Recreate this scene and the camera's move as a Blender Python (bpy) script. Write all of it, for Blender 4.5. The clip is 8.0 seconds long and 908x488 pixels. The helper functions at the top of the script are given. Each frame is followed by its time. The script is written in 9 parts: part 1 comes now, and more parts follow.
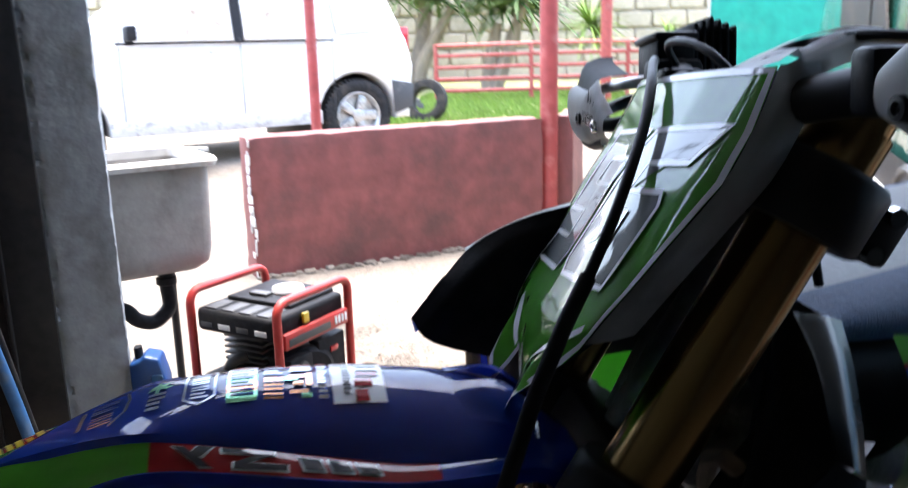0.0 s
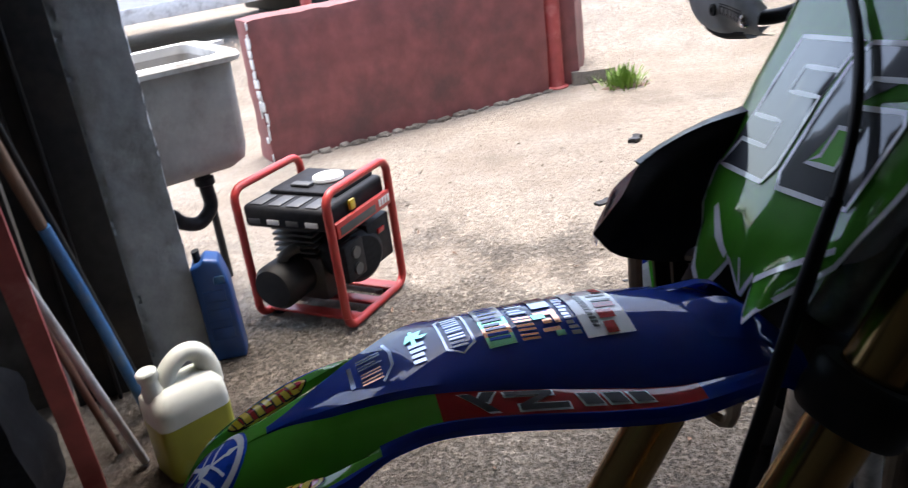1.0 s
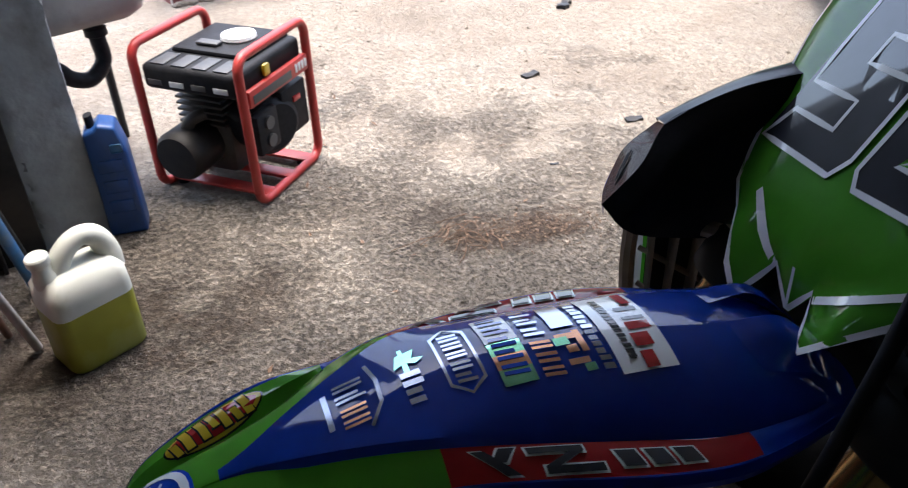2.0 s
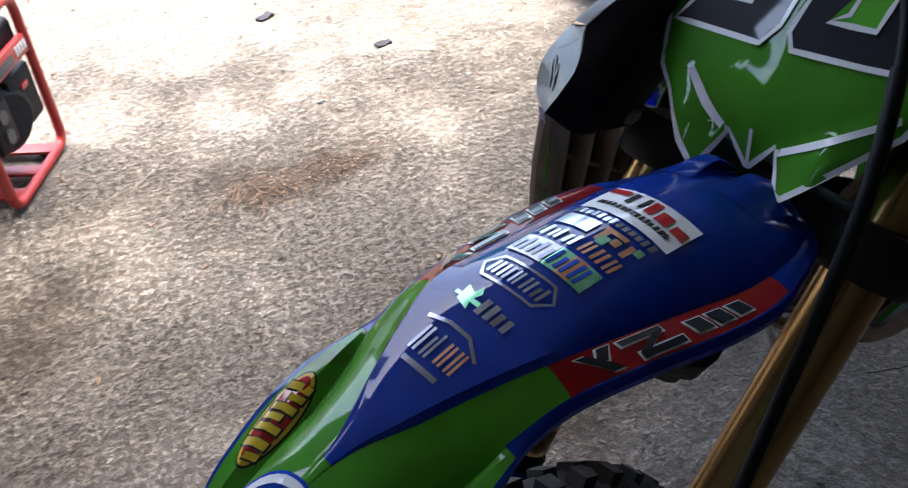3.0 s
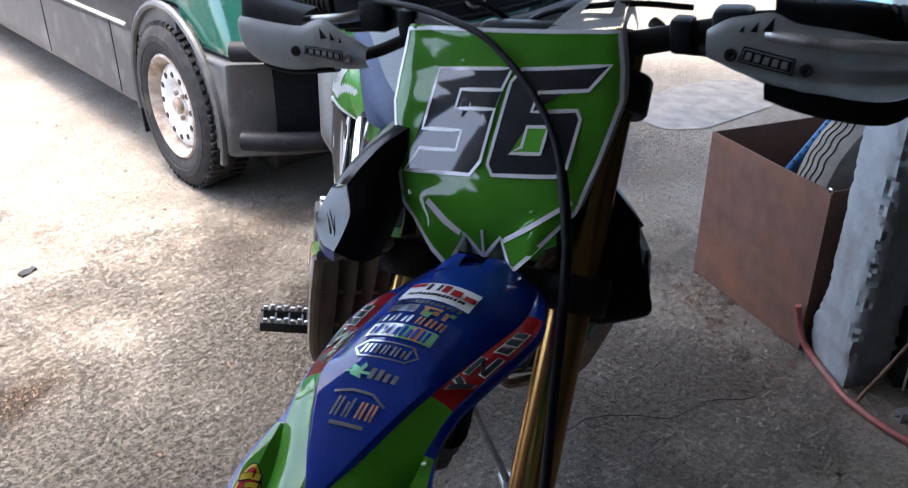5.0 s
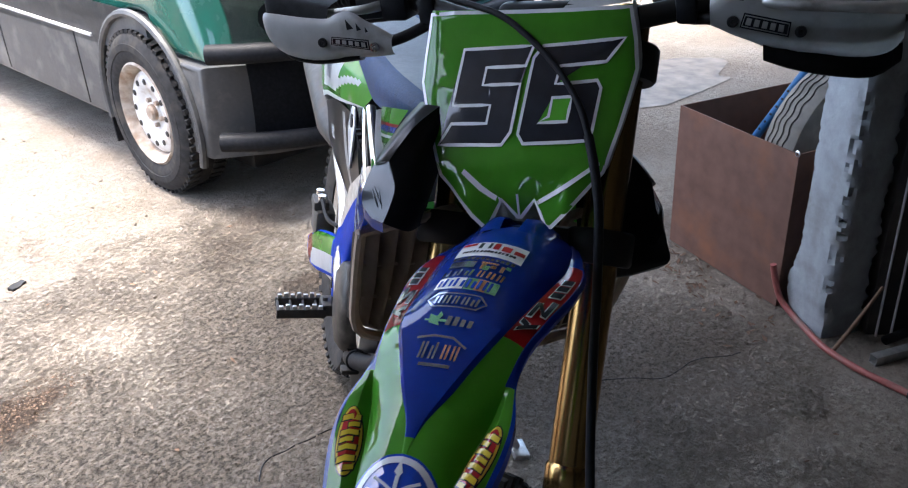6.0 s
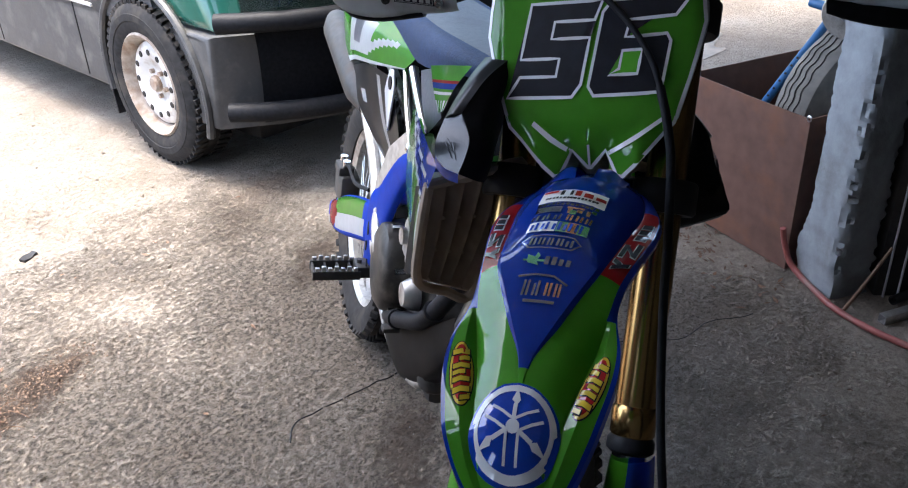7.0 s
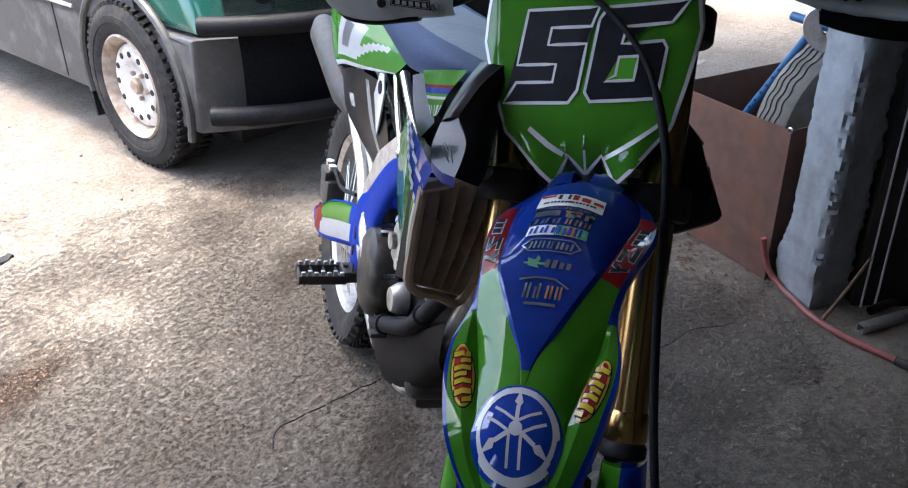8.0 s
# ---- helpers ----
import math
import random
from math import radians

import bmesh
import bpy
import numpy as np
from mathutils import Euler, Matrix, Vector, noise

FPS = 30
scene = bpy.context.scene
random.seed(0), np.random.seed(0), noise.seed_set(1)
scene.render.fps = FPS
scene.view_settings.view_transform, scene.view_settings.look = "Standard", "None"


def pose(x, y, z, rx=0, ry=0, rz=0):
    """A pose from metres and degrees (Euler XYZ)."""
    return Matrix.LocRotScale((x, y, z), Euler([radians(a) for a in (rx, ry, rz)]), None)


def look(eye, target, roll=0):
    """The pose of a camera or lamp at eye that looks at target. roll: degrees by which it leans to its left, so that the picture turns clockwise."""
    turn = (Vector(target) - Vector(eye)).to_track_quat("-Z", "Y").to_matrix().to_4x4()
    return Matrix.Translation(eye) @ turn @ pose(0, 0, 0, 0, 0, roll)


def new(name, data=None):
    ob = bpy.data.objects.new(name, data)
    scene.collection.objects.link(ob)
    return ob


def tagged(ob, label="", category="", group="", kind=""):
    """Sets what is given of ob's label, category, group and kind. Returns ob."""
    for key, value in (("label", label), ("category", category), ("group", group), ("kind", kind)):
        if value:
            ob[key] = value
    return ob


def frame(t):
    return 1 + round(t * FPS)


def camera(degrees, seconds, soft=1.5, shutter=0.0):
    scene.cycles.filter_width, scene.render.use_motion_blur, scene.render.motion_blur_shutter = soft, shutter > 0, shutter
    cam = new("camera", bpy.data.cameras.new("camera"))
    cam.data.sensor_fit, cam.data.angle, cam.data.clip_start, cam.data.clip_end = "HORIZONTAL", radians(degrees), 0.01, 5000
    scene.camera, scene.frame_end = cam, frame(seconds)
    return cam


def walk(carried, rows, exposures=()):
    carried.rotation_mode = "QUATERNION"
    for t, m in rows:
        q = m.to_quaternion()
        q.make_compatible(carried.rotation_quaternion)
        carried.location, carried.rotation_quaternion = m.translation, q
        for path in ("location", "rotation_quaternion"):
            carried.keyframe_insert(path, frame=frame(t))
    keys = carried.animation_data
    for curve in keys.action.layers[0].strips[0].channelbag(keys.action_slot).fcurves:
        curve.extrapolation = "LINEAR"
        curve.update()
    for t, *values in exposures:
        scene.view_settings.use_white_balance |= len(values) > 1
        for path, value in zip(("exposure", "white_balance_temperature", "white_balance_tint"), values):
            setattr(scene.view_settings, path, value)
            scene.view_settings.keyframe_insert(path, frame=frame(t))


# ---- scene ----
cam = camera(56.7, 8.0, soft=1.1, shutter=0.3)
PATH = [
    (0, (0.194, 0.099, 1.200), (-0.079, 2.027, 0.742), -1.50),
    (0.5, (0.074, 0.065, 1.234), (-0.030, 1.922, 0.498), -8.00),
    (0.7, (0.049, 0.066, 1.254), (-0.079, 1.909, 0.489), -7.82),
    (1, (0.027, 0.076, 1.279), (-0.229, 1.897, 0.491), -7.55),
    (1.2, (0.016, 0.099, 1.287), (-0.268, 1.887, 0.437), -5.89),
    (1.5, (0.002, 0.162, 1.300), (-0.186, 1.895, 0.318), -3.40),
    (1.7, (-0.010, 0.204, 1.311), (-0.147, 1.897, 0.257), -2.25),
    (2.8, (-0.201, 0.263, 1.311), (0.218, 1.777, 0.073), -3.4),
    (3, (-0.226, 0.27, 1.315), (0.319, 1.724, 0.054), -2.6),
    (3.5, (-0.236, 0.274, 1.322), (0.452, 1.686, 0.084), 0.8),
    (4, (-0.331, 0.306, 1.317), (0.765, 1.51, 0.156), -1.7),
    (4.5, (-0.423, 0.278, 1.343), (0.879, 1.346, 0.264), 0.2),
    (5, (-0.481, 0.186, 1.382), (0.893, 1.323, 0.477), -0.4),
    (5.2, (-0.505, 0.146, 1.394), (0.847, 1.319, 0.502), -1.9),
    (6.5, (-0.668, 0.255, 1.388), (0.793, 1.244, 0.444), -2.9),
    (7, (-0.708, 0.276, 1.381), (0.728, 1.277, 0.414), -2.5),
    (7.5, (-0.719, 0.283, 1.376), (0.726, 1.268, 0.405), -1.9),
    (8, (-0.723, 0.295, 1.376), (0.753, 1.253, 0.425), -1.0),
]
EXPOSURES = [(0.0, 3.35), (0.5, 2.95), (1.0, 2.65), (1.5, 2.65), (3.0, 3.3), (3.5, 3.45), (5.0, 3.3), (8.0, 3.3)]
walk(cam, [(t, look(eye, target, roll)) for t, eye, target, roll in PATH], EXPOSURES)

# ---- world and daylight ----
SUN_EL, SUN_AZ = 79.0, -8.0
world = bpy.data.worlds.new("sky")
scene.world = world
world.use_nodes = True
wn = world.node_tree
sky = wn.nodes.new("ShaderNodeTexSky")
sky.sky_type = "NISHITA"
sky.sun_disc = False
sky.sun_elevation, sky.sun_rotation = radians(SUN_EL), radians(SUN_AZ)
sky.air_density, sky.dust_density, sky.ozone_density = 1.0, 4.0, 0.6
wn.links.new(sky.outputs[0], wn.nodes["Background"].inputs[0])
wn.nodes["Background"].inputs[1].default_value = 0.15

sun_data = bpy.data.lights.new("sun", "SUN")
sun_data.energy, sun_data.angle, sun_data.color = 0.72, radians(24), (1.0, 0.98, 0.955)
sun = new("sun", sun_data)
az, el = radians(SUN_AZ), radians(SUN_EL)
sun.matrix_world = look((math.sin(az) * math.cos(el) * 30, math.cos(az) * math.cos(el) * 30, math.sin(el) * 30), (0, 0, 0))


# ---- materials ----
def paint(name, color, rough=0.5, metal=0.0, var=0.2, scale=30.0, bump=0.0, bscale=None, dirt=None, dirt_amount=0.0, dirt_scale=4.0,
          coat=0.0, film=0.0, spec=0.5, alpha=None, stretch=(1, 1, 1), per_object=0.0):
    """A surface with fine grain and broad stains on top of its base colour."""
    m = bpy.data.materials.new(name)
    m.use_nodes = True
    t = m.node_tree
    L = t.links.new
    b = t.nodes["Principled BSDF"]
    co = t.nodes.new("ShaderNodeTexCoord")
    mp = t.nodes.new("ShaderNodeMapping")
    mp.inputs["Scale"].default_value = stretch
    L(co.outputs["Object"], mp.inputs[0])
    fine = t.nodes.new("ShaderNodeTexNoise")
    fine.inputs["Scale"].default_value, fine.inputs["Detail"].default_value = scale, 6
    broad = t.nodes.new("ShaderNodeTexNoise")
    broad.inputs["Scale"].default_value, broad.inputs["Detail"].default_value, broad.inputs["Roughness"].default_value = dirt_scale, 5, 0.6
    for n in (fine, broad):
        L(mp.outputs[0], n.inputs["Vector"])
    ramp = t.nodes.new("ShaderNodeValToRGB")
    lo, hi = [min(1, c * (1 - var)) for c in color], [min(1, c * (1 + var)) for c in color]
    ramp.color_ramp.elements[0].position, ramp.color_ramp.elements[1].position = 0.3, 0.7
    ramp.color_ramp.elements[0].color, ramp.color_ramp.elements[1].color = (*lo, 1), (*hi, 1)
    L(fine.outputs["Fac"], ramp.inputs[0])
    out = ramp.outputs[0]
    if dirt:
        dr = t.nodes.new("ShaderNodeValToRGB")
        dr.color_ramp.elements[0].position, dr.color_ramp.elements[1].position = 0.62 - 0.3 * dirt_amount, 0.8 - 0.2 * dirt_amount
        L(broad.outputs["Fac"], dr.inputs[0])
        mx = t.nodes.new("ShaderNodeMix")
        mx.data_type = "RGBA"
        L(dr.outputs[0], mx.inputs["Factor"])
        L(out, mx.inputs["A"])
        mx.inputs["B"].default_value = (*dirt, 1)
        out = mx.outputs["Result"]
    if per_object:
        info = t.nodes.new("ShaderNodeObjectInfo")
        hs = t.nodes.new("ShaderNodeHueSaturation")
        mr = t.nodes.new("ShaderNodeMapRange")
        mr.inputs["To Min"].default_value, mr.inputs["To Max"].default_value = 1 - per_object, 1 + per_object
        L(info.outputs["Random"], mr.inputs[0])
        L(mr.outputs[0], hs.inputs["Value"])
        L(out, hs.inputs["Color"])
        out = hs.outputs[0]
    L(out, b.inputs["Base Color"])
    rr = t.nodes.new("ShaderNodeMapRange")
    rr.inputs["To Min"].default_value, rr.inputs["To Max"].default_value = max(0.03, rough * 0.75), min(1, rough * 1.3)
    L(broad.outputs["Fac"], rr.inputs[0])
    L(rr.outputs[0], b.inputs["Roughness"])
    b.inputs["Metallic"].default_value = metal
    b.inputs["Specular IOR Level"].default_value = spec
    b.inputs["Coat Weight"].default_value = coat
    b.inputs["Coat Roughness"].default_value = 0.03
    b.inputs["Coat IOR"].default_value = 1.7
    if film:
        b.inputs["Thin Film Thickness"].default_value, b.inputs["Thin Film IOR"].default_value = film, 1.5
    if alpha is not None:
        b.inputs["Alpha"].default_value = alpha
    if bump:
        bn = t.nodes.new("ShaderNodeTexNoise")
        bn.inputs["Scale"].default_value, bn.inputs["Detail"].default_value = bscale or scale, 8
        L(mp.outputs[0], bn.inputs["Vector"])
        bp = t.nodes.new("ShaderNodeBump")
        bp.inputs["Strength"].default_value, bp.inputs["Distance"].default_value = min(1, bump), 0.004
        L(bn.outputs["Fac"], bp.inputs["Height"])
        L(bp.outputs[0], b.inputs["Normal"])
    return m


def glass(name, color=(0.9, 0.95, 0.95), rough=0.02):
    m = bpy.data.materials.new(name)
    m.use_nodes = True
    b = m.node_tree.nodes["Principled BSDF"]
    b.inputs["Base Color"].default_value = (*color, 1)
    b.inputs["Transmission Weight"].default_value = 1.0
    b.inputs["Roughness"].default_value = rough
    b.inputs["IOR"].default_value = 1.3
    return m


def concrete():
    """Worn yard concrete: pale cement, ochre silt, dark oil, pits and exposed grit."""
    m = bpy.data.materials.new("yard_concrete")
    m.use_nodes = True
    t = m.node_tree
    L = t.links.new
    b = t.nodes["Principled BSDF"]
    co = t.nodes.new("ShaderNodeTexCoord")

    def noise_at(scale, detail=6, rough=0.6):
        n = t.nodes.new("ShaderNodeTexNoise")
        n.inputs["Scale"].default_value, n.inputs["Detail"].default_value, n.inputs["Roughness"].default_value = scale, detail, rough
        L(co.outputs["Object"], n.inputs["Vector"])
        return n.outputs["Fac"]

    def ramp(fac, p0, p1, c0=(0, 0, 0, 1), c1=(1, 1, 1, 1)):
        r = t.nodes.new("ShaderNodeValToRGB")
        r.color_ramp.elements[0].position, r.color_ramp.elements[1].position = p0, p1
        r.color_ramp.elements[0].color, r.color_ramp.elements[1].color = c0, c1
        L(fac, r.inputs[0])
        return r.outputs[0]

    def mix(fac, a, c):
        x = t.nodes.new("ShaderNodeMix")
        x.data_type = "RGBA"
        L(fac, x.inputs["Factor"])
        for s, v in (("A", a), ("B", c)):
            if isinstance(v, tuple):
                x.inputs[s].default_value = v
            else:
                L(v, x.inputs[s])
        return x.outputs["Result"]

    def math_node(op, a, c):
        x = t.nodes.new("ShaderNodeMath")
        x.operation = op
        for k, v in enumerate((a, c)):
            if isinstance(v, (int, float)):
                x.inputs[k].default_value = v
            else:
                L(v, x.inputs[k])
        return x.outputs[0]

    base = ramp(noise_at(30, 10, 0.8), 0.34, 0.68, (0.182, 0.152, 0.121, 1), (0.415, 0.366, 0.304, 1))
    pale = ramp(noise_at(0.9, 8, 0.65), 0.46, 0.62)
    c = mix(math_node("MULTIPLY", pale, 0.65), base, (0.305, 0.278, 0.240, 1))
    silt = ramp(noise_at(1.7, 9, 0.68), 0.41, 0.60)
    c = mix(math_node("MULTIPLY", silt, 0.75), c, (0.220, 0.182, 0.145, 1))
    oil = ramp(noise_at(1.15, 9, 0.70), 0.53, 0.70)
    c = mix(math_node("MULTIPLY", oil, 0.42), c, (0.062, 0.048, 0.038, 1))
    # spilled earth trodden into the slab: centre, half axes, turn, strength
    # the patch at (-1.00, 1.78) is dirt plus painted shade of the jug corner
    for (cx, cy, rx, ry, turn, amount) in ((0.15, 2.24, 0.27, 0.13, 14, 0.95), (-0.10, 2.30, 0.24, 0.12, -30, 0.6), (1.02, 2.05, 0.26, 0.10, 25, 0.7), (0.42, 1.22, 0.34, 0.10, 35, 0.7), (-0.62, 1.90, 0.30, 0.16, 60, 0.6), (-1.00, 1.78, 0.42, 0.30, 40, 0.75), (1.25, 2.55, 0.5, 0.2, 20, 0.55)):
        mp = t.nodes.new("ShaderNodeMapping")
        mp.vector_type = "TEXTURE"
        mp.inputs["Location"].default_value = (cx, cy, 0)
        mp.inputs["Rotation"].default_value = (0, 0, radians(turn))
        mp.inputs["Scale"].default_value = (rx, ry, 1)
        L(co.outputs["Object"], mp.inputs[0])
        ln = t.nodes.new("ShaderNodeVectorMath")
        ln.operation = "LENGTH"
        L(mp.outputs[0], ln.inputs[0])
        edge = math_node("ADD", ln.outputs["Value"], math_node("MULTIPLY", math_node("SUBTRACT", noise_at(9, 9, 0.75), 0.5), 2.6))
        c = mix(math_node("MULTIPLY", math_node("SUBTRACT", 1.0, ramp(edge, 0.35, 1.0)), amount), c, (0.082, 0.056, 0.038, 1))
    # worn areas where the cement skin is gone and the grit stands out
    zone = t.nodes.new("ShaderNodeMapping")
    zone.vector_type = "TEXTURE"
    zone.inputs["Location"].default_value = (0.42, 1.62, 0)
    zone.inputs["Rotation"].default_value = (0, 0, radians(-35))
    zone.inputs["Scale"].default_value = (1.40, 0.95, 1)
    L(co.outputs["Object"], zone.inputs[0])
    reach = t.nodes.new("ShaderNodeVectorMath")
    reach.operation = "LENGTH"
    L(zone.outputs[0], reach.inputs[0])
    worn = ramp(math_node("ADD", noise_at(1.6, 7, 0.7), math_node("MULTIPLY", math_node("SUBTRACT", 1.0, reach.outputs["Value"]), 0.16)), 0.44, 0.62)
    pits = ramp(noise_at(56, 7, 0.72), 0.38, 0.50)
    fine_pits = ramp(noise_at(105, 4, 0.6), 0.38, 0.48)
    hole = math_node("MULTIPLY", math_node("SUBTRACT", 1.0, pits), math_node("ADD", math_node("MULTIPLY", worn, 0.85), 0.15))
    speck = math_node("MULTIPLY", math_node("SUBTRACT", 1.0, fine_pits), math_node("ADD", math_node("MULTIPLY", worn, 0.8), 0.2))
    # the shadow inside pits and specks is put into the colour here
    c = mix(math_node("MULTIPLY", hole, 0.66), c, (0.070, 0.053, 0.040, 1))
    c = mix(math_node("MULTIPLY", speck, 0.55), c, (0.064, 0.051, 0.040, 1))
    fleck = t.nodes.new("ShaderNodeTexVoronoi")
    fleck.inputs["Scale"].default_value = 60
    L(co.outputs["Object"], fleck.inputs["Vector"])
    dots = math_node("MULTIPLY", math_node("LESS_THAN", fleck.outputs["Distance"], 0.12), ramp(noise_at(5, 3, 0.6), 0.5, 0.6))
    c = mix(math_node("MULTIPLY", dots, 0.6), c, (0.42, 0.41, 0.39, 1))
    L(c, b.inputs["Base Color"])
    b.inputs["Roughness"].default_value = 0.88
    b.inputs["Specular IOR Level"].default_value = 0.25
    height = math_node("ADD", math_node("MULTIPLY", hole, -1.2), math_node("MULTIPLY", speck, -0.55))
    height = math_node("ADD", height, math_node("MULTIPLY", noise_at(30, 6, 0.62), math_node("ADD", math_node("MULTIPLY", worn, 2.4), 0.35)))
    height = math_node("ADD", height, math_node("MULTIPLY", noise_at(70, 9, 0.8), math_node("ADD", math_node("MULTIPLY", worn, 0.5), 0.25)))
    bp = t.nodes.new("ShaderNodeBump")
    bp.inputs["Strength"].default_value, bp.inputs["Distance"].default_value = 1.0, 0.024
    L(height, bp.inputs["Height"])
    L(bp.outputs[0], b.inputs["Normal"])
    return m


CONCRETE = concrete()
EARTH = paint("yard_grass_soil", (0.15, 0.17, 0.05), 0.95, var=0.35, scale=14, bump=0.8, dirt=(0.30, 0.24, 0.15), dirt_amount=0.5, dirt_scale=1.2)
MAROON = paint("maroon_wall_paint", (0.195, 0.060, 0.055), 0.62, var=0.22, scale=9, bump=0.8, bscale=26, dirt=(0.105, 0.045, 0.040), dirt_amount=0.55, dirt_scale=3)
POST_RED = paint("faded_red_paint", (0.34, 0.06, 0.055), 0.5, var=0.2, scale=14, bump=0.2, dirt=(0.42, 0.16, 0.14), dirt_amount=0.3, dirt_scale=7)
PLASTER = paint("grey_blue_plaster", (0.30, 0.325, 0.345), 0.75, var=0.14, scale=18, bump=0.6, bscale=40, dirt=(0.19, 0.19, 0.185), dirt_amount=0.45, dirt_scale=7)
# dark wall colour that carries the gloom of the unlit interior
DARK_WALL = paint("shade_dark_garage_wall", (0.10, 0.096, 0.092), 0.9, var=0.3, scale=10, bump=0.4, dirt=(0.03, 0.028, 0.026), dirt_amount=0.5)
# light grey sheet for the unseen roof, bouncing daylight back onto the floor
ROOF = paint("corrugated_roof_sheet", (0.34, 0.335, 0.325), 0.7, var=0.2, scale=8, metal=0.2)
BLACK_STEEL = paint("black_steel", (0.016, 0.016, 0.017), 0.5, spec=0.25, var=0.3, scale=30, dirt=(0.05, 0.042, 0.035), dirt_amount=0.4)
RUST = paint("brown_primed_steel", (0.155, 0.082, 0.062), 0.6, var=0.18, scale=18, bump=0.12, dirt=(0.24, 0.105, 0.06), dirt_amount=0.4, dirt_scale=5, metal=0.1)
RUBBER = paint("tyre_rubber", (0.020, 0.020, 0.021), 0.8, spec=0.2, var=0.35, scale=40, bump=0.3, dirt=(0.06, 0.053, 0.045), dirt_amount=0.45, dirt_scale=9)
OLD_TYRE = paint("dusty_old_tyre", (0.21, 0.195, 0.17), 0.9, var=0.2, scale=25, bump=0.3, dirt=(0.10, 0.095, 0.085), dirt_amount=0.4)
GREEN = paint("green_gloss_plastic", (0.095, 0.40, 0.030), 0.45, var=0.05, scale=60, coat=1.0, spec=0.06, dirt=(0.12, 0.41, 0.048), dirt_amount=0.15)
BLUE = paint("blue_gloss_plastic", (0.003, 0.050, 0.40), 0.45, var=0.08, scale=60, coat=1.0, spec=0.06, dirt=(0.008, 0.04, 0.33), dirt_amount=0.15)
BLUE_MATT = paint("blue_moulded_plastic", (0.010, 0.075, 0.60), 0.5, var=0.08, scale=60, coat=0.12, spec=0.1, dirt=(0.03, 0.08, 0.45), dirt_amount=0.2)
SEAT_BLUE = paint("blue_seat_vinyl", (0.045, 0.09, 0.22), 0.6, var=0.15, scale=120, bump=0.35, bscale=300, dirt=(0.09, 0.11, 0.17), dirt_amount=0.4)
SEAT_GREY = paint("worn_grey_seat_vinyl", (0.19, 0.20, 0.23), 0.42, var=0.12, scale=90, bump=0.2, bscale=240, dirt=(0.13, 0.13, 0.14), dirt_amount=0.4)
RED_GRAPHIC = paint("red_graphic_film", (0.38, 0.013, 0.018), 0.45, var=0.08, scale=50, coat=0.8, spec=0.06)
BLACK_GRAPHIC = paint("black_graphic_film", (0.013, 0.015, 0.022), 0.45, var=0.2, scale=50, coat=0.7, spec=0.1)
WHITE_GRAPHIC = paint("white_graphic_film", (0.75, 0.77, 0.78), 0.45, var=0.05, scale=50, coat=0.7, spec=0.2, dirt=(0.5, 0.5, 0.48), dirt_amount=0.2)
YELLOW_GRAPHIC = paint("yellow_graphic_film", (0.62, 0.43, 0.02), 0.3, var=0.06, scale=50, coat=0.3)
HOLO = paint("holographic_foil", (0.30, 0.34, 0.42), 0.16, metal=0.85, var=0.12, scale=40, film=520.0)
HOLO_WARM = paint("holographic_foil_warm", (0.75, 0.42, 0.28), 0.2, metal=0.8, var=0.35, scale=26, film=620.0)
HOLO_GREEN = paint("holographic_foil_green", (0.25, 0.65, 0.42), 0.2, metal=0.8, var=0.35, scale=26, film=420.0)
BLACK_PLASTIC = paint("black_moulded_plastic", (0.016, 0.017, 0.020), 0.5, spec=0.12, var=0.25, scale=80, bump=0.08, bscale=200, dirt=(0.035, 0.032, 0.03), dirt_amount=0.25)
SHROUD_BLACK = paint("satin_black_shroud", (0.010, 0.011, 0.014), 0.28, var=0.2, scale=40, spec=0.4, coat=0.25, dirt=(0.022, 0.022, 0.024), dirt_amount=0.3)
FACET = paint("glossy_shroud_facet", (0.020, 0.022, 0.027), 0.24, var=0.2, scale=60, spec=0.6, coat=0.5, dirt=(0.03, 0.03, 0.032), dirt_amount=0.3)
GUARD_GREY = paint("grey_white_handguard_plastic", (0.50, 0.505, 0.50), 0.45, var=0.08, scale=40, bump=0.08, dirt=(0.27, 0.26, 0.25), dirt_amount=0.35, dirt_scale=14)
GOLD = paint("gold_anodised_fork", (0.42, 0.26, 0.10), 0.22, metal=0.95, var=0.1, scale=18, dirt=(0.36, 0.24, 0.11), dirt_amount=0.25, stretch=(1, 1, 0.2))
CHROME = paint("polished_steel", (0.62, 0.62, 0.62), 0.16, metal=1.0, var=0.08, scale=40)
ALLOY = paint("cast_alloy", (0.58, 0.58, 0.57), 0.42, metal=0.9, var=0.15, scale=60, bump=0.1, dirt=(0.16, 0.14, 0.12), dirt_amount=0.4, dirt_scale=16)
DARK_ALLOY = paint("dark_engine_casting", (0.062, 0.060, 0.058), 0.55, metal=0.3, spec=0.3, var=0.2, scale=50, bump=0.15, dirt=(0.085, 0.072, 0.06), dirt_amount=0.4, dirt_scale=18)
COVER_BRONZE = paint("worn_black_cover", (0.045, 0.042, 0.038), 0.45, metal=0.4, var=0.3, scale=40, bump=0.1, dirt=(0.12, 0.11, 0.095), dirt_amount=0.35, dirt_scale=22)
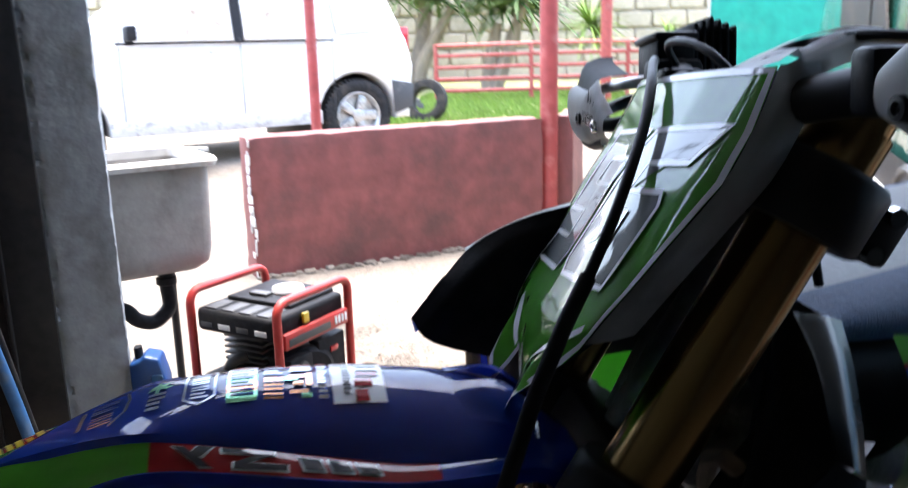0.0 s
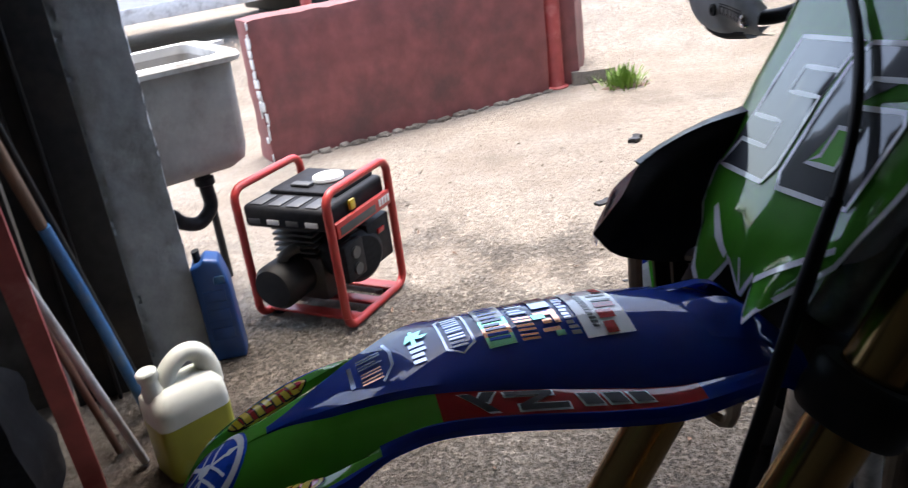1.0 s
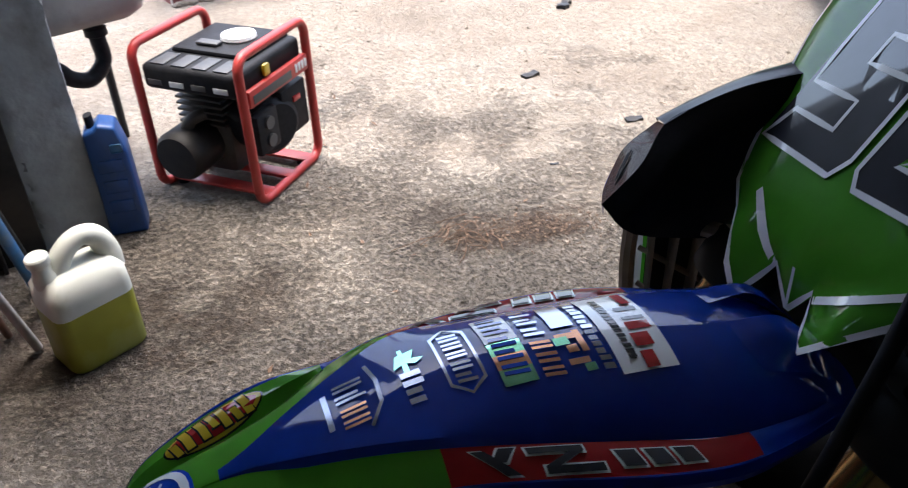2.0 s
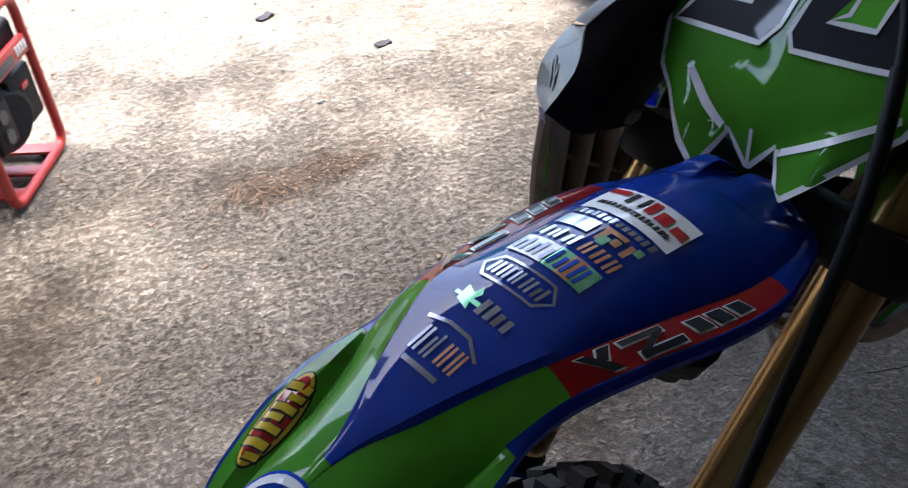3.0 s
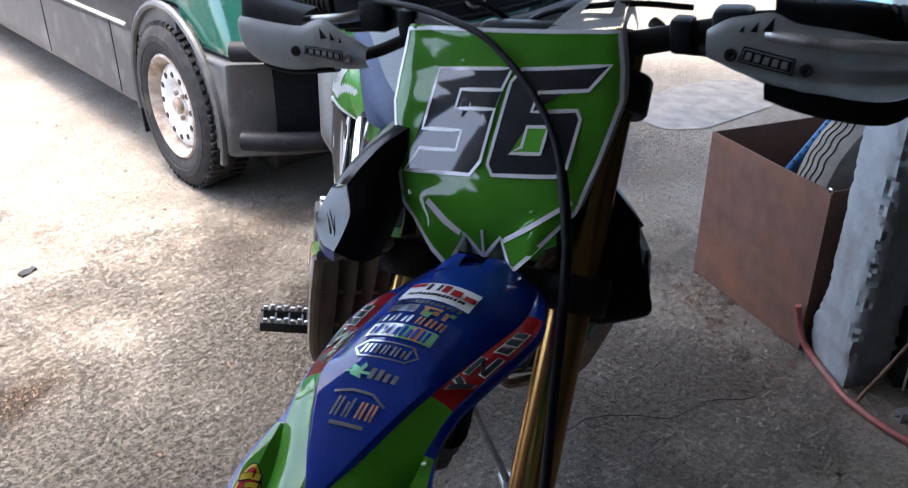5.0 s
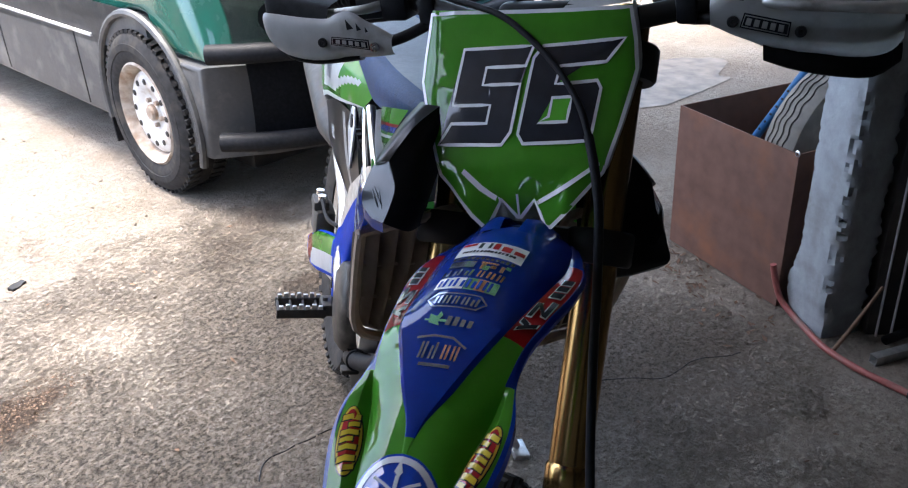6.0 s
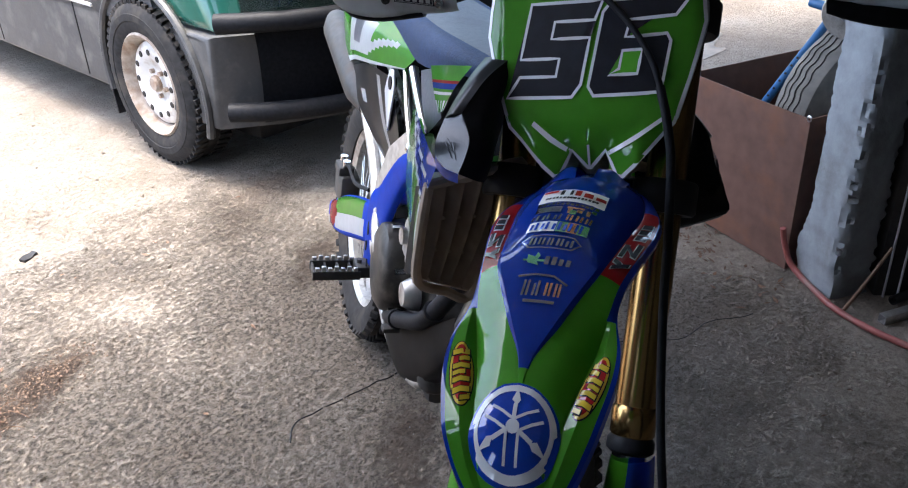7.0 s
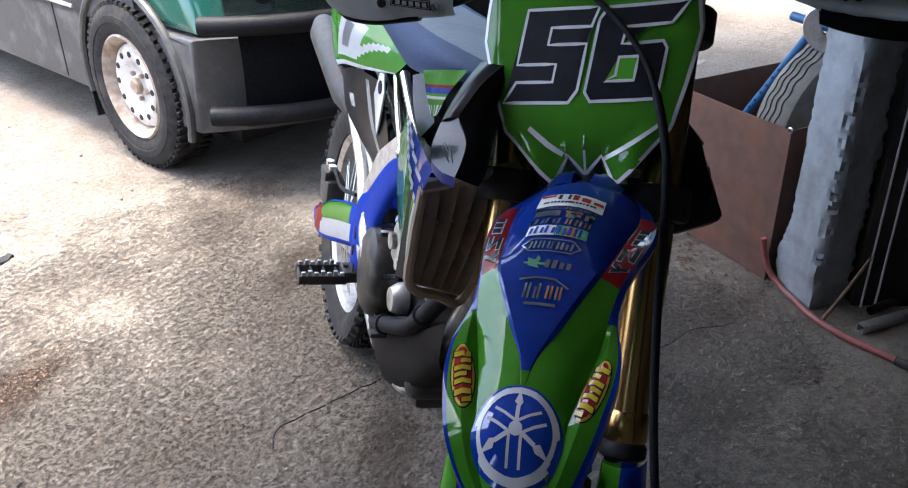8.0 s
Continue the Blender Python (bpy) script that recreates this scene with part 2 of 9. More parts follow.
LOUVRE = paint("dusty_radiator_louvre", (0.38, 0.30, 0.235), 0.7, var=0.2, scale=30, dirt=(0.36, 0.29, 0.215), dirt_amount=0.5, dirt_scale=18)
CARBON = paint("carbon_print_panel", (0.014, 0.015, 0.018), 0.3, var=0.6, scale=220, spec=0.35, coat=0.2)
GEN_RED = paint("generator_red_paint", (0.42, 0.035, 0.03), 0.38, var=0.12, scale=30, dirt=(0.30, 0.05, 0.04), dirt_amount=0.3, dirt_scale=18)
SINK_GREY = paint("weathered_sink_concrete", (0.36, 0.345, 0.32), 0.8, var=0.14, scale=16, bump=0.5, bscale=36, dirt=(0.19, 0.175, 0.155), dirt_amount=0.45, dirt_scale=8)
SINK_RIM = paint("worn_white_sink_rim", (0.66, 0.65, 0.62), 0.6, var=0.1, scale=20, dirt=(0.36, 0.33, 0.29), dirt_amount=0.35, dirt_scale=12)
JUG_WHITE = paint("milky_jug_plastic", (0.66, 0.66, 0.58), 0.42, var=0.05, scale=20, dirt=(0.52, 0.50, 0.40), dirt_amount=0.3, dirt_scale=12)
JUG_YELLOW = paint("yellow_fluid_seen_through_plastic", (0.34, 0.33, 0.035), 0.38, var=0.1, scale=12, dirt=(0.38, 0.41, 0.14), dirt_amount=0.4, dirt_scale=7)
CAN_BLUE = paint("blue_can_plastic", (0.010, 0.055, 0.20), 0.42, var=0.1, scale=24, dirt=(0.03, 0.07, 0.17), dirt_amount=0.3, dirt_scale=14)
POLE_BLUE = paint("blue_pole_paint", (0.03, 0.13, 0.30), 0.45, var=0.15, scale=30, dirt=(0.10, 0.15, 0.20), dirt_amount=0.35, dirt_scale=14)
STICK_PALE = paint("pale_plastic_rod", (0.48, 0.46, 0.45), 0.55, var=0.1, scale=30, dirt=(0.30, 0.27, 0.25), dirt_amount=0.4, dirt_scale=14)
WOOD = paint("old_brown_wood", (0.13, 0.075, 0.045), 0.75, var=0.35, scale=30, bump=0.4, stretch=(1, 1, 0.1))
HOSE_RED = paint("red_air_hose", (0.30, 0.085, 0.075), 0.5, var=0.15, scale=60, dirt=(0.22, 0.13, 0.11), dirt_amount=0.4, dirt_scale=10)
VAN_GREEN = paint("dark_green_car_paint", (0.012, 0.10, 0.072), 0.25, var=0.06, scale=30, coat=0.6, dirt=(0.035, 0.10, 0.08), dirt_amount=0.25)
VAN_GREY = paint("grey_bumper_plastic", (0.050, 0.052, 0.055), 0.5, var=0.1, scale=60, bump=0.1, bscale=160, dirt=(0.14, 0.135, 0.125), dirt_amount=0.35, dirt_scale=5)
# scuffed rim white, also used as painted sky reflection on the car's windows
RIM_AND_GLARE_WHITE = paint("scuffed_white_rim_and_pane_glare", (0.56, 0.55, 0.53), 0.5, var=0.1, scale=24, dirt=(0.27, 0.20, 0.14), dirt_amount=0.35, dirt_scale=12)
RIM_RUST = paint("rusty_rim_lip", (0.36, 0.31, 0.26), 0.7, var=0.3, scale=22, dirt=(0.20, 0.12, 0.07), dirt_amount=0.6, dirt_scale=14)
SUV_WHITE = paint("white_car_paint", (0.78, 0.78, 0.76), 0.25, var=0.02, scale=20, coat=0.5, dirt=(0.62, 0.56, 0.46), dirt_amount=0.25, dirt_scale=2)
TARP = paint("teal_shade_cloth", (0.03, 0.33, 0.27), 0.8, var=0.12, scale=10, bump=0.4, dirt=(0.10, 0.36, 0.30), dirt_amount=0.4, dirt_scale=2)
LEAF = paint("strappy_leaf", (0.075, 0.14, 0.035), 0.55, var=0.35, scale=6, per_object=0.2)
GRASS = paint("sunlit_grass_blade", (0.13, 0.22, 0.03), 0.7, var=0.35, scale=8)
BARK = paint("pale_tree_bark", (0.24, 0.19, 0.14), 0.9, var=0.3, scale=18, bump=0.8, stretch=(1, 1, 0.3))
SOIL = paint("red_brown_soil", (0.13, 0.085, 0.058), 0.95, var=0.4, scale=60)
STONE = paint("boundary_wall_blocks", (0.42, 0.36, 0.28), 0.85, var=0.2, scale=8, bump=0.5, dirt=(0.25, 0.22, 0.17), dirt_amount=0.4, dirt_scale=3, per_object=0.12)
LAMP = glass("headlamp_lens", (0.95, 0.96, 0.97))


# ---- mesh helpers ----
def smooth_path(pts, n=6):
    """A Catmull-Rom line through the points."""
    P = [Vector(p) for p in pts]
    if len(P) < 3:
        return P
    P = [2 * P[0] - P[1]] + P + [2 * P[-1] - P[-2]]
    out = []
    for k in range(1, len(P) - 2):
        a, b, c, d = P[k - 1:k + 3]
        for j in range(n):
            u = j / n
            out.append(0.5 * ((2 * b) + (c - a) * u + (2 * a - 5 * b + 4 * c - d) * u * u + (3 * b - a - 3 * c + d) * u ** 3))
    out.append(P[-2])
    return out


def rings(bm, loops, closed=True, caps=True, mat=0):
    """Skin a row of vertex loops."""
    vs = [[bm.verts.new(p) for p in loop] for loop in loops]
    n = len(vs[0])
    for a, b in zip(vs, vs[1:]):
        for k in range(n if closed else n - 1):
            f = bm.faces.new((a[k], a[(k + 1) % n], b[(k + 1) % n], b[k]))
            f.material_index = mat
    if caps and closed:
        for loop in (vs[0][::-1], vs[-1]):
            bm.faces.new(loop).material_index = mat
    return vs


def tube(bm, pts, r, seg=10, n=6, soft=True, mat=0):
    """A round bar along the points; r is a radius or one radius a point."""
    P = smooth_path(pts, n) if soft else [Vector(p) for p in pts]
    radii = [r] * len(P) if isinstance(r, (int, float)) else [float(np.interp(k / (len(P) - 1), np.linspace(0, 1, len(r)), r)) for k in range(len(P))]
    up = Vector((0, 0, 1))
    loops, side = [], None
    for k, p in enumerate(P):
        d = (P[min(k + 1, len(P) - 1)] - P[max(k - 1, 0)]).normalized()
        side = (side - d * side.dot(d)) if side else (d.cross(up) if abs(d.z) < 0.95 else d.cross(Vector((1, 0, 0))))
        side.normalize()
        o = d.cross(side)
        loops.append([p + radii[k] * (math.cos(a) * side + math.sin(a) * o) for a in (2 * math.pi * j / seg for j in range(seg))])
    rings(bm, loops, mat=mat)
    return bm


def rod(bm, a, b, r0, r1=None, seg=16, mat=0):
    return tube(bm, [a, b], [r0, r0 if r1 is None else r1], seg, soft=False, mat=mat)


def block(bm, a, b, bevel=0.004, m=None, mat=0, seg=2):
    """A box between two corners with rounded edges, turned by m."""
    a, b = Vector(a), Vector(b)
    tmp = bmesh.new()
    bmesh.ops.create_cube(tmp, size=1)
    bmesh.ops.transform(tmp, matrix=Matrix.Translation((a + b) / 2) @ Matrix.Diagonal((*[abs(v) for v in b - a], 1)), verts=tmp.verts)
    if bevel:
        bmesh.ops.bevel(tmp, geom=tmp.edges[:], offset=bevel, segments=seg, affect="EDGES", profile=0.5)
    return merge(bm, tmp, m, mat)


def merge(bm, tmp, m=None, mat=None):
    if m is not None:
        bmesh.ops.transform(tmp, matrix=m, verts=tmp.verts)
    table = {v: bm.verts.new(v.co) for v in tmp.verts}
    for f in tmp.faces:
        g = bm.faces.new([table[v] for v in f.verts])
        g.material_index = f.material_index if mat is None else mat
        g.smooth = f.smooth
    tmp.free()
    return bm


def lathe(bm, prof, m, seg=32, mat=0, closed=False):
    """A turned body: prof is a list of (radius, height) about the z axis of m."""
    loops = [[m @ Vector((r * math.cos(a), r * math.sin(a), h)) for a in (2 * math.pi * k / seg for k in range(seg))] for r, h in prof]
    if closed:
        loops.append(loops[0])
    rings(bm, loops, caps=not closed and prof[0][0] > 0, mat=mat)
    return bm


def slab(bm, poly, depth, m, bevel=0.0, mat=0, seg=2):
    """A flat outline in the xy plane of m, given depth along its z axis."""
    tmp = bmesh.new()
    f = tmp.faces.new([tmp.verts.new((p[0], p[1], 0)) for p in poly])
    ext = bmesh.ops.extrude_face_region(tmp, geom=[f])
    bmesh.ops.translate(tmp, vec=(0, 0, depth), verts=[v for v in ext["geom"] if isinstance(v, bmesh.types.BMVert)])
    bmesh.ops.recalc_face_normals(tmp, faces=tmp.faces)
    if bevel:
        bmesh.ops.bevel(tmp, geom=tmp.edges[:], offset=bevel, segments=seg, affect="EDGES", profile=0.5)
    return merge(bm, tmp, m, mat)


def sheet(bm, rows, thick=0.003, n=4, mat=0, pick=None):
    """A curved shell through a grid of points (rows along, columns across), given thickness. pick(i, j) gives a face's material."""
    fine = [smooth_path(r, n) for r in rows]
    cols = [smooth_path([r[k] for r in fine], n) for k in range(len(fine[0]))]
    tmp = bmesh.new()
    vs = [[tmp.verts.new(p) for p in c] for c in cols]
    for i in range(len(vs) - 1):
        for j in range(len(vs[0]) - 1):
            f = tmp.faces.new((vs[i][j], vs[i + 1][j], vs[i + 1][j + 1], vs[i][j + 1]))
            f.material_index = pick(i / (len(vs) - 1), j / (len(vs[0]) - 1)) if pick else mat
            f.smooth = True
    if thick:
        bmesh.ops.solidify(tmp, geom=tmp.faces[:], thickness=thick)
    return merge(bm, tmp)


def islands(bm):
    """The separate pieces of a bmesh, each as a bmesh of its own."""
    left, out = set(bm.verts), []
    while left:
        todo, seen = [left.pop()], []
        while todo:
            v = todo.pop()
            seen.append(v)
            for e in v.link_edges:
                w = e.other_vert(v)
                if w in left:
                    left.discard(w)
                    todo.append(w)
        keep = set(seen)
        piece = bmesh.new()
        table = {v: piece.verts.new(v.co) for v in seen}
        for f in bm.faces:
            if f.verts[0] in keep:
                g = piece.faces.new([table[v] for v in f.verts])
                g.material_index, g.smooth = f.material_index, f.smooth
        out.append(piece)
    bm.free()
    return out


def part(name, bm, material, parent=None, label="", sharp=38, m=None, loose=False):
    """Link a bmesh as one mesh object under a thing or a part; loose links each separate piece as its own."""
    if loose:
        return [part(name, piece, material, parent, label, sharp, m) for piece in islands(bm)]
    if m is not None:
        bmesh.ops.transform(bm, matrix=m, verts=bm.verts)
    bmesh.ops.recalc_face_normals(bm, faces=bm.faces[:])
    me = bpy.data.meshes.new(name)
    bm.to_mesh(me)
    bm.free()
    for x in material if isinstance(material, (list, tuple)) else [material]:
        me.materials.append(x)
    me.shade_smooth()
    me.set_sharp_from_angle(angle=radians(sharp))
    ob = new(name, me)
    if parent is not None:
        ob.parent = parent
    if label:
        tagged(ob, label)
    return ob


def again(name, ob, parent, m):
    """Another object on the mesh of ob."""
    o = new(name, ob.data)
    o.parent, o.matrix_local = parent, m
    return o


def thing(name, m, label, category, group=""):
    e = new(name)
    e.empty_display_size = 0.1
    e.matrix_world = m
    return tagged(e, label, category, group)


def whole(name, bm, material, label="", category="", kind="", m=None, sharp=38, group=""):
    ob = part(name, bm, material, None, "", sharp)
    if m is not None:
        ob.matrix_world = m
    return tagged(ob, label, category, group, kind)


def wavy(bm, amount, scale=6.0, seed=0.0):
    """Uneven, hand-made surfaces: push the points about a little."""
    for v in bm.verts:
        v.co += amount * noise.noise_vector(v.co * scale + Vector((seed, seed, seed)))
    return bm


def grid_box(bm, a, b, step, m=None, mat=0):
    """A box whose faces are cut into a grid, for uneven plaster and dented sheets."""
    a, b = Vector(a), Vector(b)
    tmp = bmesh.new()
    bmesh.ops.create_cube(tmp, size=1)
    bmesh.ops.transform(tmp, matrix=Matrix.Translation((a + b) / 2) @ Matrix.Diagonal((*(b - a), 1)), verts=tmp.verts)
    for ax in range(3):
        n = int(abs(b[ax] - a[ax]) / step)
        for k in range(1, n):
            co = Vector((0, 0, 0))
            co[ax] = a[ax] + (b[ax] - a[ax]) * k / n
            no = Vector((0, 0, 0))
            no[ax] = 1
            bmesh.ops.bisect_plane(tmp, geom=tmp.verts[:] + tmp.edges[:] + tmp.faces[:], plane_co=co, plane_no=no)
    return merge(bm, tmp, m, mat)


# ---- the ground ----
def step(a, b, v):
    u = min(1, max(0, (v - a) / (b - a)))
    return u * u * (3 - 2 * u)


def ground_height(x, y):
    """Level concrete that rises gently to the grass beyond the dwarf wall."""
    return 0.26 * step(5.9, 7.3, y)


def build_ground():
    bm = bmesh.new()
    def ticks(lo, a, b, hi, fine):
        return sorted({*np.linspace(lo, a, 7).round(3), *np.arange(a, b, fine).round(3), *np.linspace(b, hi, 9).round(3)})
    xs, ys = ticks(-60, -5, 5, 60, 0.25), ticks(-30, -2, 14, 90, 0.25)
    vs = [[bm.verts.new((x, y, ground_height(x, y))) for x in xs] for y in ys]
    for j in range(len(ys) - 1):
        for i in range(len(xs) - 1):
            f = bm.faces.new((vs[j][i], vs[j][i + 1], vs[j + 1][i + 1], vs[j + 1][i]))
            cx, cy = (xs[i] + xs[i + 1]) / 2, (ys[j] + ys[j + 1]) / 2
            f.material_index = 1 if (-2.6 < cx < 1.2 and cy > 9.2) or cy > 13 else 0
    whole("ground", bm, [CONCRETE, EARTH], "worn pale concrete yard with grit, silt and oil stains", "ground", "structure")


build_ground()

# The building's own axes: x along the dwarf wall, y out of the garage.
GARAGE = Matrix.Rotation(radians(29.4), 4, "Z")


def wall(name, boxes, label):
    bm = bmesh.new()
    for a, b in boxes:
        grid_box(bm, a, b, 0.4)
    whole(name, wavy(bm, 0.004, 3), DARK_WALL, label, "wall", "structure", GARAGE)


# front edge of the unseen roof, positioned by the shade it casts
def roof_edge(x):
    return 2.28 - 0.25 * (x + 0.15)


def build_garage():
    # side wall with one tall narrow window, unseen, added for glare on the plate
    wall("wall_west", [((-1.75, -4.5, 0), (-1.6, 1.95, 2.75)), ((-1.75, 2.18, 0), (-1.6, 2.65, 2.75)), ((-1.75, 1.95, 0), (-1.6, 2.18, 1.60)), ((-1.75, 1.95, 2.30), (-1.6, 2.18, 2.75))], "garage side wall, gloom in its dark colour, with an added unseen window")
    wall("wall_south", [((-1.75, -4.65, 0), (1.96, -4.5, 2.75))], "unseen back wall added to close the garage, dark with painted gloom")
    wall("wall_east", [((1.835, -4.5, 0), (1.96, -0.64, 2.75))], "inner garage wall with the unlit gloom in its dark colour")
    # the high opening is out of view, placed to mirror in the number plate
    wall("wall_north", [((-1.6, 2.53, 0), (-0.245, 2.65, 2.05)), ((-1.6, 2.53, 2.05), (-0.56, 2.65, 2.75)), ((-0.30, 2.53, 2.05), (-0.245, 2.65, 2.75))], "dark garage wall with an unseen high opening added for the plate's glare")
    # unseen roof added for its shade: its edge runs aslant from pillar to pillar and out over the yard; a beam carries
    # it
    bm = bmesh.new()
    block(bm, (0.0, -0.04, -0.035), (5.35, 0.04, 0.035), 0.004, Matrix.Translation((-0.15, roof_edge(-0.15) - 0.05, 2.712)) @ Matrix.Rotation(math.atan2(roof_edge(5.0) - roof_edge(-0.15), 5.15), 4, "Z"))
    whole("front_beam", bm, DARK_WALL, "unseen dark beam added under the roof edge", "beam", "structure", GARAGE)
    bm = bmesh.new()
    for k in range(140):
        x0 = -1.8 + k * 0.05
        block(bm, (x0, -4.7, 2.75 + 0.012 * (k % 2)), (x0 + 0.05, 2.60 if x0 < -0.15 else roof_edge(x0), 2.762 + 0.012 * (k % 2)), 0)
    whole("ceiling", bm, ROOF, "unseen corrugated sheet roof, its edge set to shade the floor", "ceiling", "structure", GARAGE)


build_garage()


def rough_pier(name, a, b, label, seed, m, foot=0.0, chip=1.0):
    """A plastered pier with worn, chipped arrises and a foot that bulges."""
    bm = bmesh.new()
    grid_box(bm, a, b, 0.013)
    for v in bm.verts:
        near = [min(abs(v.co[k] - a[k]), abs(v.co[k] - b[k])) for k in (0, 1)]
        edge = max(near)
        fall = max(0.0, 1 - edge / 0.026)
        amp = 0.002 + 0.004 * fall
        w = noise.noise_vector(v.co * 14 + Vector((seed, 0, 0)))
        cx, cy = (a[0] + b[0]) / 2, (a[1] + b[1]) / 2
        k = (0.004 + 0.003 * w.x + 0.020 * max(0, noise.noise(v.co * 48 + Vector((0, seed, 0))))) * (chip if v.co.x < cx else 0.35) * fall
        v.co.x += k * (1 if cx > v.co.x else -1)
        v.co.y += k * (1 if cy > v.co.y else -1)
        v.co += amp * 0.6 * w
        v.co.x += foot * math.exp(-((v.co.z - 0.10) / 0.10) ** 2) * (0.6 + w.y) * (1 if v.co.x > cx else 0.3)
        v.co.z = min(max(v.co.z, a[2]), b[2])
    return whole(name, bm, PLASTER, label, "pillar", "structure", m, sharp=30)


rough_pier("pillar_west", (-0.010, 2.51, 0), (0.172, 2.68, 2.75), "chipped grey plastered door pillar", 2.75, GARAGE)
rough_pier("pillar_east", (0, -0.14, 0), (0.150, 0, 2.75), "chipped pale blue-grey plastered pillar", 9.0, pose(1.604, 0.5555, 0, 0, 0, 50), 0.03, 1.5)


def door_rails():
    """Steel guide rails of the garage doors beside the pillars."""
    for name, x0, x1, y in (("door_rail", -0.23, -0.004, 2.47),):
        for a, b in (((x0, y, 0), (x1, y + 0.05, 2.55)), ((x0 + 0.05, y - 0.02, 0), (x0 + 0.058, y - 0.0005, 2.55)), ((x0 + 0.11, y - 0.03, 0), (x0 + 0.12, y - 0.0005, 2.55))):
            bm = bmesh.new()
            block(bm, a, b, 0.002)
            whole(name, bm, BLACK_STEEL, "black steel door guide rail beside the pillar", "door rail", "structure", GARAGE)
    bm = bmesh.new()
    block(bm, (1.70, -0.62, 0), (1.83, -0.437, 2.55), 0.003)
    whole("door_rail", bm, BLACK_STEEL, "black steel door channel behind the pillar", "door rail", "structure", GARAGE)
    for y in (-0.462, -0.502):
        bm = bmesh.new()
        tube(bm, [(1.694, y, 0.0), (1.695, y + 0.004, 0.9), (1.693, y - 0.004, 1.7), (1.695, y, 2.5)], 0.0035, 8)
        whole("door_cord", bm, STICK_PALE, "thin pale cord hanging beside the pillar", "cord", m=GARAGE)


door_rails()


def build_dwarf_wall():
    """Low maroon wall with a chipped end and a crumbled foot."""
    root = thing("dwarf_wall", pose(-1.485, 4.31, 0, 0, 0, 34.2), "low maroon painted wall with chipped plaster", "low wall")
    bm = bmesh.new()
    a, b = (0, 0, -0.1), (1.83, 0.22, 0.76)
    grid_box(bm, a, b, 0.05)
    for v in bm.verts:
        w = noise.noise_vector(v.co * 11)
        edge = sorted([min(abs(v.co[k] - a[k]), abs(v.co[k] - b[k])) for k in range(3)])[1]
        if edge < 0.004:
            k = 0.004 + 0.016 * max(0, w.x + (0.25 if v.co.x < 0.05 else -0.05))
            for ax in (0, 1, 2):
                if min(abs(v.co[ax] - a[ax]), abs(v.co[ax] - b[ax])) < 0.004 and not (ax == 2 and v.co.z < 0):
                    v.co[ax] += k * (1 if (a[ax] + b[ax]) / 2 > v.co[ax] else -1)
        v.co += 0.003 * w
    part("masonry", bm, MAROON, root, sharp=50)
    bm = bmesh.new()
    for k in range(70):
        x = random.uniform(0.02, 1.80)
        s = random.uniform(0.008, 0.03)
        block(bm, (-s, -s, -s * 0.4), (s, s, s * 0.5), s * 0.3, pose(x, -0.012 - random.random() * 0.03, 0.004, random.uniform(-20, 20), 0, random.uniform(0, 180)))
    part("crumbled_plaster", bm, CONCRETE, root, "crumbs of broken plaster along the foot")
    bm = bmesh.new()
    for k in range(24):
        z = random.uniform(0.02, 0.74)
        s = random.uniform(0.012, 0.032)
        block(bm, (-0.004, -s, -s), (0.004, s * 0.6, s * 0.8), 0.002, pose(random.choice((0.002, 0.012)), random.uniform(0.0, 0.03), z, 0, 0, random.uniform(-20, 20)))
    part("bare_plaster", bm, SINK_RIM, root, "patches of bare pale plaster at the chipped end")


build_dwarf_wall()


def build_posts():
    for x, y, r, z0, lab in ((0.06, 5.42, 0.055, -0.1, "red painted steel post at the end of the wall"),
                             (-1.57, 5.84, 0.036, -0.1, "thin red painted steel post in the yard"),
                             (0.75, 14.1, 0.09, 0.1, "red painted steel post beside the fence")):
        bm = bmesh.new()
        rod(bm, (0, 0, z0), (0, 0, 2.7), r, seg=20)
        lathe(bm, [(r * 1.5, 0.0), (r * 1.5, 0.006), (r * 1.02, 0.012)], Matrix.Translation((0, 0, ground_height(x, y))), 20)
        whole("steel_post", bm, POST_RED, lab, "post", m=pose(x, y, 0), group="red posts")
    bm = bmesh.new()
    grid_box(bm, (0, 0, -0.1), (0.10, 0.7, 0.76), 0.05)
    whole("wall_return", wavy(bm, 0.006, 9), MAROON, "short maroon wall stub behind the post", "low wall", m=pose(0.11, 5.46, 0, 0, 0, -6))
    bm = bmesh.new()
    grid_box(bm, (0, 0, 0), (0.27, 0.17, 0.085), 0.03)
    whole("kerb_block", wavy(bm, 0.006, 14), CONCRETE, "grey concrete block lying by the post", "block", m=pose(0.17, 5.40, -0.004, 0, 0, 8))


build_posts()


# ---- the motocross bike ----
BIKE = Matrix.Translation((0.8253, 1.6675, 0)) @ Matrix.Rotation(radians(229.24), 4, "Z") @ Matrix.Rotation(radians(-10.54), 4, "X")
RAKE = radians(26.51)
PIVOT = Vector((1.6142, 0, 0))
AXIS = Vector((-math.sin(RAKE), 0, math.cos(RAKE)))
STEER = Matrix.Translation(PIVOT) @ Matrix.Rotation(radians(-37.43), 4, AXIS) @ Matrix.Translation(-PIVOT)
bike = thing("dirt_bike", BIKE, "green and blue motocross bike on its stand", "motorcycle")


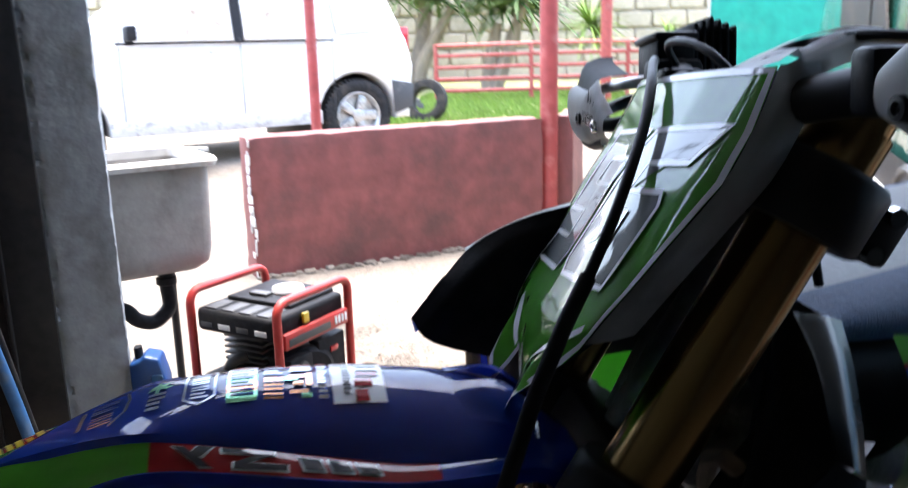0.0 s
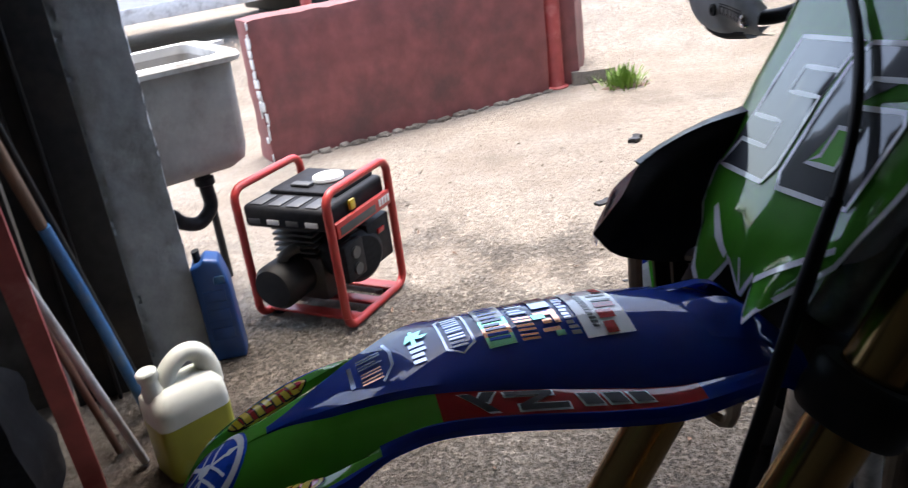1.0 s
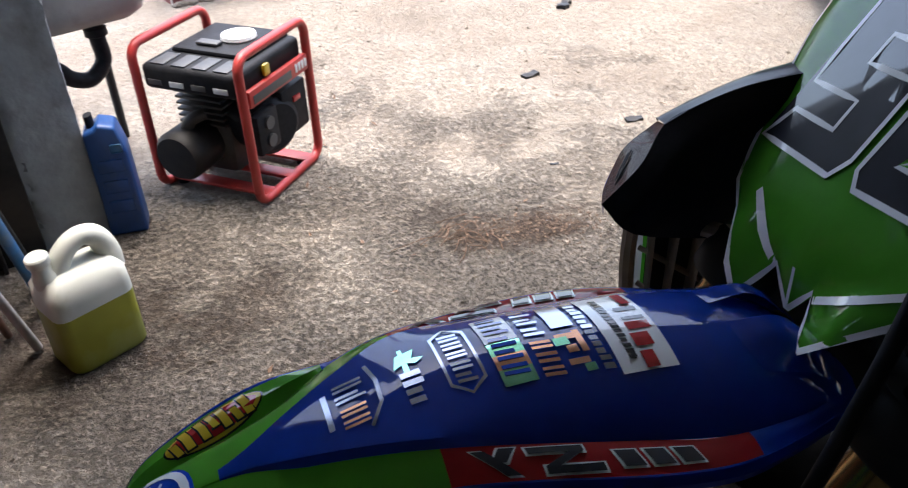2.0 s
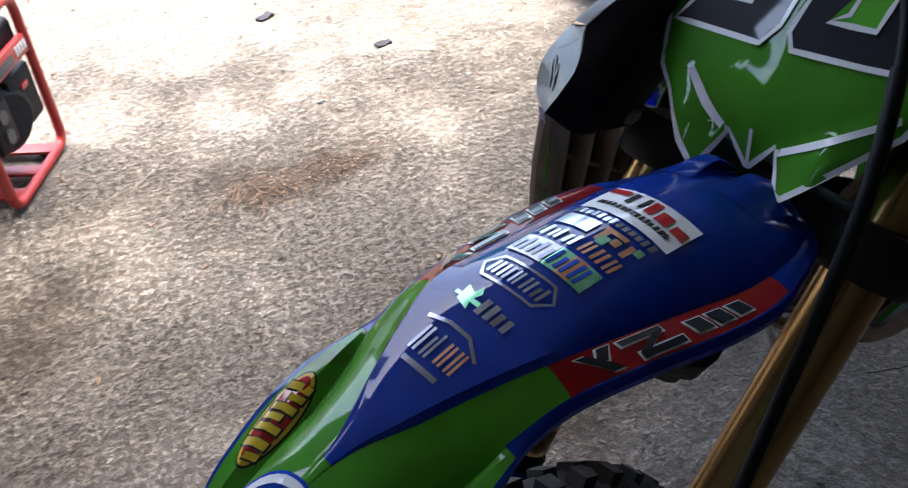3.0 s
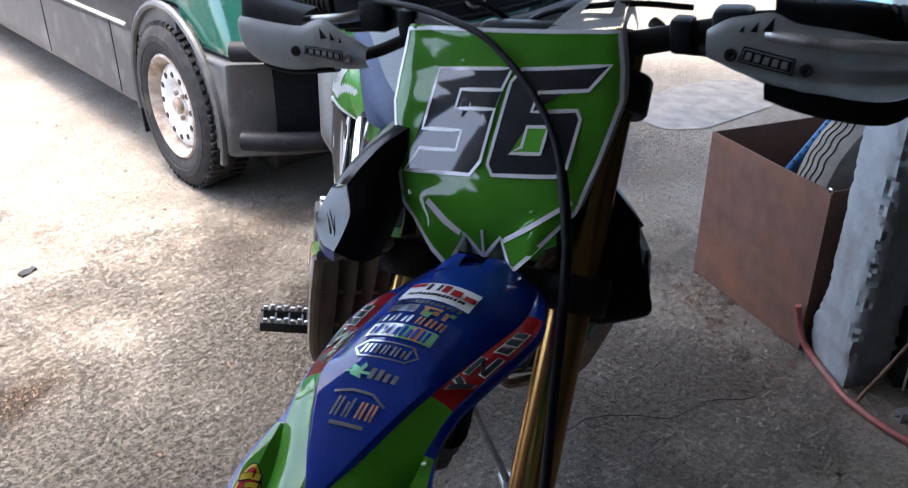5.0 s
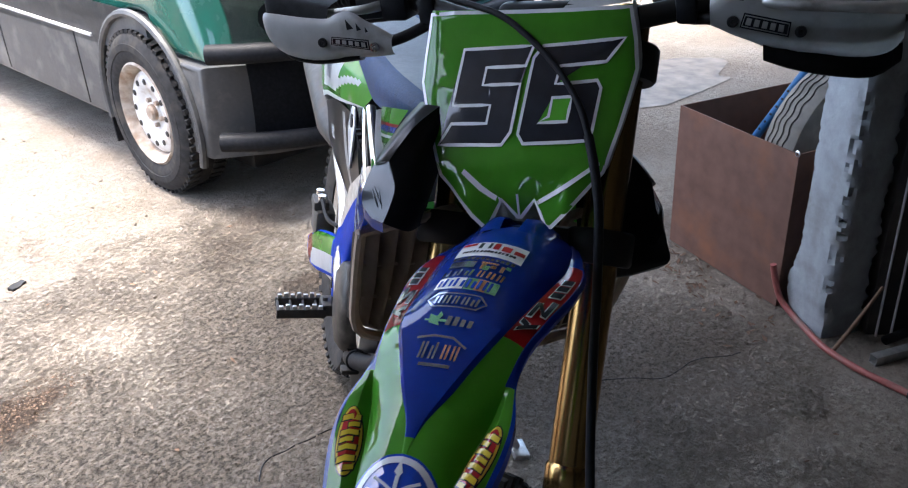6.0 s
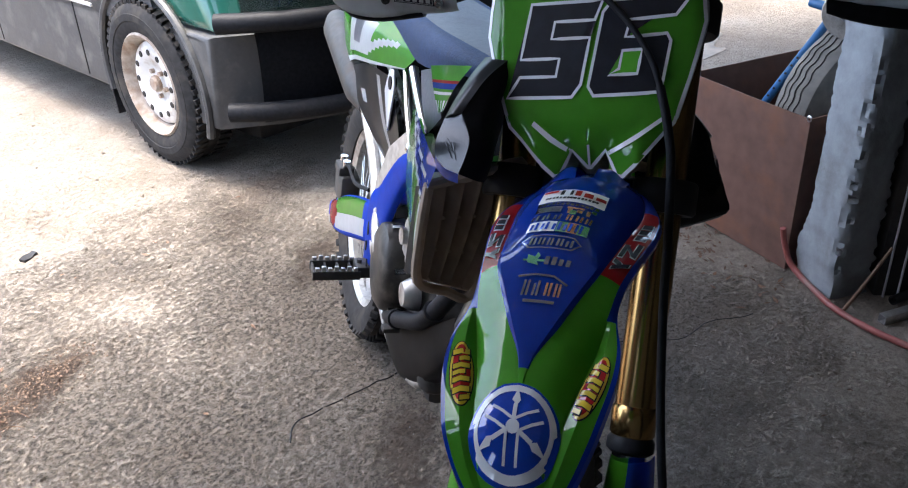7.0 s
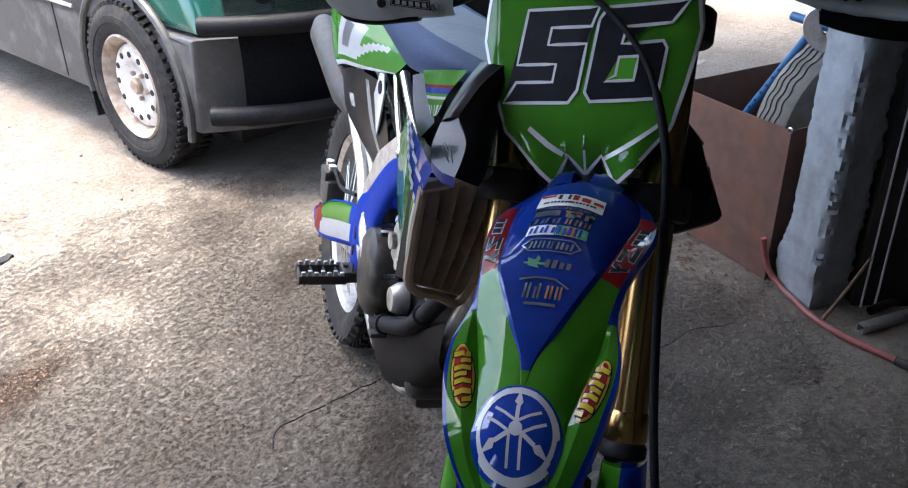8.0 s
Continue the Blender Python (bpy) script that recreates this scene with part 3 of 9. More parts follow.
def bp(name, bm, material, label="", parent=None, sharp=38, m=None, loose=False):
    return part(name, bm, material, parent or bike, label, sharp, m, loose)


def fp(name, bm, material, label="", parent=None, sharp=38, loose=False):
    """A part that turns with the fork."""
    return part(name, bm, material, parent or bike, label, sharp, STEER, loose)


# the fender sits slightly twisted and off centre on its mounts
TWIST = Matrix(((1, -0.07, 0, 0), (0, 1, 0, 0.007), (0, -0.12, 1, 0), (0, 0, 0, 1)))


def ff(name, bm, material, label="", parent=None, sharp=38, loose=False):
    """A part laid on the front fender."""
    return part(name, bm, material, parent or bike, label, sharp, STEER @ TWIST, loose)


# fender: stations along its length
# x, crown z, ridge y z, crease y z, edge y z
FENDER = [
    (1.165, 0.940, 0.030, 0.934, 0.044, 0.920, 0.048, 0.900),
    (1.200, 0.966, 0.050, 0.950, 0.060, 0.942, 0.063, 0.936),
    (1.240, 0.981, 0.062, 0.955, 0.075, 0.948, 0.078, 0.943),
    (1.288, 0.988, 0.066, 0.958, 0.0865, 0.952, 0.090, 0.946),
    (1.340, 0.991, 0.0605, 0.964, 0.0855, 0.957, 0.089, 0.951),
    (1.400, 0.990, 0.053, 0.971, 0.0755, 0.961, 0.079, 0.955),
    (1.450, 0.982, 0.046, 0.9745, 0.067, 0.961, 0.071, 0.955),
    (1.487, 0.971, 0.033, 0.967, 0.0615, 0.951, 0.0690, 0.9470),
    (1.525, 0.957, 0.018, 0.9545, 0.0530, 0.9325, 0.0765, 0.9365),
    (1.556, 0.944, 0.006, 0.943, 0.0455, 0.9240, 0.0765, 0.9265),
    (1.590, 0.929, 0.001, 0.929, 0.0390, 0.9160, 0.0700, 0.9130),
    (1.620, 0.911, 0.001, 0.911, 0.0335, 0.9030, 0.0610, 0.8970),
    (1.642, 0.886, 0.001, 0.886, 0.026, 0.880, 0.046, 0.872),
    (1.656, 0.866, 0.001, 0.866, 0.015, 0.862, 0.027, 0.854),
    (1.663, 0.854, 0.001, 0.854, 0.006, 0.852, 0.011, 0.846),
]
FCOLS = [smooth_path([(s[0], s[k], 0) for s in FENDER], 6) for k in range(1, 8)]
FX = [p.x for p in FCOLS[0]]
FY = [[p.y for p in c] for c in FCOLS]


def fender_at(x):
    return [float(np.interp(x, FX, c)) for c in FY]


def swell(zc, ry, kz, u):
    """The rounding between ridge and kink, strongest on the nose."""
    return 0.0012 * math.sin(math.pi * u) + max(0, 1 - ry / 0.03) * (zc - kz) * (u - u * u)


def half_section(zc, ry, rz, ky, kz, ey, ez):
    """One half of the cross-section: domed crown, moulded step, side panel, sharp crease, flared wing, lip."""
    k = min(1.0, ry / 0.02)
    wing = min(1.0, max(0.0, (ey - ky - 0.008) / 0.012))
    pts = [(0, zc)]
    pts += [(ry * u, zc + (rz + 0.0015 * k - zc) * u ** 2.2) for u in (0.25, 0.5, 0.75, 1.0)]
    y1 = ry + 0.0035 * k
    pts.append((y1, rz - 0.0028 * k))
    for u in (0.33, 0.67, 1.0):
        pts.append((y1 + (ky - y1) * u, rz - 0.0028 * k * (1 - u) + (kz - rz) * u + swell(zc, ry, kz, u)))
    pts.append((ky + 0.0012, kz - 0.0026 * wing - 0.0004))
    pts += [(ky + 0.0012 + (ey - ky - 0.0012) * u, kz + (ez - kz) * u + 0.0035 * wing * math.sin(math.pi * u)) for u in (0.4, 0.86, 1.0)]
    pts.append((ey - 0.0010, ez - 0.005 - 0.006 * wing))
    return pts


def fender_z(x, y):
    pts = half_section(*fender_at(x))[:-1]
    return float(np.interp(abs(y), [p[0] for p in pts], [p[1] for p in pts]))


def build_fender():
    fine = []
    xs = FX
    for i, x in enumerate(xs):
        half = half_section(*[c[i] for c in FY])
        row = [(x, -y, z) for y, z in half[:0:-1]] + [(x, y, z) for y, z in half]
        fine.append(row)
    tmp = bmesh.new()
    vs = [[tmp.verts.new(p) for p in row] for row in fine]
    n = len(vs[0])
    for i in range(len(vs) - 1):
        for j in range(n - 1):
            f = tmp.faces.new((vs[i][j], vs[i][j + 1], vs[i + 1][j + 1], vs[i + 1][j]))
            d = abs((j + 0.5) - (n - 1) / 2)
            x = xs[i]
            if d < 5:
                f.material_index = 0 if x < 1.566 else 1
            elif d > 11:
                f.material_index = 0
            elif d > 8:
                f.material_index = 1 if x > 1.487 else 0
            else:
                f.material_index = 0 if x < 1.270 else 2 if x < 1.450 else 1
    bmesh.ops.solidify(tmp, geom=tmp.faces[:], thickness=-0.0032)
    # two scoops at the back of the crown
    bm = bmesh.new()
    merge(bm, tmp)
    fender = ff("front_fender", bm, [BLUE, GREEN, RED_GRAPHIC], "glossy blue, green and red front fender with stickers", sharp=30)
    for s in (-1, 1):
        bm = bmesh.new()
        sheet(bm, [[(1.185, s * 0.006, fender_z(1.185, 0) + 0.002), (1.215, s * 0.012, fender_z(1.215, 0.01) + 0.010), (1.25, s * 0.010, fender_z(1.25, 0.01) + 0.001)],
                   [(1.18, s * 0.024, fender_z(1.18, 0.02) + 0.004), (1.21, s * 0.028, fender_z(1.21, 0.028) + 0.012), (1.25, s * 0.026, fender_z(1.25, 0.026) + 0.001)],
                   [(1.185, s * 0.040, fender_z(1.185, 0.04) - 0.004), (1.21, s * 0.046, fender_z(1.21, 0.046) + 0.004), (1.245, s * 0.044, fender_z(1.245, 0.044) + 0.001)]], 0.002)
        ff("fender_scoop", bm, BLUE, parent=fender)
    return fender


fender = build_fender()


def decal(name, quads, material, lift=0.0012, parent=None, label="", nx=4, ny=6, loose=True):
    """Printed film on the fender: four-cornered pieces in (x, y), laid onto its surface."""
    bm = bmesh.new()
    for q in quads:
        (x0, y0), (x1, y1), (x2, y2), (x3, y3) = q
        vs = []
        for i in range(nx + 1):
            u = i / nx
            row = []
            for j in range(ny + 1):
                v = j / ny
                x = (x0 * (1 - v) + x1 * v) * (1 - u) + (x3 * (1 - v) + x2 * v) * u
                y = (y0 * (1 - v) + y1 * v) * (1 - u) + (y3 * (1 - v) + y2 * v) * u
                row.append(bm.verts.new((x, y, fender_z(x, y) + lift)))
            vs.append(row)
        for i in range(nx):
            for j in range(ny):
                bm.faces.new((vs[i][j], vs[i][j + 1], vs[i + 1][j + 1], vs[i + 1][j]))
    if loose and len(quads) < 8:
        return ff(name, bm, material, label, parent or fender, loose=len(quads) > 1)
    return tagged(ff(name, bm, material, label, parent or fender), label or "rows of printed bars", kind="stuff")


def rect(x0, x1, y0, y1, lean=0.0):
    return [(x0, y0 + lean), (x0, y1 + lean), (x1, y1), (x1, y0)]


def letter_bars(x0, x1, y0, y1, n, seed, gap=0.25):
    """A row of plain slanted bars in place of lettering."""
    rnd = random.Random(seed)
    w = (y1 - y0) / n
    out = []
    for k in range(n):
        a = y0 + w * k
        b = a + w * (1 - gap) * rnd.uniform(0.8, 1.0)
        top = x0 + (x1 - x0) * rnd.choice((0.0, 0.0, 0.22))
        if b - a > 0.006:
            m = (b - a) * 0.36
            out += [rect(top, x1, a, a + m, 0.001), rect(x0, x1, b - m, b, 0.001)]
        else:
            out.append(rect(top, x1, a, b, 0.0006))
    return out


def side_decal(name, quads, material, s, lift=0.0012, nx=3, ny=3):
    """Printed film on a fender side panel: pieces in (x, v), v from the ridge down to the crease."""
    bm = bmesh.new()
    for (x0, v0), (x1, v1), (x2, v2), (x3, v3) in quads:
        vs = []
        for i in range(nx + 1):
            a = i / nx
            row = []
            for j in range(ny + 1):
                b = j / ny
                x = (x0 * (1 - b) + x1 * b) * (1 - a) + (x3 * (1 - b) + x2 * b) * a
                v = (v0 * (1 - b) + v1 * b) * (1 - a) + (v3 * (1 - b) + v2 * b) * a
                sec = half_section(*fender_at(x))[5:9]
                f = min(2.999, max(0, v * 3))
                (ya, za), (yb, zb) = sec[int(f)], sec[int(f) + 1]
                u = f - int(f)
                n = Vector((0, za - zb, yb - ya)).normalized() * lift
                row.append(bm.verts.new((x, s * (ya + (yb - ya) * u + n.y), za + (zb - za) * u + n.z)))
            vs.append(row)
        for i in range(nx):
            for j in range(ny):
                bm.faces.new((vs[i][j], vs[i][j + 1], vs[i + 1][j + 1], vs[i + 1][j]))
    return tagged(ff(name, bm, material, "", fender), "slanted printed bars on the red panel", kind="stuff")


def fender_graphics():
    def D(name, quads, *rest, **more):
        placed = [[(1.298 + (x - 1.258) * 0.854, 0.8 * y + 0.001) for x, y in q] for q in quads]
        return decal(name, placed, *rest, **more)

    D("sponsor_sticker", [rect(1.258, 1.300, -0.044, 0.044)], WHITE_GRAPHIC, label="white rectangular sticker with red and black bars")
    D("sticker_print", [rect(1.262, 1.270, -0.042, -0.022), rect(1.262, 1.280, 0.002, 0.010), rect(1.268, 1.282, 0.014, 0.026), rect(1.272, 1.282, 0.030, 0.043)], RED_GRAPHIC, 0.0018)
    D("sticker_print", [rect(1.262, 1.279, -0.018, -0.013), rect(1.262, 1.279, -0.005, -0.001), rect(1.285, 1.289, -0.034, 0.034)] + letter_bars(1.285, 1.291, -0.036, 0.036, 15, 1), BLACK_GRAPHIC, 0.0016, nx=1, ny=2)
    D("sticker_print", letter_bars(1.303, 1.311, -0.042, 0.040, 13, 2), HOLO, nx=1, ny=2)
    D("foil_sticker", [rect(1.315, 1.332, -0.040, -0.006)] , HOLO)
    D("foil_sticker", [rect(1.315, 1.320, 0.0, 0.022), rect(1.320, 1.334, 0.002, 0.008), rect(1.322, 1.330, 0.014, 0.021), rect(1.318, 1.333, 0.026, 0.031)], HOLO_WARM)
    D("foil_sticker", [rect(1.326, 1.337, 0.006, 0.014), rect(1.316, 1.324, 0.032, 0.038)], HOLO_GREEN, 0.0018)
    D("foil_sticker", letter_bars(1.338, 1.353, -0.041, 0.002, 3, 3), HOLO, nx=2, ny=2)
    D("foil_sticker", letter_bars(1.338, 1.353, 0.004, 0.040, 3, 4), HOLO_WARM, nx=2, ny=2)
    D("foil_sticker", [rect(1.358, 1.382, -0.040, -0.004)], WHITE_GRAPHIC)
    D("foil_sticker", [rect(1.358, 1.382, -0.003, 0.010), rect(1.358, 1.382, 0.023, 0.036)], HOLO_GREEN)
    D("foil_sticker", [rect(1.358, 1.382, 0.010, 0.023)], HOLO_WARM)
    D("sticker_print", letter_bars(1.361, 1.379, -0.037, 0.034, 5, 5), BLUE, 0.0018, nx=2, ny=2)
    x0, x1, y0, y1, w = 1.390, 1.416, -0.040, 0.034, 0.0022
    xm = (x0 + x1) / 2
    D("foil_sticker", [rect(x0, x0 + w, y0 + 0.01, y1 - 0.01), rect(x1 - w, x1, y0 + 0.01, y1 - 0.01),
                       [(x0, y0 + 0.01), (x0 + w, y0 + 0.012), (xm, y0 + w), (xm, y0)], [(x1, y0 + 0.01), (x1 - w, y0 + 0.012), (xm, y0 + w), (xm, y0)],
                       [(x0, y1 - 0.01), (x0 + w, y1 - 0.012), (xm, y1 - w), (xm, y1)], [(x1, y1 - 0.01), (x1 - w, y1 - 0.012), (xm, y1 - w), (xm, y1)]], HOLO, label="silver hexagonal foil outline")
    D("foil_sticker", letter_bars(1.396, 1.410, -0.030, 0.026, 5, 6), HOLO, nx=2, ny=2)
    D("foil_sticker", [[(1.428, -0.026), (1.432, -0.016), (1.446, -0.010), (1.442, -0.024)], [(1.424, -0.014), (1.430, -0.010), (1.444, -0.016), (1.436, -0.018)], [(1.436, -0.030), (1.436, -0.004), (1.440, -0.004), (1.439, -0.030)]], HOLO_GREEN)
    D("foil_sticker", letter_bars(1.430, 1.444, -0.004, 0.030, 4, 7), HOLO, nx=2, ny=2)
    D("foil_sticker", [[(1.462 + 0.0, -0.030), (1.458, -0.010), (1.461, -0.010), (1.465, -0.029)], [(1.458, -0.010), (1.459, 0.012), (1.462, 0.012), (1.461, -0.010)],
                       [(1.459, 0.012), (1.470, 0.030), (1.472, 0.028), (1.462, 0.012)], rect(1.494, 1.498, -0.018, 0.018)], HOLO, label="silver curved foil outline")
    D("foil_sticker", letter_bars(1.468, 1.489, -0.022, 0.002, 2, 8), HOLO, nx=2, ny=2)
    D("foil_sticker", letter_bars(1.470, 1.488, 0.004, 0.026, 2, 9), HOLO_WARM, nx=2, ny=2)
    # model lettering on the red side panels, as plain slanted bars
    for s in (-1, 1):
        bars = [[(1.436, 0.22), (1.428, 0.22), (1.412, 0.88), (1.420, 0.88)], [(1.420, 0.15), (1.411, 0.15), (1.418, 0.55), (1.426, 0.55)],
                [(1.406, 0.18), (1.374, 0.14), (1.374, 0.32), (1.405, 0.36)], [(1.398, 0.70), (1.366, 0.66), (1.366, 0.86), (1.398, 0.90)], [(1.382, 0.32), (1.374, 0.32), (1.390, 0.70), (1.398, 0.70)]]
        bars += [[(x, 0.34), (x - 0.012, 0.34), (x - 0.015, 0.78), (x - 0.003, 0.78)] for x in (1.358, 1.341, 1.324)]
        side_decal("sticker_print", bars, BLACK_GRAPHIC, s, 0.0016)
        grown = []
        for q in bars:
            mx, mv = sum(p[0] for p in q) / 4, sum(p[1] for p in q) / 4
            grown.append([(x + math.copysign(0.0014, x - mx), v + math.copysign(0.05, v - mv)) for x, v in q])
        side_decal("sticker_print", grown, WHITE_GRAPHIC, s, 0.0009)


fender_graphics()


def surface_disc(cx, cy, ax, ay, turn=0.0, r0=0.0, n=36, rad=5):
    """Rings of an ellipse in (x, y) on the fender, as quads."""
    out = []
    for i in range(rad):
        a, b = r0 + (1 - r0) * i / rad, r0 + (1 - r0) * (i + 1) / rad
        for k in range(n):
            t0, t1 = 2 * math.pi * k / n, 2 * math.pi * (k + 1) / n
            q = []
            for r, t in ((a, t0), (b, t0), (b, t1), (a, t1)):
                u, v = ax * r * math.cos(t), ay * r * math.sin(t)
                q.append((cx + u * math.cos(turn) - v * math.sin(turn), cy + u * math.sin(turn) + v * math.cos(turn)))
            out.append(q)
    return out


def badge():
    """Round badge on the fender's nose: plain rings and spokes."""
    cx, a, b = 1.6165, 0.0345, 0.0385
    decal("round_badge", surface_disc(cx, 0, a, b), BLUE, 0.0010, label="round blue and white badge", nx=1, ny=1)
    decal("badge_ring", surface_disc(cx, 0, a * 0.93, b * 0.93, r0=0.84, rad=2), WHITE_GRAPHIC, 0.0016, nx=1, ny=1)
    q = []
    for k in range(3):
        t = math.pi + 2 * math.pi * k / 3

        def at(r, o):
            return (cx + a * (r * math.cos(t) - o * math.sin(t)), b * (r * math.sin(t) + o * math.cos(t)))
        q.append([at(0.0, -0.045), at(0.50, -0.045), at(0.50, 0.045), at(0.0, 0.045)])
        q.append([at(0.46, -0.030), at(0.58, -0.095), at(0.86, 0.0), at(0.58, 0.095)])
        for o in (-0.13, 0.13):
            q.append([at(-0.12, o - 0.032), at(-0.66, o - 0.032), at(-0.66, o + 0.032), at(-0.12, o + 0.032)])
    decal("badge_spoke", q, WHITE_GRAPHIC, 0.0016, nx=3, ny=2)
    decal("badge_hub", surface_disc(cx, 0, a * 0.15, b * 0.15, n=12, rad=1), WHITE_GRAPHIC, 0.0019, nx=1, ny=1)
    ox, oy, lean = 1.566, 0.0572, 0.235
    for s in (-1, 1):
        decal("oval_sticker", surface_disc(ox, s * oy, 0.0345, 0.0110, -s * lean, n=30, rad=3), BLACK_GRAPHIC, 0.0008, nx=1, ny=1, label="yellow, red and black oval sticker")
        decal("oval_face", surface_disc(ox, s * oy, 0.0332, 0.0100, -s * lean, n=30, rad=3), YELLOW_GRAPHIC, 0.0012, nx=1, ny=1)
        decal("oval_field", surface_disc(ox, s * oy, 0.0300, 0.0080, -s * lean, n=30, rad=3), RED_GRAPHIC, 0.0016, nx=1, ny=1)
        for mat, grow, lift in ((BLACK_GRAPHIC, 0.0010, 0.0020), (YELLOW_GRAPHIC, 0.0, 0.0024)):
            bars = []
            for x, w, lo, hi in ((-0.026, 0.0055, -1, 1), (-0.0185, 0.0045, -1, 0.2), (-0.0105, 0.0050, -1, 1), (-0.0030, 0.0045, -0.5, 1), (0.0040, 0.0050, -1, 1), (0.0145, 0.0055, -1, 1), (0.0225, 0.0045, -1, 0.1)):
                quad = []
                for u, v in ((x - grow, lo * 0.0072 - grow), (x + w + grow, lo * 0.0072 - grow), (x + w + grow + 0.003, hi * 0.0072 + grow), (x - grow + 0.003, hi * 0.0072 + grow)):
                    quad.append((ox + u * math.cos(lean) + v * math.sin(lean), s * (oy - u * math.sin(lean) + v * math.cos(lean))))
                bars.append(quad)
            decal("oval_print", bars, mat, lift, nx=2, ny=2)


badge()


# ---- number plate ----
def plate_x(y, z):
    """The front of the plate: a shallow keel that leans back as it rises, turned a little, with two flared prongs below."""
    c = float(np.interp(z, [0.960, 0.974, 1.004, 1.030, 1.056, 1.096, 1.118, 1.153, 1.190, 1.215], [1.196, 1.196, 1.194, 1.183, 1.164, 1.139, 1.126, 1.102, 1.080, 1.068]))
    a = abs(y)
    keel = 0.055 * math.sqrt(a * a + 0.003 ** 2)
    low = 0.995 + (a - 0.021) * 0.69 - z
    prong = 0.5 * max(0.0, low) * min(1.0, max(0.0, (0.088 - a) / 0.03)) * min(1.0, max(0.0, (a - 0.012) / 0.016))
    return c + 0.06 * y - keel - 12 * max(0, a - 0.112) ** 2 + prong - 0.13 * max(0.0, y - 0.06)


def half_width(z):
    return float(np.interp(z, [0.969, 0.995, 1.022, 1.066, 1.10, 1.12, 1.15, 1.19, 1.21], [0.043, 0.072, 0.102, 0.119, 0.130, 0.1360, 0.134, 0.127, 0.122]))


PLATE_Y = 0.004


def plate_top(y):
    return 1.194 - 0.05 * y


def plate_bottom(a):
    """The lower outline: a middle point, two notches and two prongs."""
    return float(np.interp(a, [0.0, 0.003, 0.022, 0.036, 0.043, 0.072, 0.102, 0.119, 0.130, 0.136], [0.972, 0.973, 0.995, 0.970, 0.969, 0.995, 1.022, 1.066, 1.10, 1.12]))


def number_plate():
    us = sorted({round(v * sg, 5) for sg in (-1, 1) for v in [0.0, 0.003, 0.0125, 0.022, 0.029, 0.036, 0.043, *np.linspace(0.05, 0.136, 16)]})
    tmp = bmesh.new()
    vs = []
    for u in us:
        z0 = plate_bottom(abs(u))
        col = []
        for v in np.linspace(0, 1, 34):
            z = z0 + (plate_top(u) - z0) * v
            y = u * (half_width(z) / 0.136 if z > 1.12 else 1.0)
            col.append(tmp.verts.new((plate_x(y, z), y + PLATE_Y, z)))
        vs.append(col)
    for p, q in zip(vs, vs[1:]):
        for k in range(len(p) - 1):
            tmp.faces.new((p[k], q[k], q[k + 1], p[k + 1]))
    bmesh.ops.solidify(tmp, geom=tmp.faces[:], thickness=-0.003)
    bm = bmesh.new()
    merge(bm, tmp)
    plate = fp("number_plate", bm, GREEN, "green front number plate with black race number", sharp=32)

    def ribbon(name, loops, w, material, lift, closed=True, label=""):
        b = bmesh.new()
        for pts in loops:
            P = [Vector((p[0], p[1])) for p in pts]
            n = len(P)
            fine = []
            for k in range(n if closed else n - 1):
                a, c = P[k], P[(k + 1) % n]
                steps = max(1, int((c - a).length / 0.012))
                fine += [a.lerp(c, t / steps) for t in range(steps)]
            if not closed:
                fine.append(P[-1])
            m = len(fine)
            row = []
            for k in range(m):
                prev, nxt = (fine[k - 1], fine[(k + 1) % m]) if closed else (fine[max(k - 1, 0)], fine[min(k + 1, m - 1)])
                d = (nxt - prev).normalized()
                o = Vector((-d.y, d.x)) * w / 2
                row.append([b.verts.new((plate_x(q.x - PLATE_Y, q.y) + lift, q.x, q.y)) for q in (fine[k] + o, fine[k] - o)])
            for k in range(m if closed else m - 1):
                a, c = row[k], row[(k + 1) % m]
                b.faces.new((a[0], a[1], c[1], c[0]))
        return fp(name, b, material, label, plate)

    def filled(name, polys, material, lift, label=""):
        b = bmesh.new()
        for poly in polys:
            t = bmesh.new()
            f = t.faces.new([t.verts.new((0, p[0], p[1])) for p in poly])
            bmesh.ops.triangulate(t, faces=[f])
            for _ in range(2):
                bmesh.ops.subdivide_edges(t, edges=t.edges[:], cuts=1, use_grid_fill=True)
            for v in t.verts:
                v.co.x = plate_x(v.co.y - PLATE_Y, v.co.z) + lift
            merge(b, t)
        return fp(name, b, material, label, plate)

    a = [0.136, 0.130, 0.124, 0.119, 0.110, 0.102, 0.087, 0.072, 0.057, 0.043, 0.036, 0.022, 0.003]
    low = [(v - 0.0015, plate_bottom(v) + 0.0015) for v in a]
    side = [(half_width(z) - 0.0018, z) for z in (1.185, 1.17, 1.15, 1.135)]
    outline = [(y, plate_top(y) - 0.002) for y in (-0.09, -0.045, 0.0, 0.045, 0.09)]
    outline += side + low + [(-y, z) for y, z in low[::-1]] + [(-y, z) for y, z in side[::-1]]
    outline[-1] = (-half_width(1.19) + 0.002, 1.196)
    outline = [(y + PLATE_Y, z) for y, z in outline]
    ribbon("plate_border", [outline], 0.0042, WHITE_GRAPHIC, 0.0008)
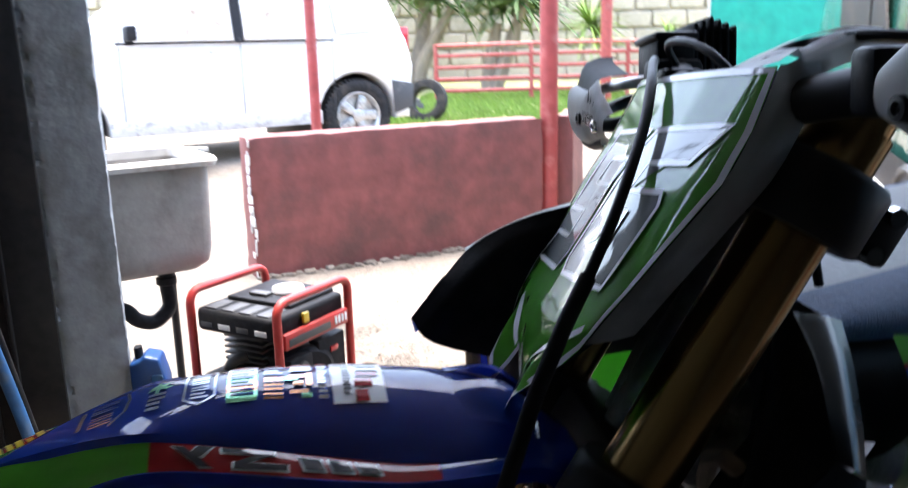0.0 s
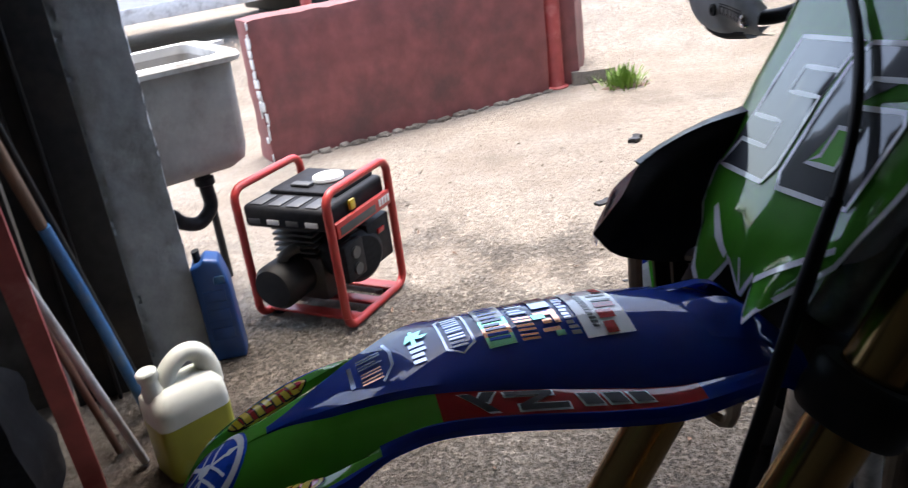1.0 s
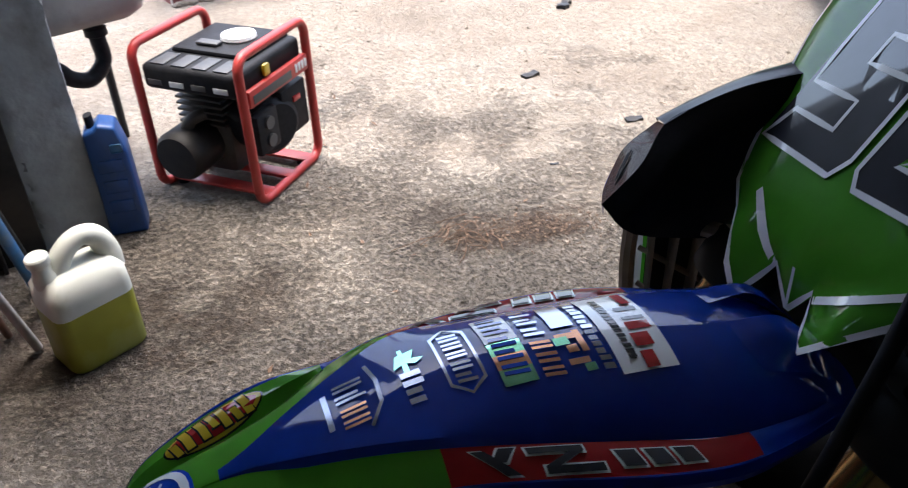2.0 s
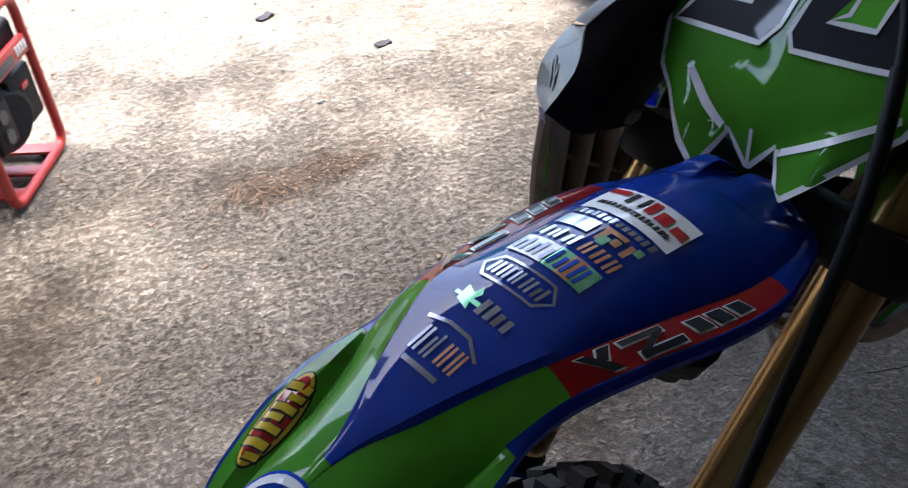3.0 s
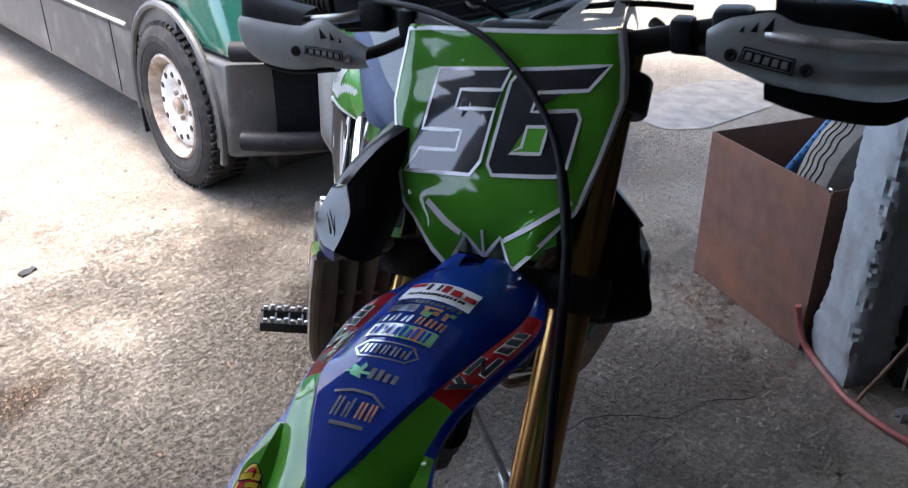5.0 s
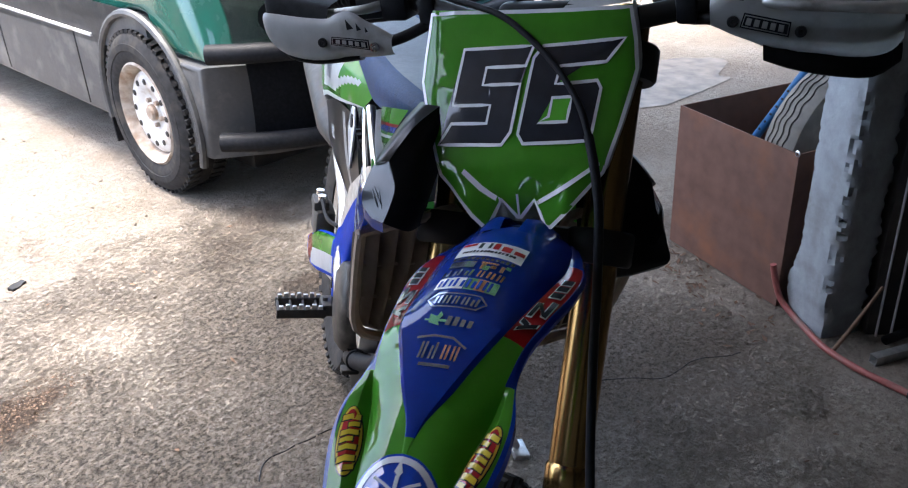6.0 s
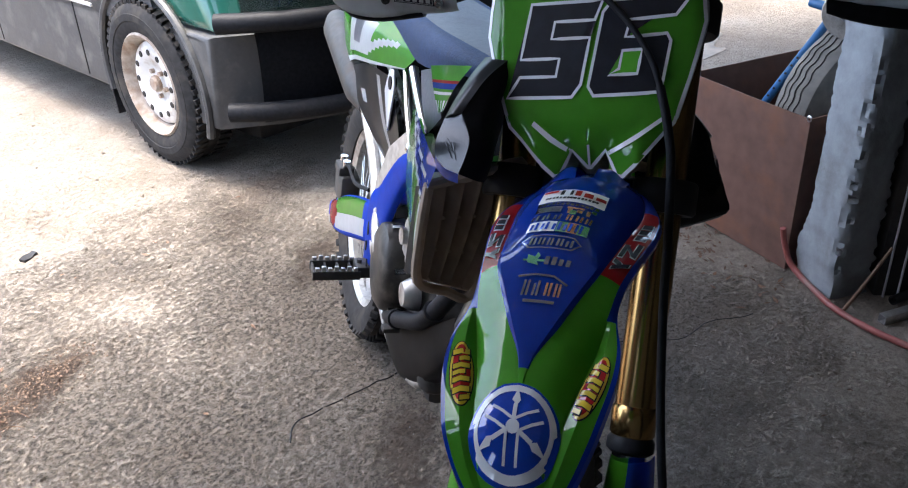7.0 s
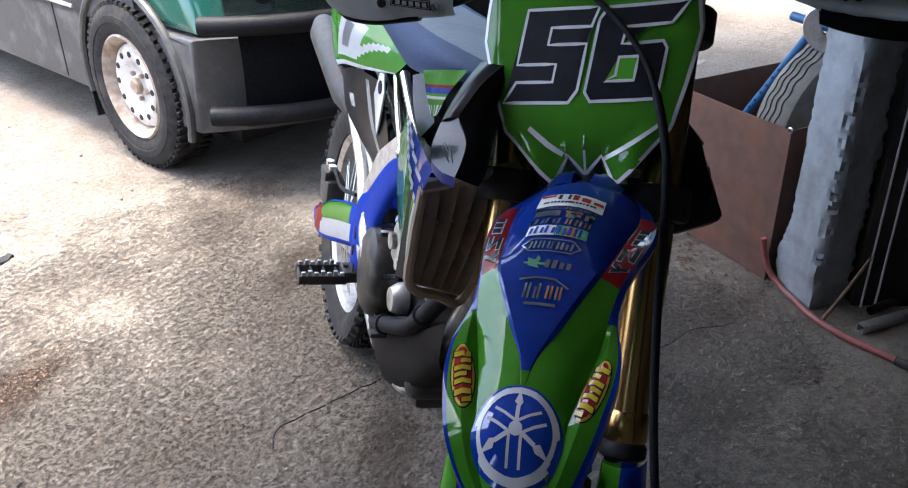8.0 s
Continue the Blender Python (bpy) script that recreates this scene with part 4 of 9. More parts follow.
    ribbon("plate_crease", [[(-0.066, 1.028), (-0.042, 1.010), (-0.018, 0.9955)]], 0.0055, WHITE_GRAPHIC, 0.0014, False)
    ribbon("plate_crease", [[(0.100, 1.033), (0.065, 1.014), (0.028, 0.9935)]], 0.0045, WHITE_GRAPHIC, 0.0014, False)
    ribbon("plate_crease", [[(PLATE_Y, 1.004), (PLATE_Y, 0.975)]], 0.0030, WHITE_GRAPHIC, 0.0014, False)

    def italic(pts, y0, z0, w, h, lean):
        return [(y0 + w * u + lean * h * v, z0 + h * v) for u, v in pts]

    five = [(0.0, 1.0), (1.08, 1.0), (1.02, 0.80), (0.42, 0.80), (0.42, 0.62), (1.0, 0.62), (1.0, 0.13), (0.90, 0.0), (-0.10, 0.0), (0.04, 0.22), (0.60, 0.22), (0.60, 0.41), (0.0, 0.41)]
    six = [(0.10, 1.0), (1.18, 1.0), (1.00, 0.78), (0.40, 0.78), (0.38, 0.60), (0.93, 0.60), (1.0, 0.52), (1.0, 0.0), (0.10, 0.0), (0.0, 0.10), (0.0, 0.88)]
    hole = [(0.38, 0.46), (0.64, 0.46), (0.64, 0.21), (0.25, 0.21), (0.38, 0.27)]
    A = dict(y0=-0.0935, z0=1.0545, w=0.084, h=0.101, lean=0.21)
    B = dict(y0=0.0005, z0=1.0555, w=0.088, h=0.099, lean=0.21)
    p5, p6, ph = italic(five, **A), italic(six, **B), italic(hole, **B)
    filled("race_digit", [p5], BLACK_GRAPHIC, 0.0012, "black race digit five")
    filled("race_digit", [p6], BLACK_GRAPHIC, 0.0012, "black race digit six")
    filled("digit_counter", [ph], GREEN, 0.0019)
    ribbon("digit_outline", [p5], 0.0036, WHITE_GRAPHIC, 0.0016)
    ribbon("digit_outline", [p6], 0.0036, WHITE_GRAPHIC, 0.0016)
    ribbon("digit_outline", [ph], 0.0036, WHITE_GRAPHIC, 0.0023)
    # grey shell behind, with side walls and a slotted top
    bm = bmesh.new()
    for s in (-1, 1):
        rows = []
        for z in np.linspace(1.025, 1.188, 8):
            w = half_width(z)
            x, y = plate_x(s * w, z), s * w + PLATE_Y
            rows.append([(x - 0.001, y, z), (x - 0.014, y + s * 0.002, z + 0.001), (x - 0.034, y - s * 0.004, z + 0.003)])
        sheet(bm, rows, 0.002, 2)
    fp("shell_side", bm, GUARD_GREY, "grey plastic back shell", plate, loose=True)
    bm = bmesh.new()
    rows = []
    for z in np.linspace(1.004, 1.186, 10):
        w = half_width(z) - 0.003
        rows.append([(plate_x(y, z) - 0.008, y + PLATE_Y, z) for y in np.linspace(-w, w, 9)])
    sheet(bm, rows, 0.002, 1)
    fp("plate_back", bm, BLACK_PLASTIC, "black plastic back of the plate", plate)
    # top of the shell: one raised panel over the bars with two slots through it
    bm = bmesh.new()
    xs = [1.074, 1.064, 1.061, 1.057, 1.053, 1.049, 1.040, 1.030, 1.022, 1.012, 1.000, 0.988, 0.976]
    top_z = lambda x: float(np.interp(x, [0.976, 0.988, 1.000, 1.012, 1.030, 1.050, 1.074], [1.203, 1.2115, 1.216, 1.217, 1.213, 1.204, 1.190]))
    inner = lambda x: float(np.interp(x, [0.976, 1.012, 1.074], [0.100, 0.083, 0.046]))
    outer = lambda x: float(np.interp(x, [0.976, 1.03, 1.074], [0.121, 0.126, 0.131]))
    fs = [0.0, 0.12, 0.3, 0.45, 0.8, 0.92, 1.0]
    tmp = bmesh.new()
    grid = [[tmp.verts.new((x - 0.004 * f, inner(x) + (outer(x) - inner(x)) * f, top_z(x) - (0.010 * f ** 4 if x < 1.06 else 0.0) - 0.004 * (1 - f))) for f in fs] for x in xs]
    for a in range(len(xs) - 1):
        for b in range(len(fs) - 1):
            slot = fs[b] in (0.45,) or (fs[b] == 0.3 and xs[a] < 1.05)
            if slot and (1.06 <= xs[a] < 1.063 or 1.015 < xs[a] <= 1.049):
                continue
            tmp.faces.new((grid[a][b], grid[a + 1][b], grid[a + 1][b + 1], grid[a][b + 1]))
    bmesh.ops.solidify(tmp, geom=tmp.faces[:], thickness=0.003)
    merge(bm, tmp)
    fp("shell_top", bm, GUARD_GREY, "slotted grey plastic top of the shell", plate)
    bm = bmesh.new()
    sheet(bm, [[(plate_x(0.128, 1.19) - 0.004 - d, 0.131 - d * 0.06, 1.188 + h - e) for e in (0.0, 0.016)] for d, h in ((0.0, 0.0), (0.022, 0.0105), (0.048, 0.019), (0.068, 0.017), (0.085, 0.006), (0.100, -0.012))], 0.003, 3)
    fp("shell_arch", bm, GUARD_GREY, parent=plate)
    return plate


number_plate()


# ---- fork ----
# the two fork legs, parallel, turned and leaned a little against the plate above them
LEGS = {-1: (1.110, -0.100), 1: (1.100, 0.096)}
LEAN = Vector((-0.566, 0.134, 1.0))


def leg_x(z):
    return 1.105 + (z - 1.0) * LEAN.x


def leg_point(s, z):
    x, y = LEGS[s]
    return Vector((x + (z - 1.0) * LEAN.x, y + (z - 1.0) * LEAN.y, z))


def leg_frame(c):
    """A frame at c whose z runs up the fork."""
    zz = LEAN.normalized()
    across = (LEGS[1][1] - LEGS[-1][1])
    yy = Vector((LEGS[1][0] - LEGS[-1][0], across, 0))
    yy = (yy - zz * yy.dot(zz)).normalized()
    xx = yy.cross(zz)
    return Matrix.Translation(c) @ Matrix((xx, yy, zz)).transposed().to_4x4()


def build_fork():
    for s in (-1, 1):
        P = lambda z: leg_point(s, z)
        bm = bmesh.new()
        rod(bm, P(0.655), P(1.152), 0.0255, seg=36)
        lathe(bm, [(0.0255, 0), (0.0285, 0.004), (0.0285, 0.035), (0.0255, 0.04)], leg_frame(P(0.650)), 36)
        leg = fp("fork_tube", bm, GOLD, "gold anodised upper fork tube")
        bm = bmesh.new()
        lathe(bm, [(0.0225, 0), (0.0225, 0.012), (0.017, 0.016), (0.017, 0.022), (0.006, 0.022)], leg_frame(P(1.152)), 24)
        fp("fork_cap", bm, GOLD, parent=leg)
        bm = bmesh.new()
        rod(bm, P(0.37), P(0.66), 0.022, seg=24)
        fp("fork_slider", bm, CHROME, "polished lower fork tube", leg)
        bm = bmesh.new()
        lathe(bm, [(0.0255, 0), (0.030, 0.004), (0.030, 0.016), (0.026, 0.022)], leg_frame(P(0.632)), 24)
        fp("dust_seal", bm, BLACK_PLASTIC, parent=leg)
        bm = bmesh.new()
        block(bm, (-0.030, -0.022, -0.045), (0.060, 0.022, 0.040), 0.012, leg_frame(P(0.37)), seg=3)
        fp("axle_lug", bm, ALLOY, parent=leg)
        bm = bmesh.new()
        rows = []
        for z, d, w in ((0.32, 0.026, 0.026), (0.40, 0.030, 0.030), (0.48, 0.031, 0.033), (0.57, 0.031, 0.033), (0.630, 0.030, 0.028)):
            c = P(z)
            rows.append([(c.x + d * math.cos(a) * 1.15, c.y + s * 0.004 + w * math.sin(a), z + d * math.cos(a) * 0.5) for a in (-1.7, -0.9, 0, 0.9, 1.7)])
        sheet(bm, rows, 0.003, 3, pick=lambda i, j: 1 if j > 0.3 and i < 0.5 else 0)
        fp("fork_guard", bm, [BLUE, GREEN], "blue and green plastic fork guard", leg)
    for z, name, d in ((0.925, "lower_clamp", 0.042), (1.122, "upper_clamp", 0.044)):
        bm = bmesh.new()
        mid = (leg_point(-1, z) + leg_point(1, z)) / 2
        turn = leg_frame(mid)
        half = (leg_point(1, z) - leg_point(-1, z)).length / 2
        block(bm, (-0.060, -half, -d / 2), (0.005, half, d / 2), 0.010, turn)
        for s in (-1, 1):
            lathe(bm, [(0.0258, -d / 2), (0.038, -d / 2), (0.041, -d / 2 + 0.004), (0.041, d / 2 - 0.004), (0.038, d / 2), (0.0258, d / 2)], turn @ Matrix.Translation((0, s * half, 0)), 28, closed=True)
            block(bm, (-0.060, s * half - 0.016, -d * 0.42), (-0.028, s * half + 0.016, d * 0.42), 0.005, turn)
        clamp = fp(name, bm, BLACK_STEEL, "black triple clamp")
        for s in (-1, 1):
            for h in (-0.3, 0.3):
                bm = bmesh.new()
                y = s * (half + 0.016)
                rod(bm, turn @ Vector((-0.044, y, h * d)), turn @ Vector((-0.044, y + s * 0.007, h * d)), 0.006, seg=8)
                fp("clamp_bolt", bm, CHROME, parent=clamp)
    bm = bmesh.new()
    rod(bm, (leg_x(0.92) - 0.035, -0.012, 0.92), (leg_x(1.11) - 0.035, 0.012, 1.11), 0.02, seg=16)
    fp("steering_stem", bm, ALLOY)


build_fork()


def build_wheel(name, cx, cz, radius, width, rim_r, front, tyre_label):
    """Spoked wheel with a knobbly tyre, its axle along y."""
    place = (STEER @ Matrix.Translation((cx, -0.086, cz)) @ Matrix.Rotation(radians(-7.6), 4, "X")) if front else Matrix.Translation((cx, 0, cz))
    lie = Matrix.Rotation(radians(90), 4, "X")
    bm = bmesh.new()
    lathe(bm, [(0.028, -0.075), (0.032, -0.06), (0.022, -0.045), (0.020, 0.045), (0.032, 0.06), (0.028, 0.075)], lie, 24)
    rod(bm, (0, -0.135, 0), (0, 0.135, 0), 0.011, seg=16)
    wheel = part(name, bm, ALLOY, bike, "spoked off-road wheel with alloy hub", m=None)
    wheel.matrix_local = place
    bm = bmesh.new()
    h = radius - rim_r
    prof = [(rim_r - 0.004, -width * 0.36), (rim_r + 0.35 * h, -width * 0.48), (rim_r + 0.75 * h, -width * 0.46), (radius - 0.016, -width * 0.28), (radius - 0.012, 0),
            (radius - 0.016, width * 0.28), (rim_r + 0.75 * h, width * 0.46), (rim_r + 0.35 * h, width * 0.48), (rim_r - 0.004, width * 0.36)]
    lathe(bm, prof, lie, 64, closed=True)
    n = 46
    for k in range(n):
        a = 2 * math.pi * k / n
        for j, (off, tilt) in enumerate(((-0.40, 38), (-0.15, 10), (0.15, -10), (0.40, -38))):
            ang = a + (math.pi / n if j in (0, 3) else 0)
            mm = Matrix.Rotation(ang, 4, "Y") @ Matrix.Translation((0, off * width, radius - 0.012 - (0.012 if j in (0, 3) else 0))) @ Matrix.Rotation(radians(tilt), 4, "X")
            block(bm, (-0.010, -0.010, -0.008), (0.010, 0.010, 0.013), 0.0, mm)
    part("tyre", bm, RUBBER, wheel, tyre_label, 40)
    bm = bmesh.new()
    lathe(bm, [(rim_r - 0.022, -0.030), (rim_r + 0.004, -width * 0.36), (rim_r + 0.004, -width * 0.36 + 0.006), (rim_r - 0.014, -0.022), (rim_r - 0.014, 0.022), (rim_r + 0.004, width * 0.36 - 0.006), (rim_r + 0.004, width * 0.36), (rim_r - 0.022, 0.030)], lie, 64, closed=True)
    part("rim", bm, ALLOY if not front else ALLOY, wheel, "dusty alloy rim")
    bm = bmesh.new()
    rod(bm, (0.022, 0, 0.026), (-0.03, 0, rim_r - 0.014), 0.0016, seg=6)
    spoke = part("spoke", bm, CHROME, wheel)
    for k in range(36):
        side = -1 if k % 2 else 1
        flip = Matrix.Diagonal((1 if (k // 2) % 2 else -1, 1, 1, 1))
        m = Matrix.Rotation(2 * math.pi * k / 36, 4, "Y") @ Matrix.Translation((0, side * 0.05, 0)) @ Matrix.Rotation(radians(side * 9), 4, "X") @ flip
        if k == 0:
            spoke.matrix_local = m
        else:
            again("spoke", spoke, wheel, m)
    bm = bmesh.new()
    y = 0.088 if front else -0.088
    lathe(bm, [(0.075, y - 0.0015), (0.125, y - 0.0015), (0.125, y + 0.0015), (0.075, y + 0.0015)], lie, 40, closed=True)
    for k in range(6):
        rod(bm, (0.03 * math.cos(k * 1.047), -y, 0.03 * math.sin(k * 1.047)), (0.08 * math.cos(k * 1.047 + 0.2), -y, 0.08 * math.sin(k * 1.047 + 0.2)), 0.005, seg=6)
    part("brake_disc", bm, CHROME, wheel, "steel brake disc")


build_wheel("front_wheel", 1.492, 0.368, 0.360, 0.088, 0.284, True, "black knobbly front tyre")
build_wheel("rear_wheel", 0.0, 0.335, 0.338, 0.124, 0.247, False, "black knobbly rear tyre with dried mud")


# ---- handlebar and controls ----
def bar_part(name, bm, material, label="", parent=None, sharp=38, loose=False):
    """The bar sits forward in its clamps and slightly askew."""
    for v in bm.verts:
        x, y, z = v.co
        v.co = (x + 0.046 + 0.074 * y, y + 0.024, z + 0.006 - 0.065 * y)
    return fp(name, bm, material, label, parent, sharp, loose)


GUARDS = {
    # per side: stations (y, top, bottom, x), two bolts, badge corners, slot bases, lower lip and bar line
    1: dict(
        shield=[(0.2160, 1.1810, 1.1500, 1.0640), (0.2270, 1.1870, 1.1445, 1.0655), (0.2400, 1.1922, 1.1375, 1.0665), (0.2590, 1.1940, 1.1290, 1.0670), (0.2800, 1.1950, 1.1180, 1.0665), (0.3000, 1.1840, 1.1145, 1.0660), (0.3300, 1.1770, 1.1090, 1.0630), (0.3580, 1.1700, 1.1020, 1.0580), (0.3880, 1.1590, 1.0970, 1.0450), (0.4080, 1.1480, 1.0990, 1.0310), (0.4200, 1.1400, 1.1060, 1.0080)],
        bolts=((0.2404, 1.1571), (0.3113, 1.1398)), badge=((0.2473, 1.1502), (0.2988, 1.1347), (0.3018, 1.1512), (0.2530, 1.1662)),
        slots=((0.2480, 1.1800, 0.006), (0.2585, 1.1795, 0.009), (0.2700, 1.1795, 0.013)),
        lip=[(0.272, 1.124, 1.064), (0.300, 1.112, 1.063), (0.340, 1.100, 1.058), (0.388, 1.090, 1.040), (0.420, 1.098, 1.005)], drop=0.018,
        bar=[(1.000, 0.150, 1.180), (1.030, 0.185, 1.160), (1.050, 0.220, 1.158), (1.056, 0.300, 1.142), (1.040, 0.380, 1.130), (0.985, 0.425, 1.135), (0.945, 0.420, 1.160)]),
    -1: dict(
        shield=[(-0.1780, 1.1755, 1.1493, 1.0700), (-0.1950, 1.1870, 1.1482, 1.0700), (-0.2150, 1.1980, 1.1478, 1.0690), (-0.2374, 1.2111, 1.1480, 1.0650), (-0.2593, 1.2089, 1.1475, 1.0630), (-0.2750, 1.2040, 1.1460, 1.0620), (-0.3113, 1.2080, 1.1462, 1.0580), (-0.3512, 1.2150, 1.1558, 1.0530), (-0.3720, 1.2180, 1.1750, 1.0490), (-0.3800, 1.2180, 1.1950, 1.0400)],
        bolts=((-0.2025, 1.1645), (-0.2815, 1.1750)), badge=((-0.2695, 1.1712), (-0.2096, 1.1610), (-0.2095, 1.1744), (-0.2663, 1.1819)),
        slots=((-0.2080, 1.1850, 0.006), (-0.2180, 1.1880, 0.009), (-0.2300, 1.1900, 0.013)),
        lip=[(-0.235, 1.150, 1.060), (-0.275, 1.148, 1.056), (-0.311, 1.148, 1.052), (-0.351, 1.157, 1.046), (-0.376, 1.180, 1.030)], drop=0.006,
        bar=[(1.005, -0.120, 1.190), (1.030, -0.150, 1.176), (1.052, -0.190, 1.166), (1.054, -0.250, 1.168), (1.045, -0.320, 1.176), (1.000, -0.378, 1.190), (0.955, -0.375, 1.205)]),
}


def hand_guard(s):
    """A curved shield with a slotted peak, a ribbed back shelf, a black lip and a stay bar."""
    g = GUARDS[s]
    line = sorted(g["shield"])
    ys = [r[0] for r in line]
    face_x = lambda y: float(np.interp(y, ys, [r[3] for r in line])) + 0.004
    bm = bmesh.new()
    rows = []
    for y, top, bot, x in g["shield"]:
        z = lambda f: bot + (top - bot) * f
        rows.append([(x - 0.016, y, bot), (x - 0.001, y, z(0.12)), (x + 0.004, y, z(0.35)), (x + 0.004, y, z(0.68)), (x + 0.001, y, z(0.88)), (x - 0.006, y, top)])
    sheet(bm, rows, 0.004, 3)
    guard = fp("hand_guard", bm, GUARD_GREY, "grey scuffed plastic hand guard with black badge", sharp=50)
    bm = bmesh.new()
    tube(bm, g["bar"], 0.0075, 10, 5)
    fp("guard_bar", bm, BLACK_STEEL, parent=guard)
    bm = bmesh.new()
    sheet(bm, [[(x - 0.030, y, z + 0.004), (x - 0.014, y, z - g["drop"]), (x - 0.002, y, z - g["drop"] * 0.4), (x - 0.004, y, z + 0.006)] for y, z, x in g["lip"]], 0.004, 3)
    fp("guard_lip", bm, BLACK_PLASTIC, "black lower lip", guard)
    # dark shelf behind the upper edge
    bm = bmesh.new()
    outer = [r for r in g["shield"] if abs(r[0]) > 0.27]
    sheet(bm, [[(x - 0.007, y, top - 0.004), (x - 0.018, y, top + 0.012 + 0.02 * k / len(outer)), (x - 0.050, y, top + 0.016 + 0.02 * k / len(outer))] for k, (y, top, bot, x) in enumerate(outer)], 0.003, 3)
    fp("guard_shelf", bm, BLACK_PLASTIC, "black upper wind deflector", guard)
    for k, (y, z) in enumerate(g["bolts"]):
        bm = bmesh.new()
        lathe(bm, [(0.0, 0.0035), (0.002, 0.0020), (0.0035, 0.0040), (0.0062, 0.0036), (0.0070, -0.004)], Matrix.Translation((face_x(y), y, z)) @ Matrix.Rotation(radians(90), 4, "Y"), 14)
        fp("guard_bolt", bm, CHROME if s < 0 and k == 0 else BLACK_STEEL, parent=guard)
    # badge: a black plaque with a pale rim and plain pale bars
    q = [Vector((p[0], p[1])) for p in g["badge"]]
    if s < 0:
        q = [q[1], q[0], q[3], q[2]]
    at = lambda u, v: q[0].lerp(q[1], u).lerp(q[3].lerp(q[2], u), v)

    def plaque(bm, u0, u1, v0, v1, lift, n=4):
        tmp = bmesh.new()
        cols = [[tmp.verts.new((face_x(p.x) + lift, p.x, p.y)) for p in (at(u0 + (u1 - u0) * k / n, v0), at(u0 + (u1 - u0) * k / n, v1))] for k in range(n + 1)]
        for a, b in zip(cols, cols[1:]):
            tmp.faces.new((a[0], b[0], b[1], a[1]))
        bmesh.ops.solidify(tmp, geom=tmp.faces[:], thickness=0.0006)
        merge(bm, tmp)

    for name, box, material, lift in (("badge_rim", (0.0, 1.0, 0.0, 1.0), BLACK_GRAPHIC, 0.0010), ("badge_line", (0.03, 0.97, 0.10, 0.90), GUARD_GREY, 0.0015), ("badge_field", (0.045, 0.955, 0.17, 0.83), BLACK_GRAPHIC, 0.0020)):
        bm = bmesh.new()
        plaque(bm, *box, lift)
        fp(name, bm, material, parent=guard)
    for k in range(5):
        bm = bmesh.new()
        plaque(bm, 0.09 + 0.168 * k, 0.20 + 0.168 * k, 0.27, 0.73, 0.0026, 1)
        fp("badge_bar", bm, GUARD_GREY, parent=guard)
    for y, z, h in g["slots"]:
        bm = bmesh.new()
        w = s * h * 0.75
        tmp = bmesh.new()
        tri = [tmp.verts.new((face_x(y) + 0.0006 - (0.009 if b > z + 0.004 else 0.0) * 0.3, a, b)) for a, b in ((y, z), (y + w, z - 0.001), (y + w * 1.15, z + h))]
        tmp.faces.new(tri)
        bmesh.ops.solidify(tmp, geom=tmp.faces[:], thickness=0.0012)
        merge(bm, tmp)
        fp("guard_slot", bm, BLACK_PLASTIC, parent=guard)


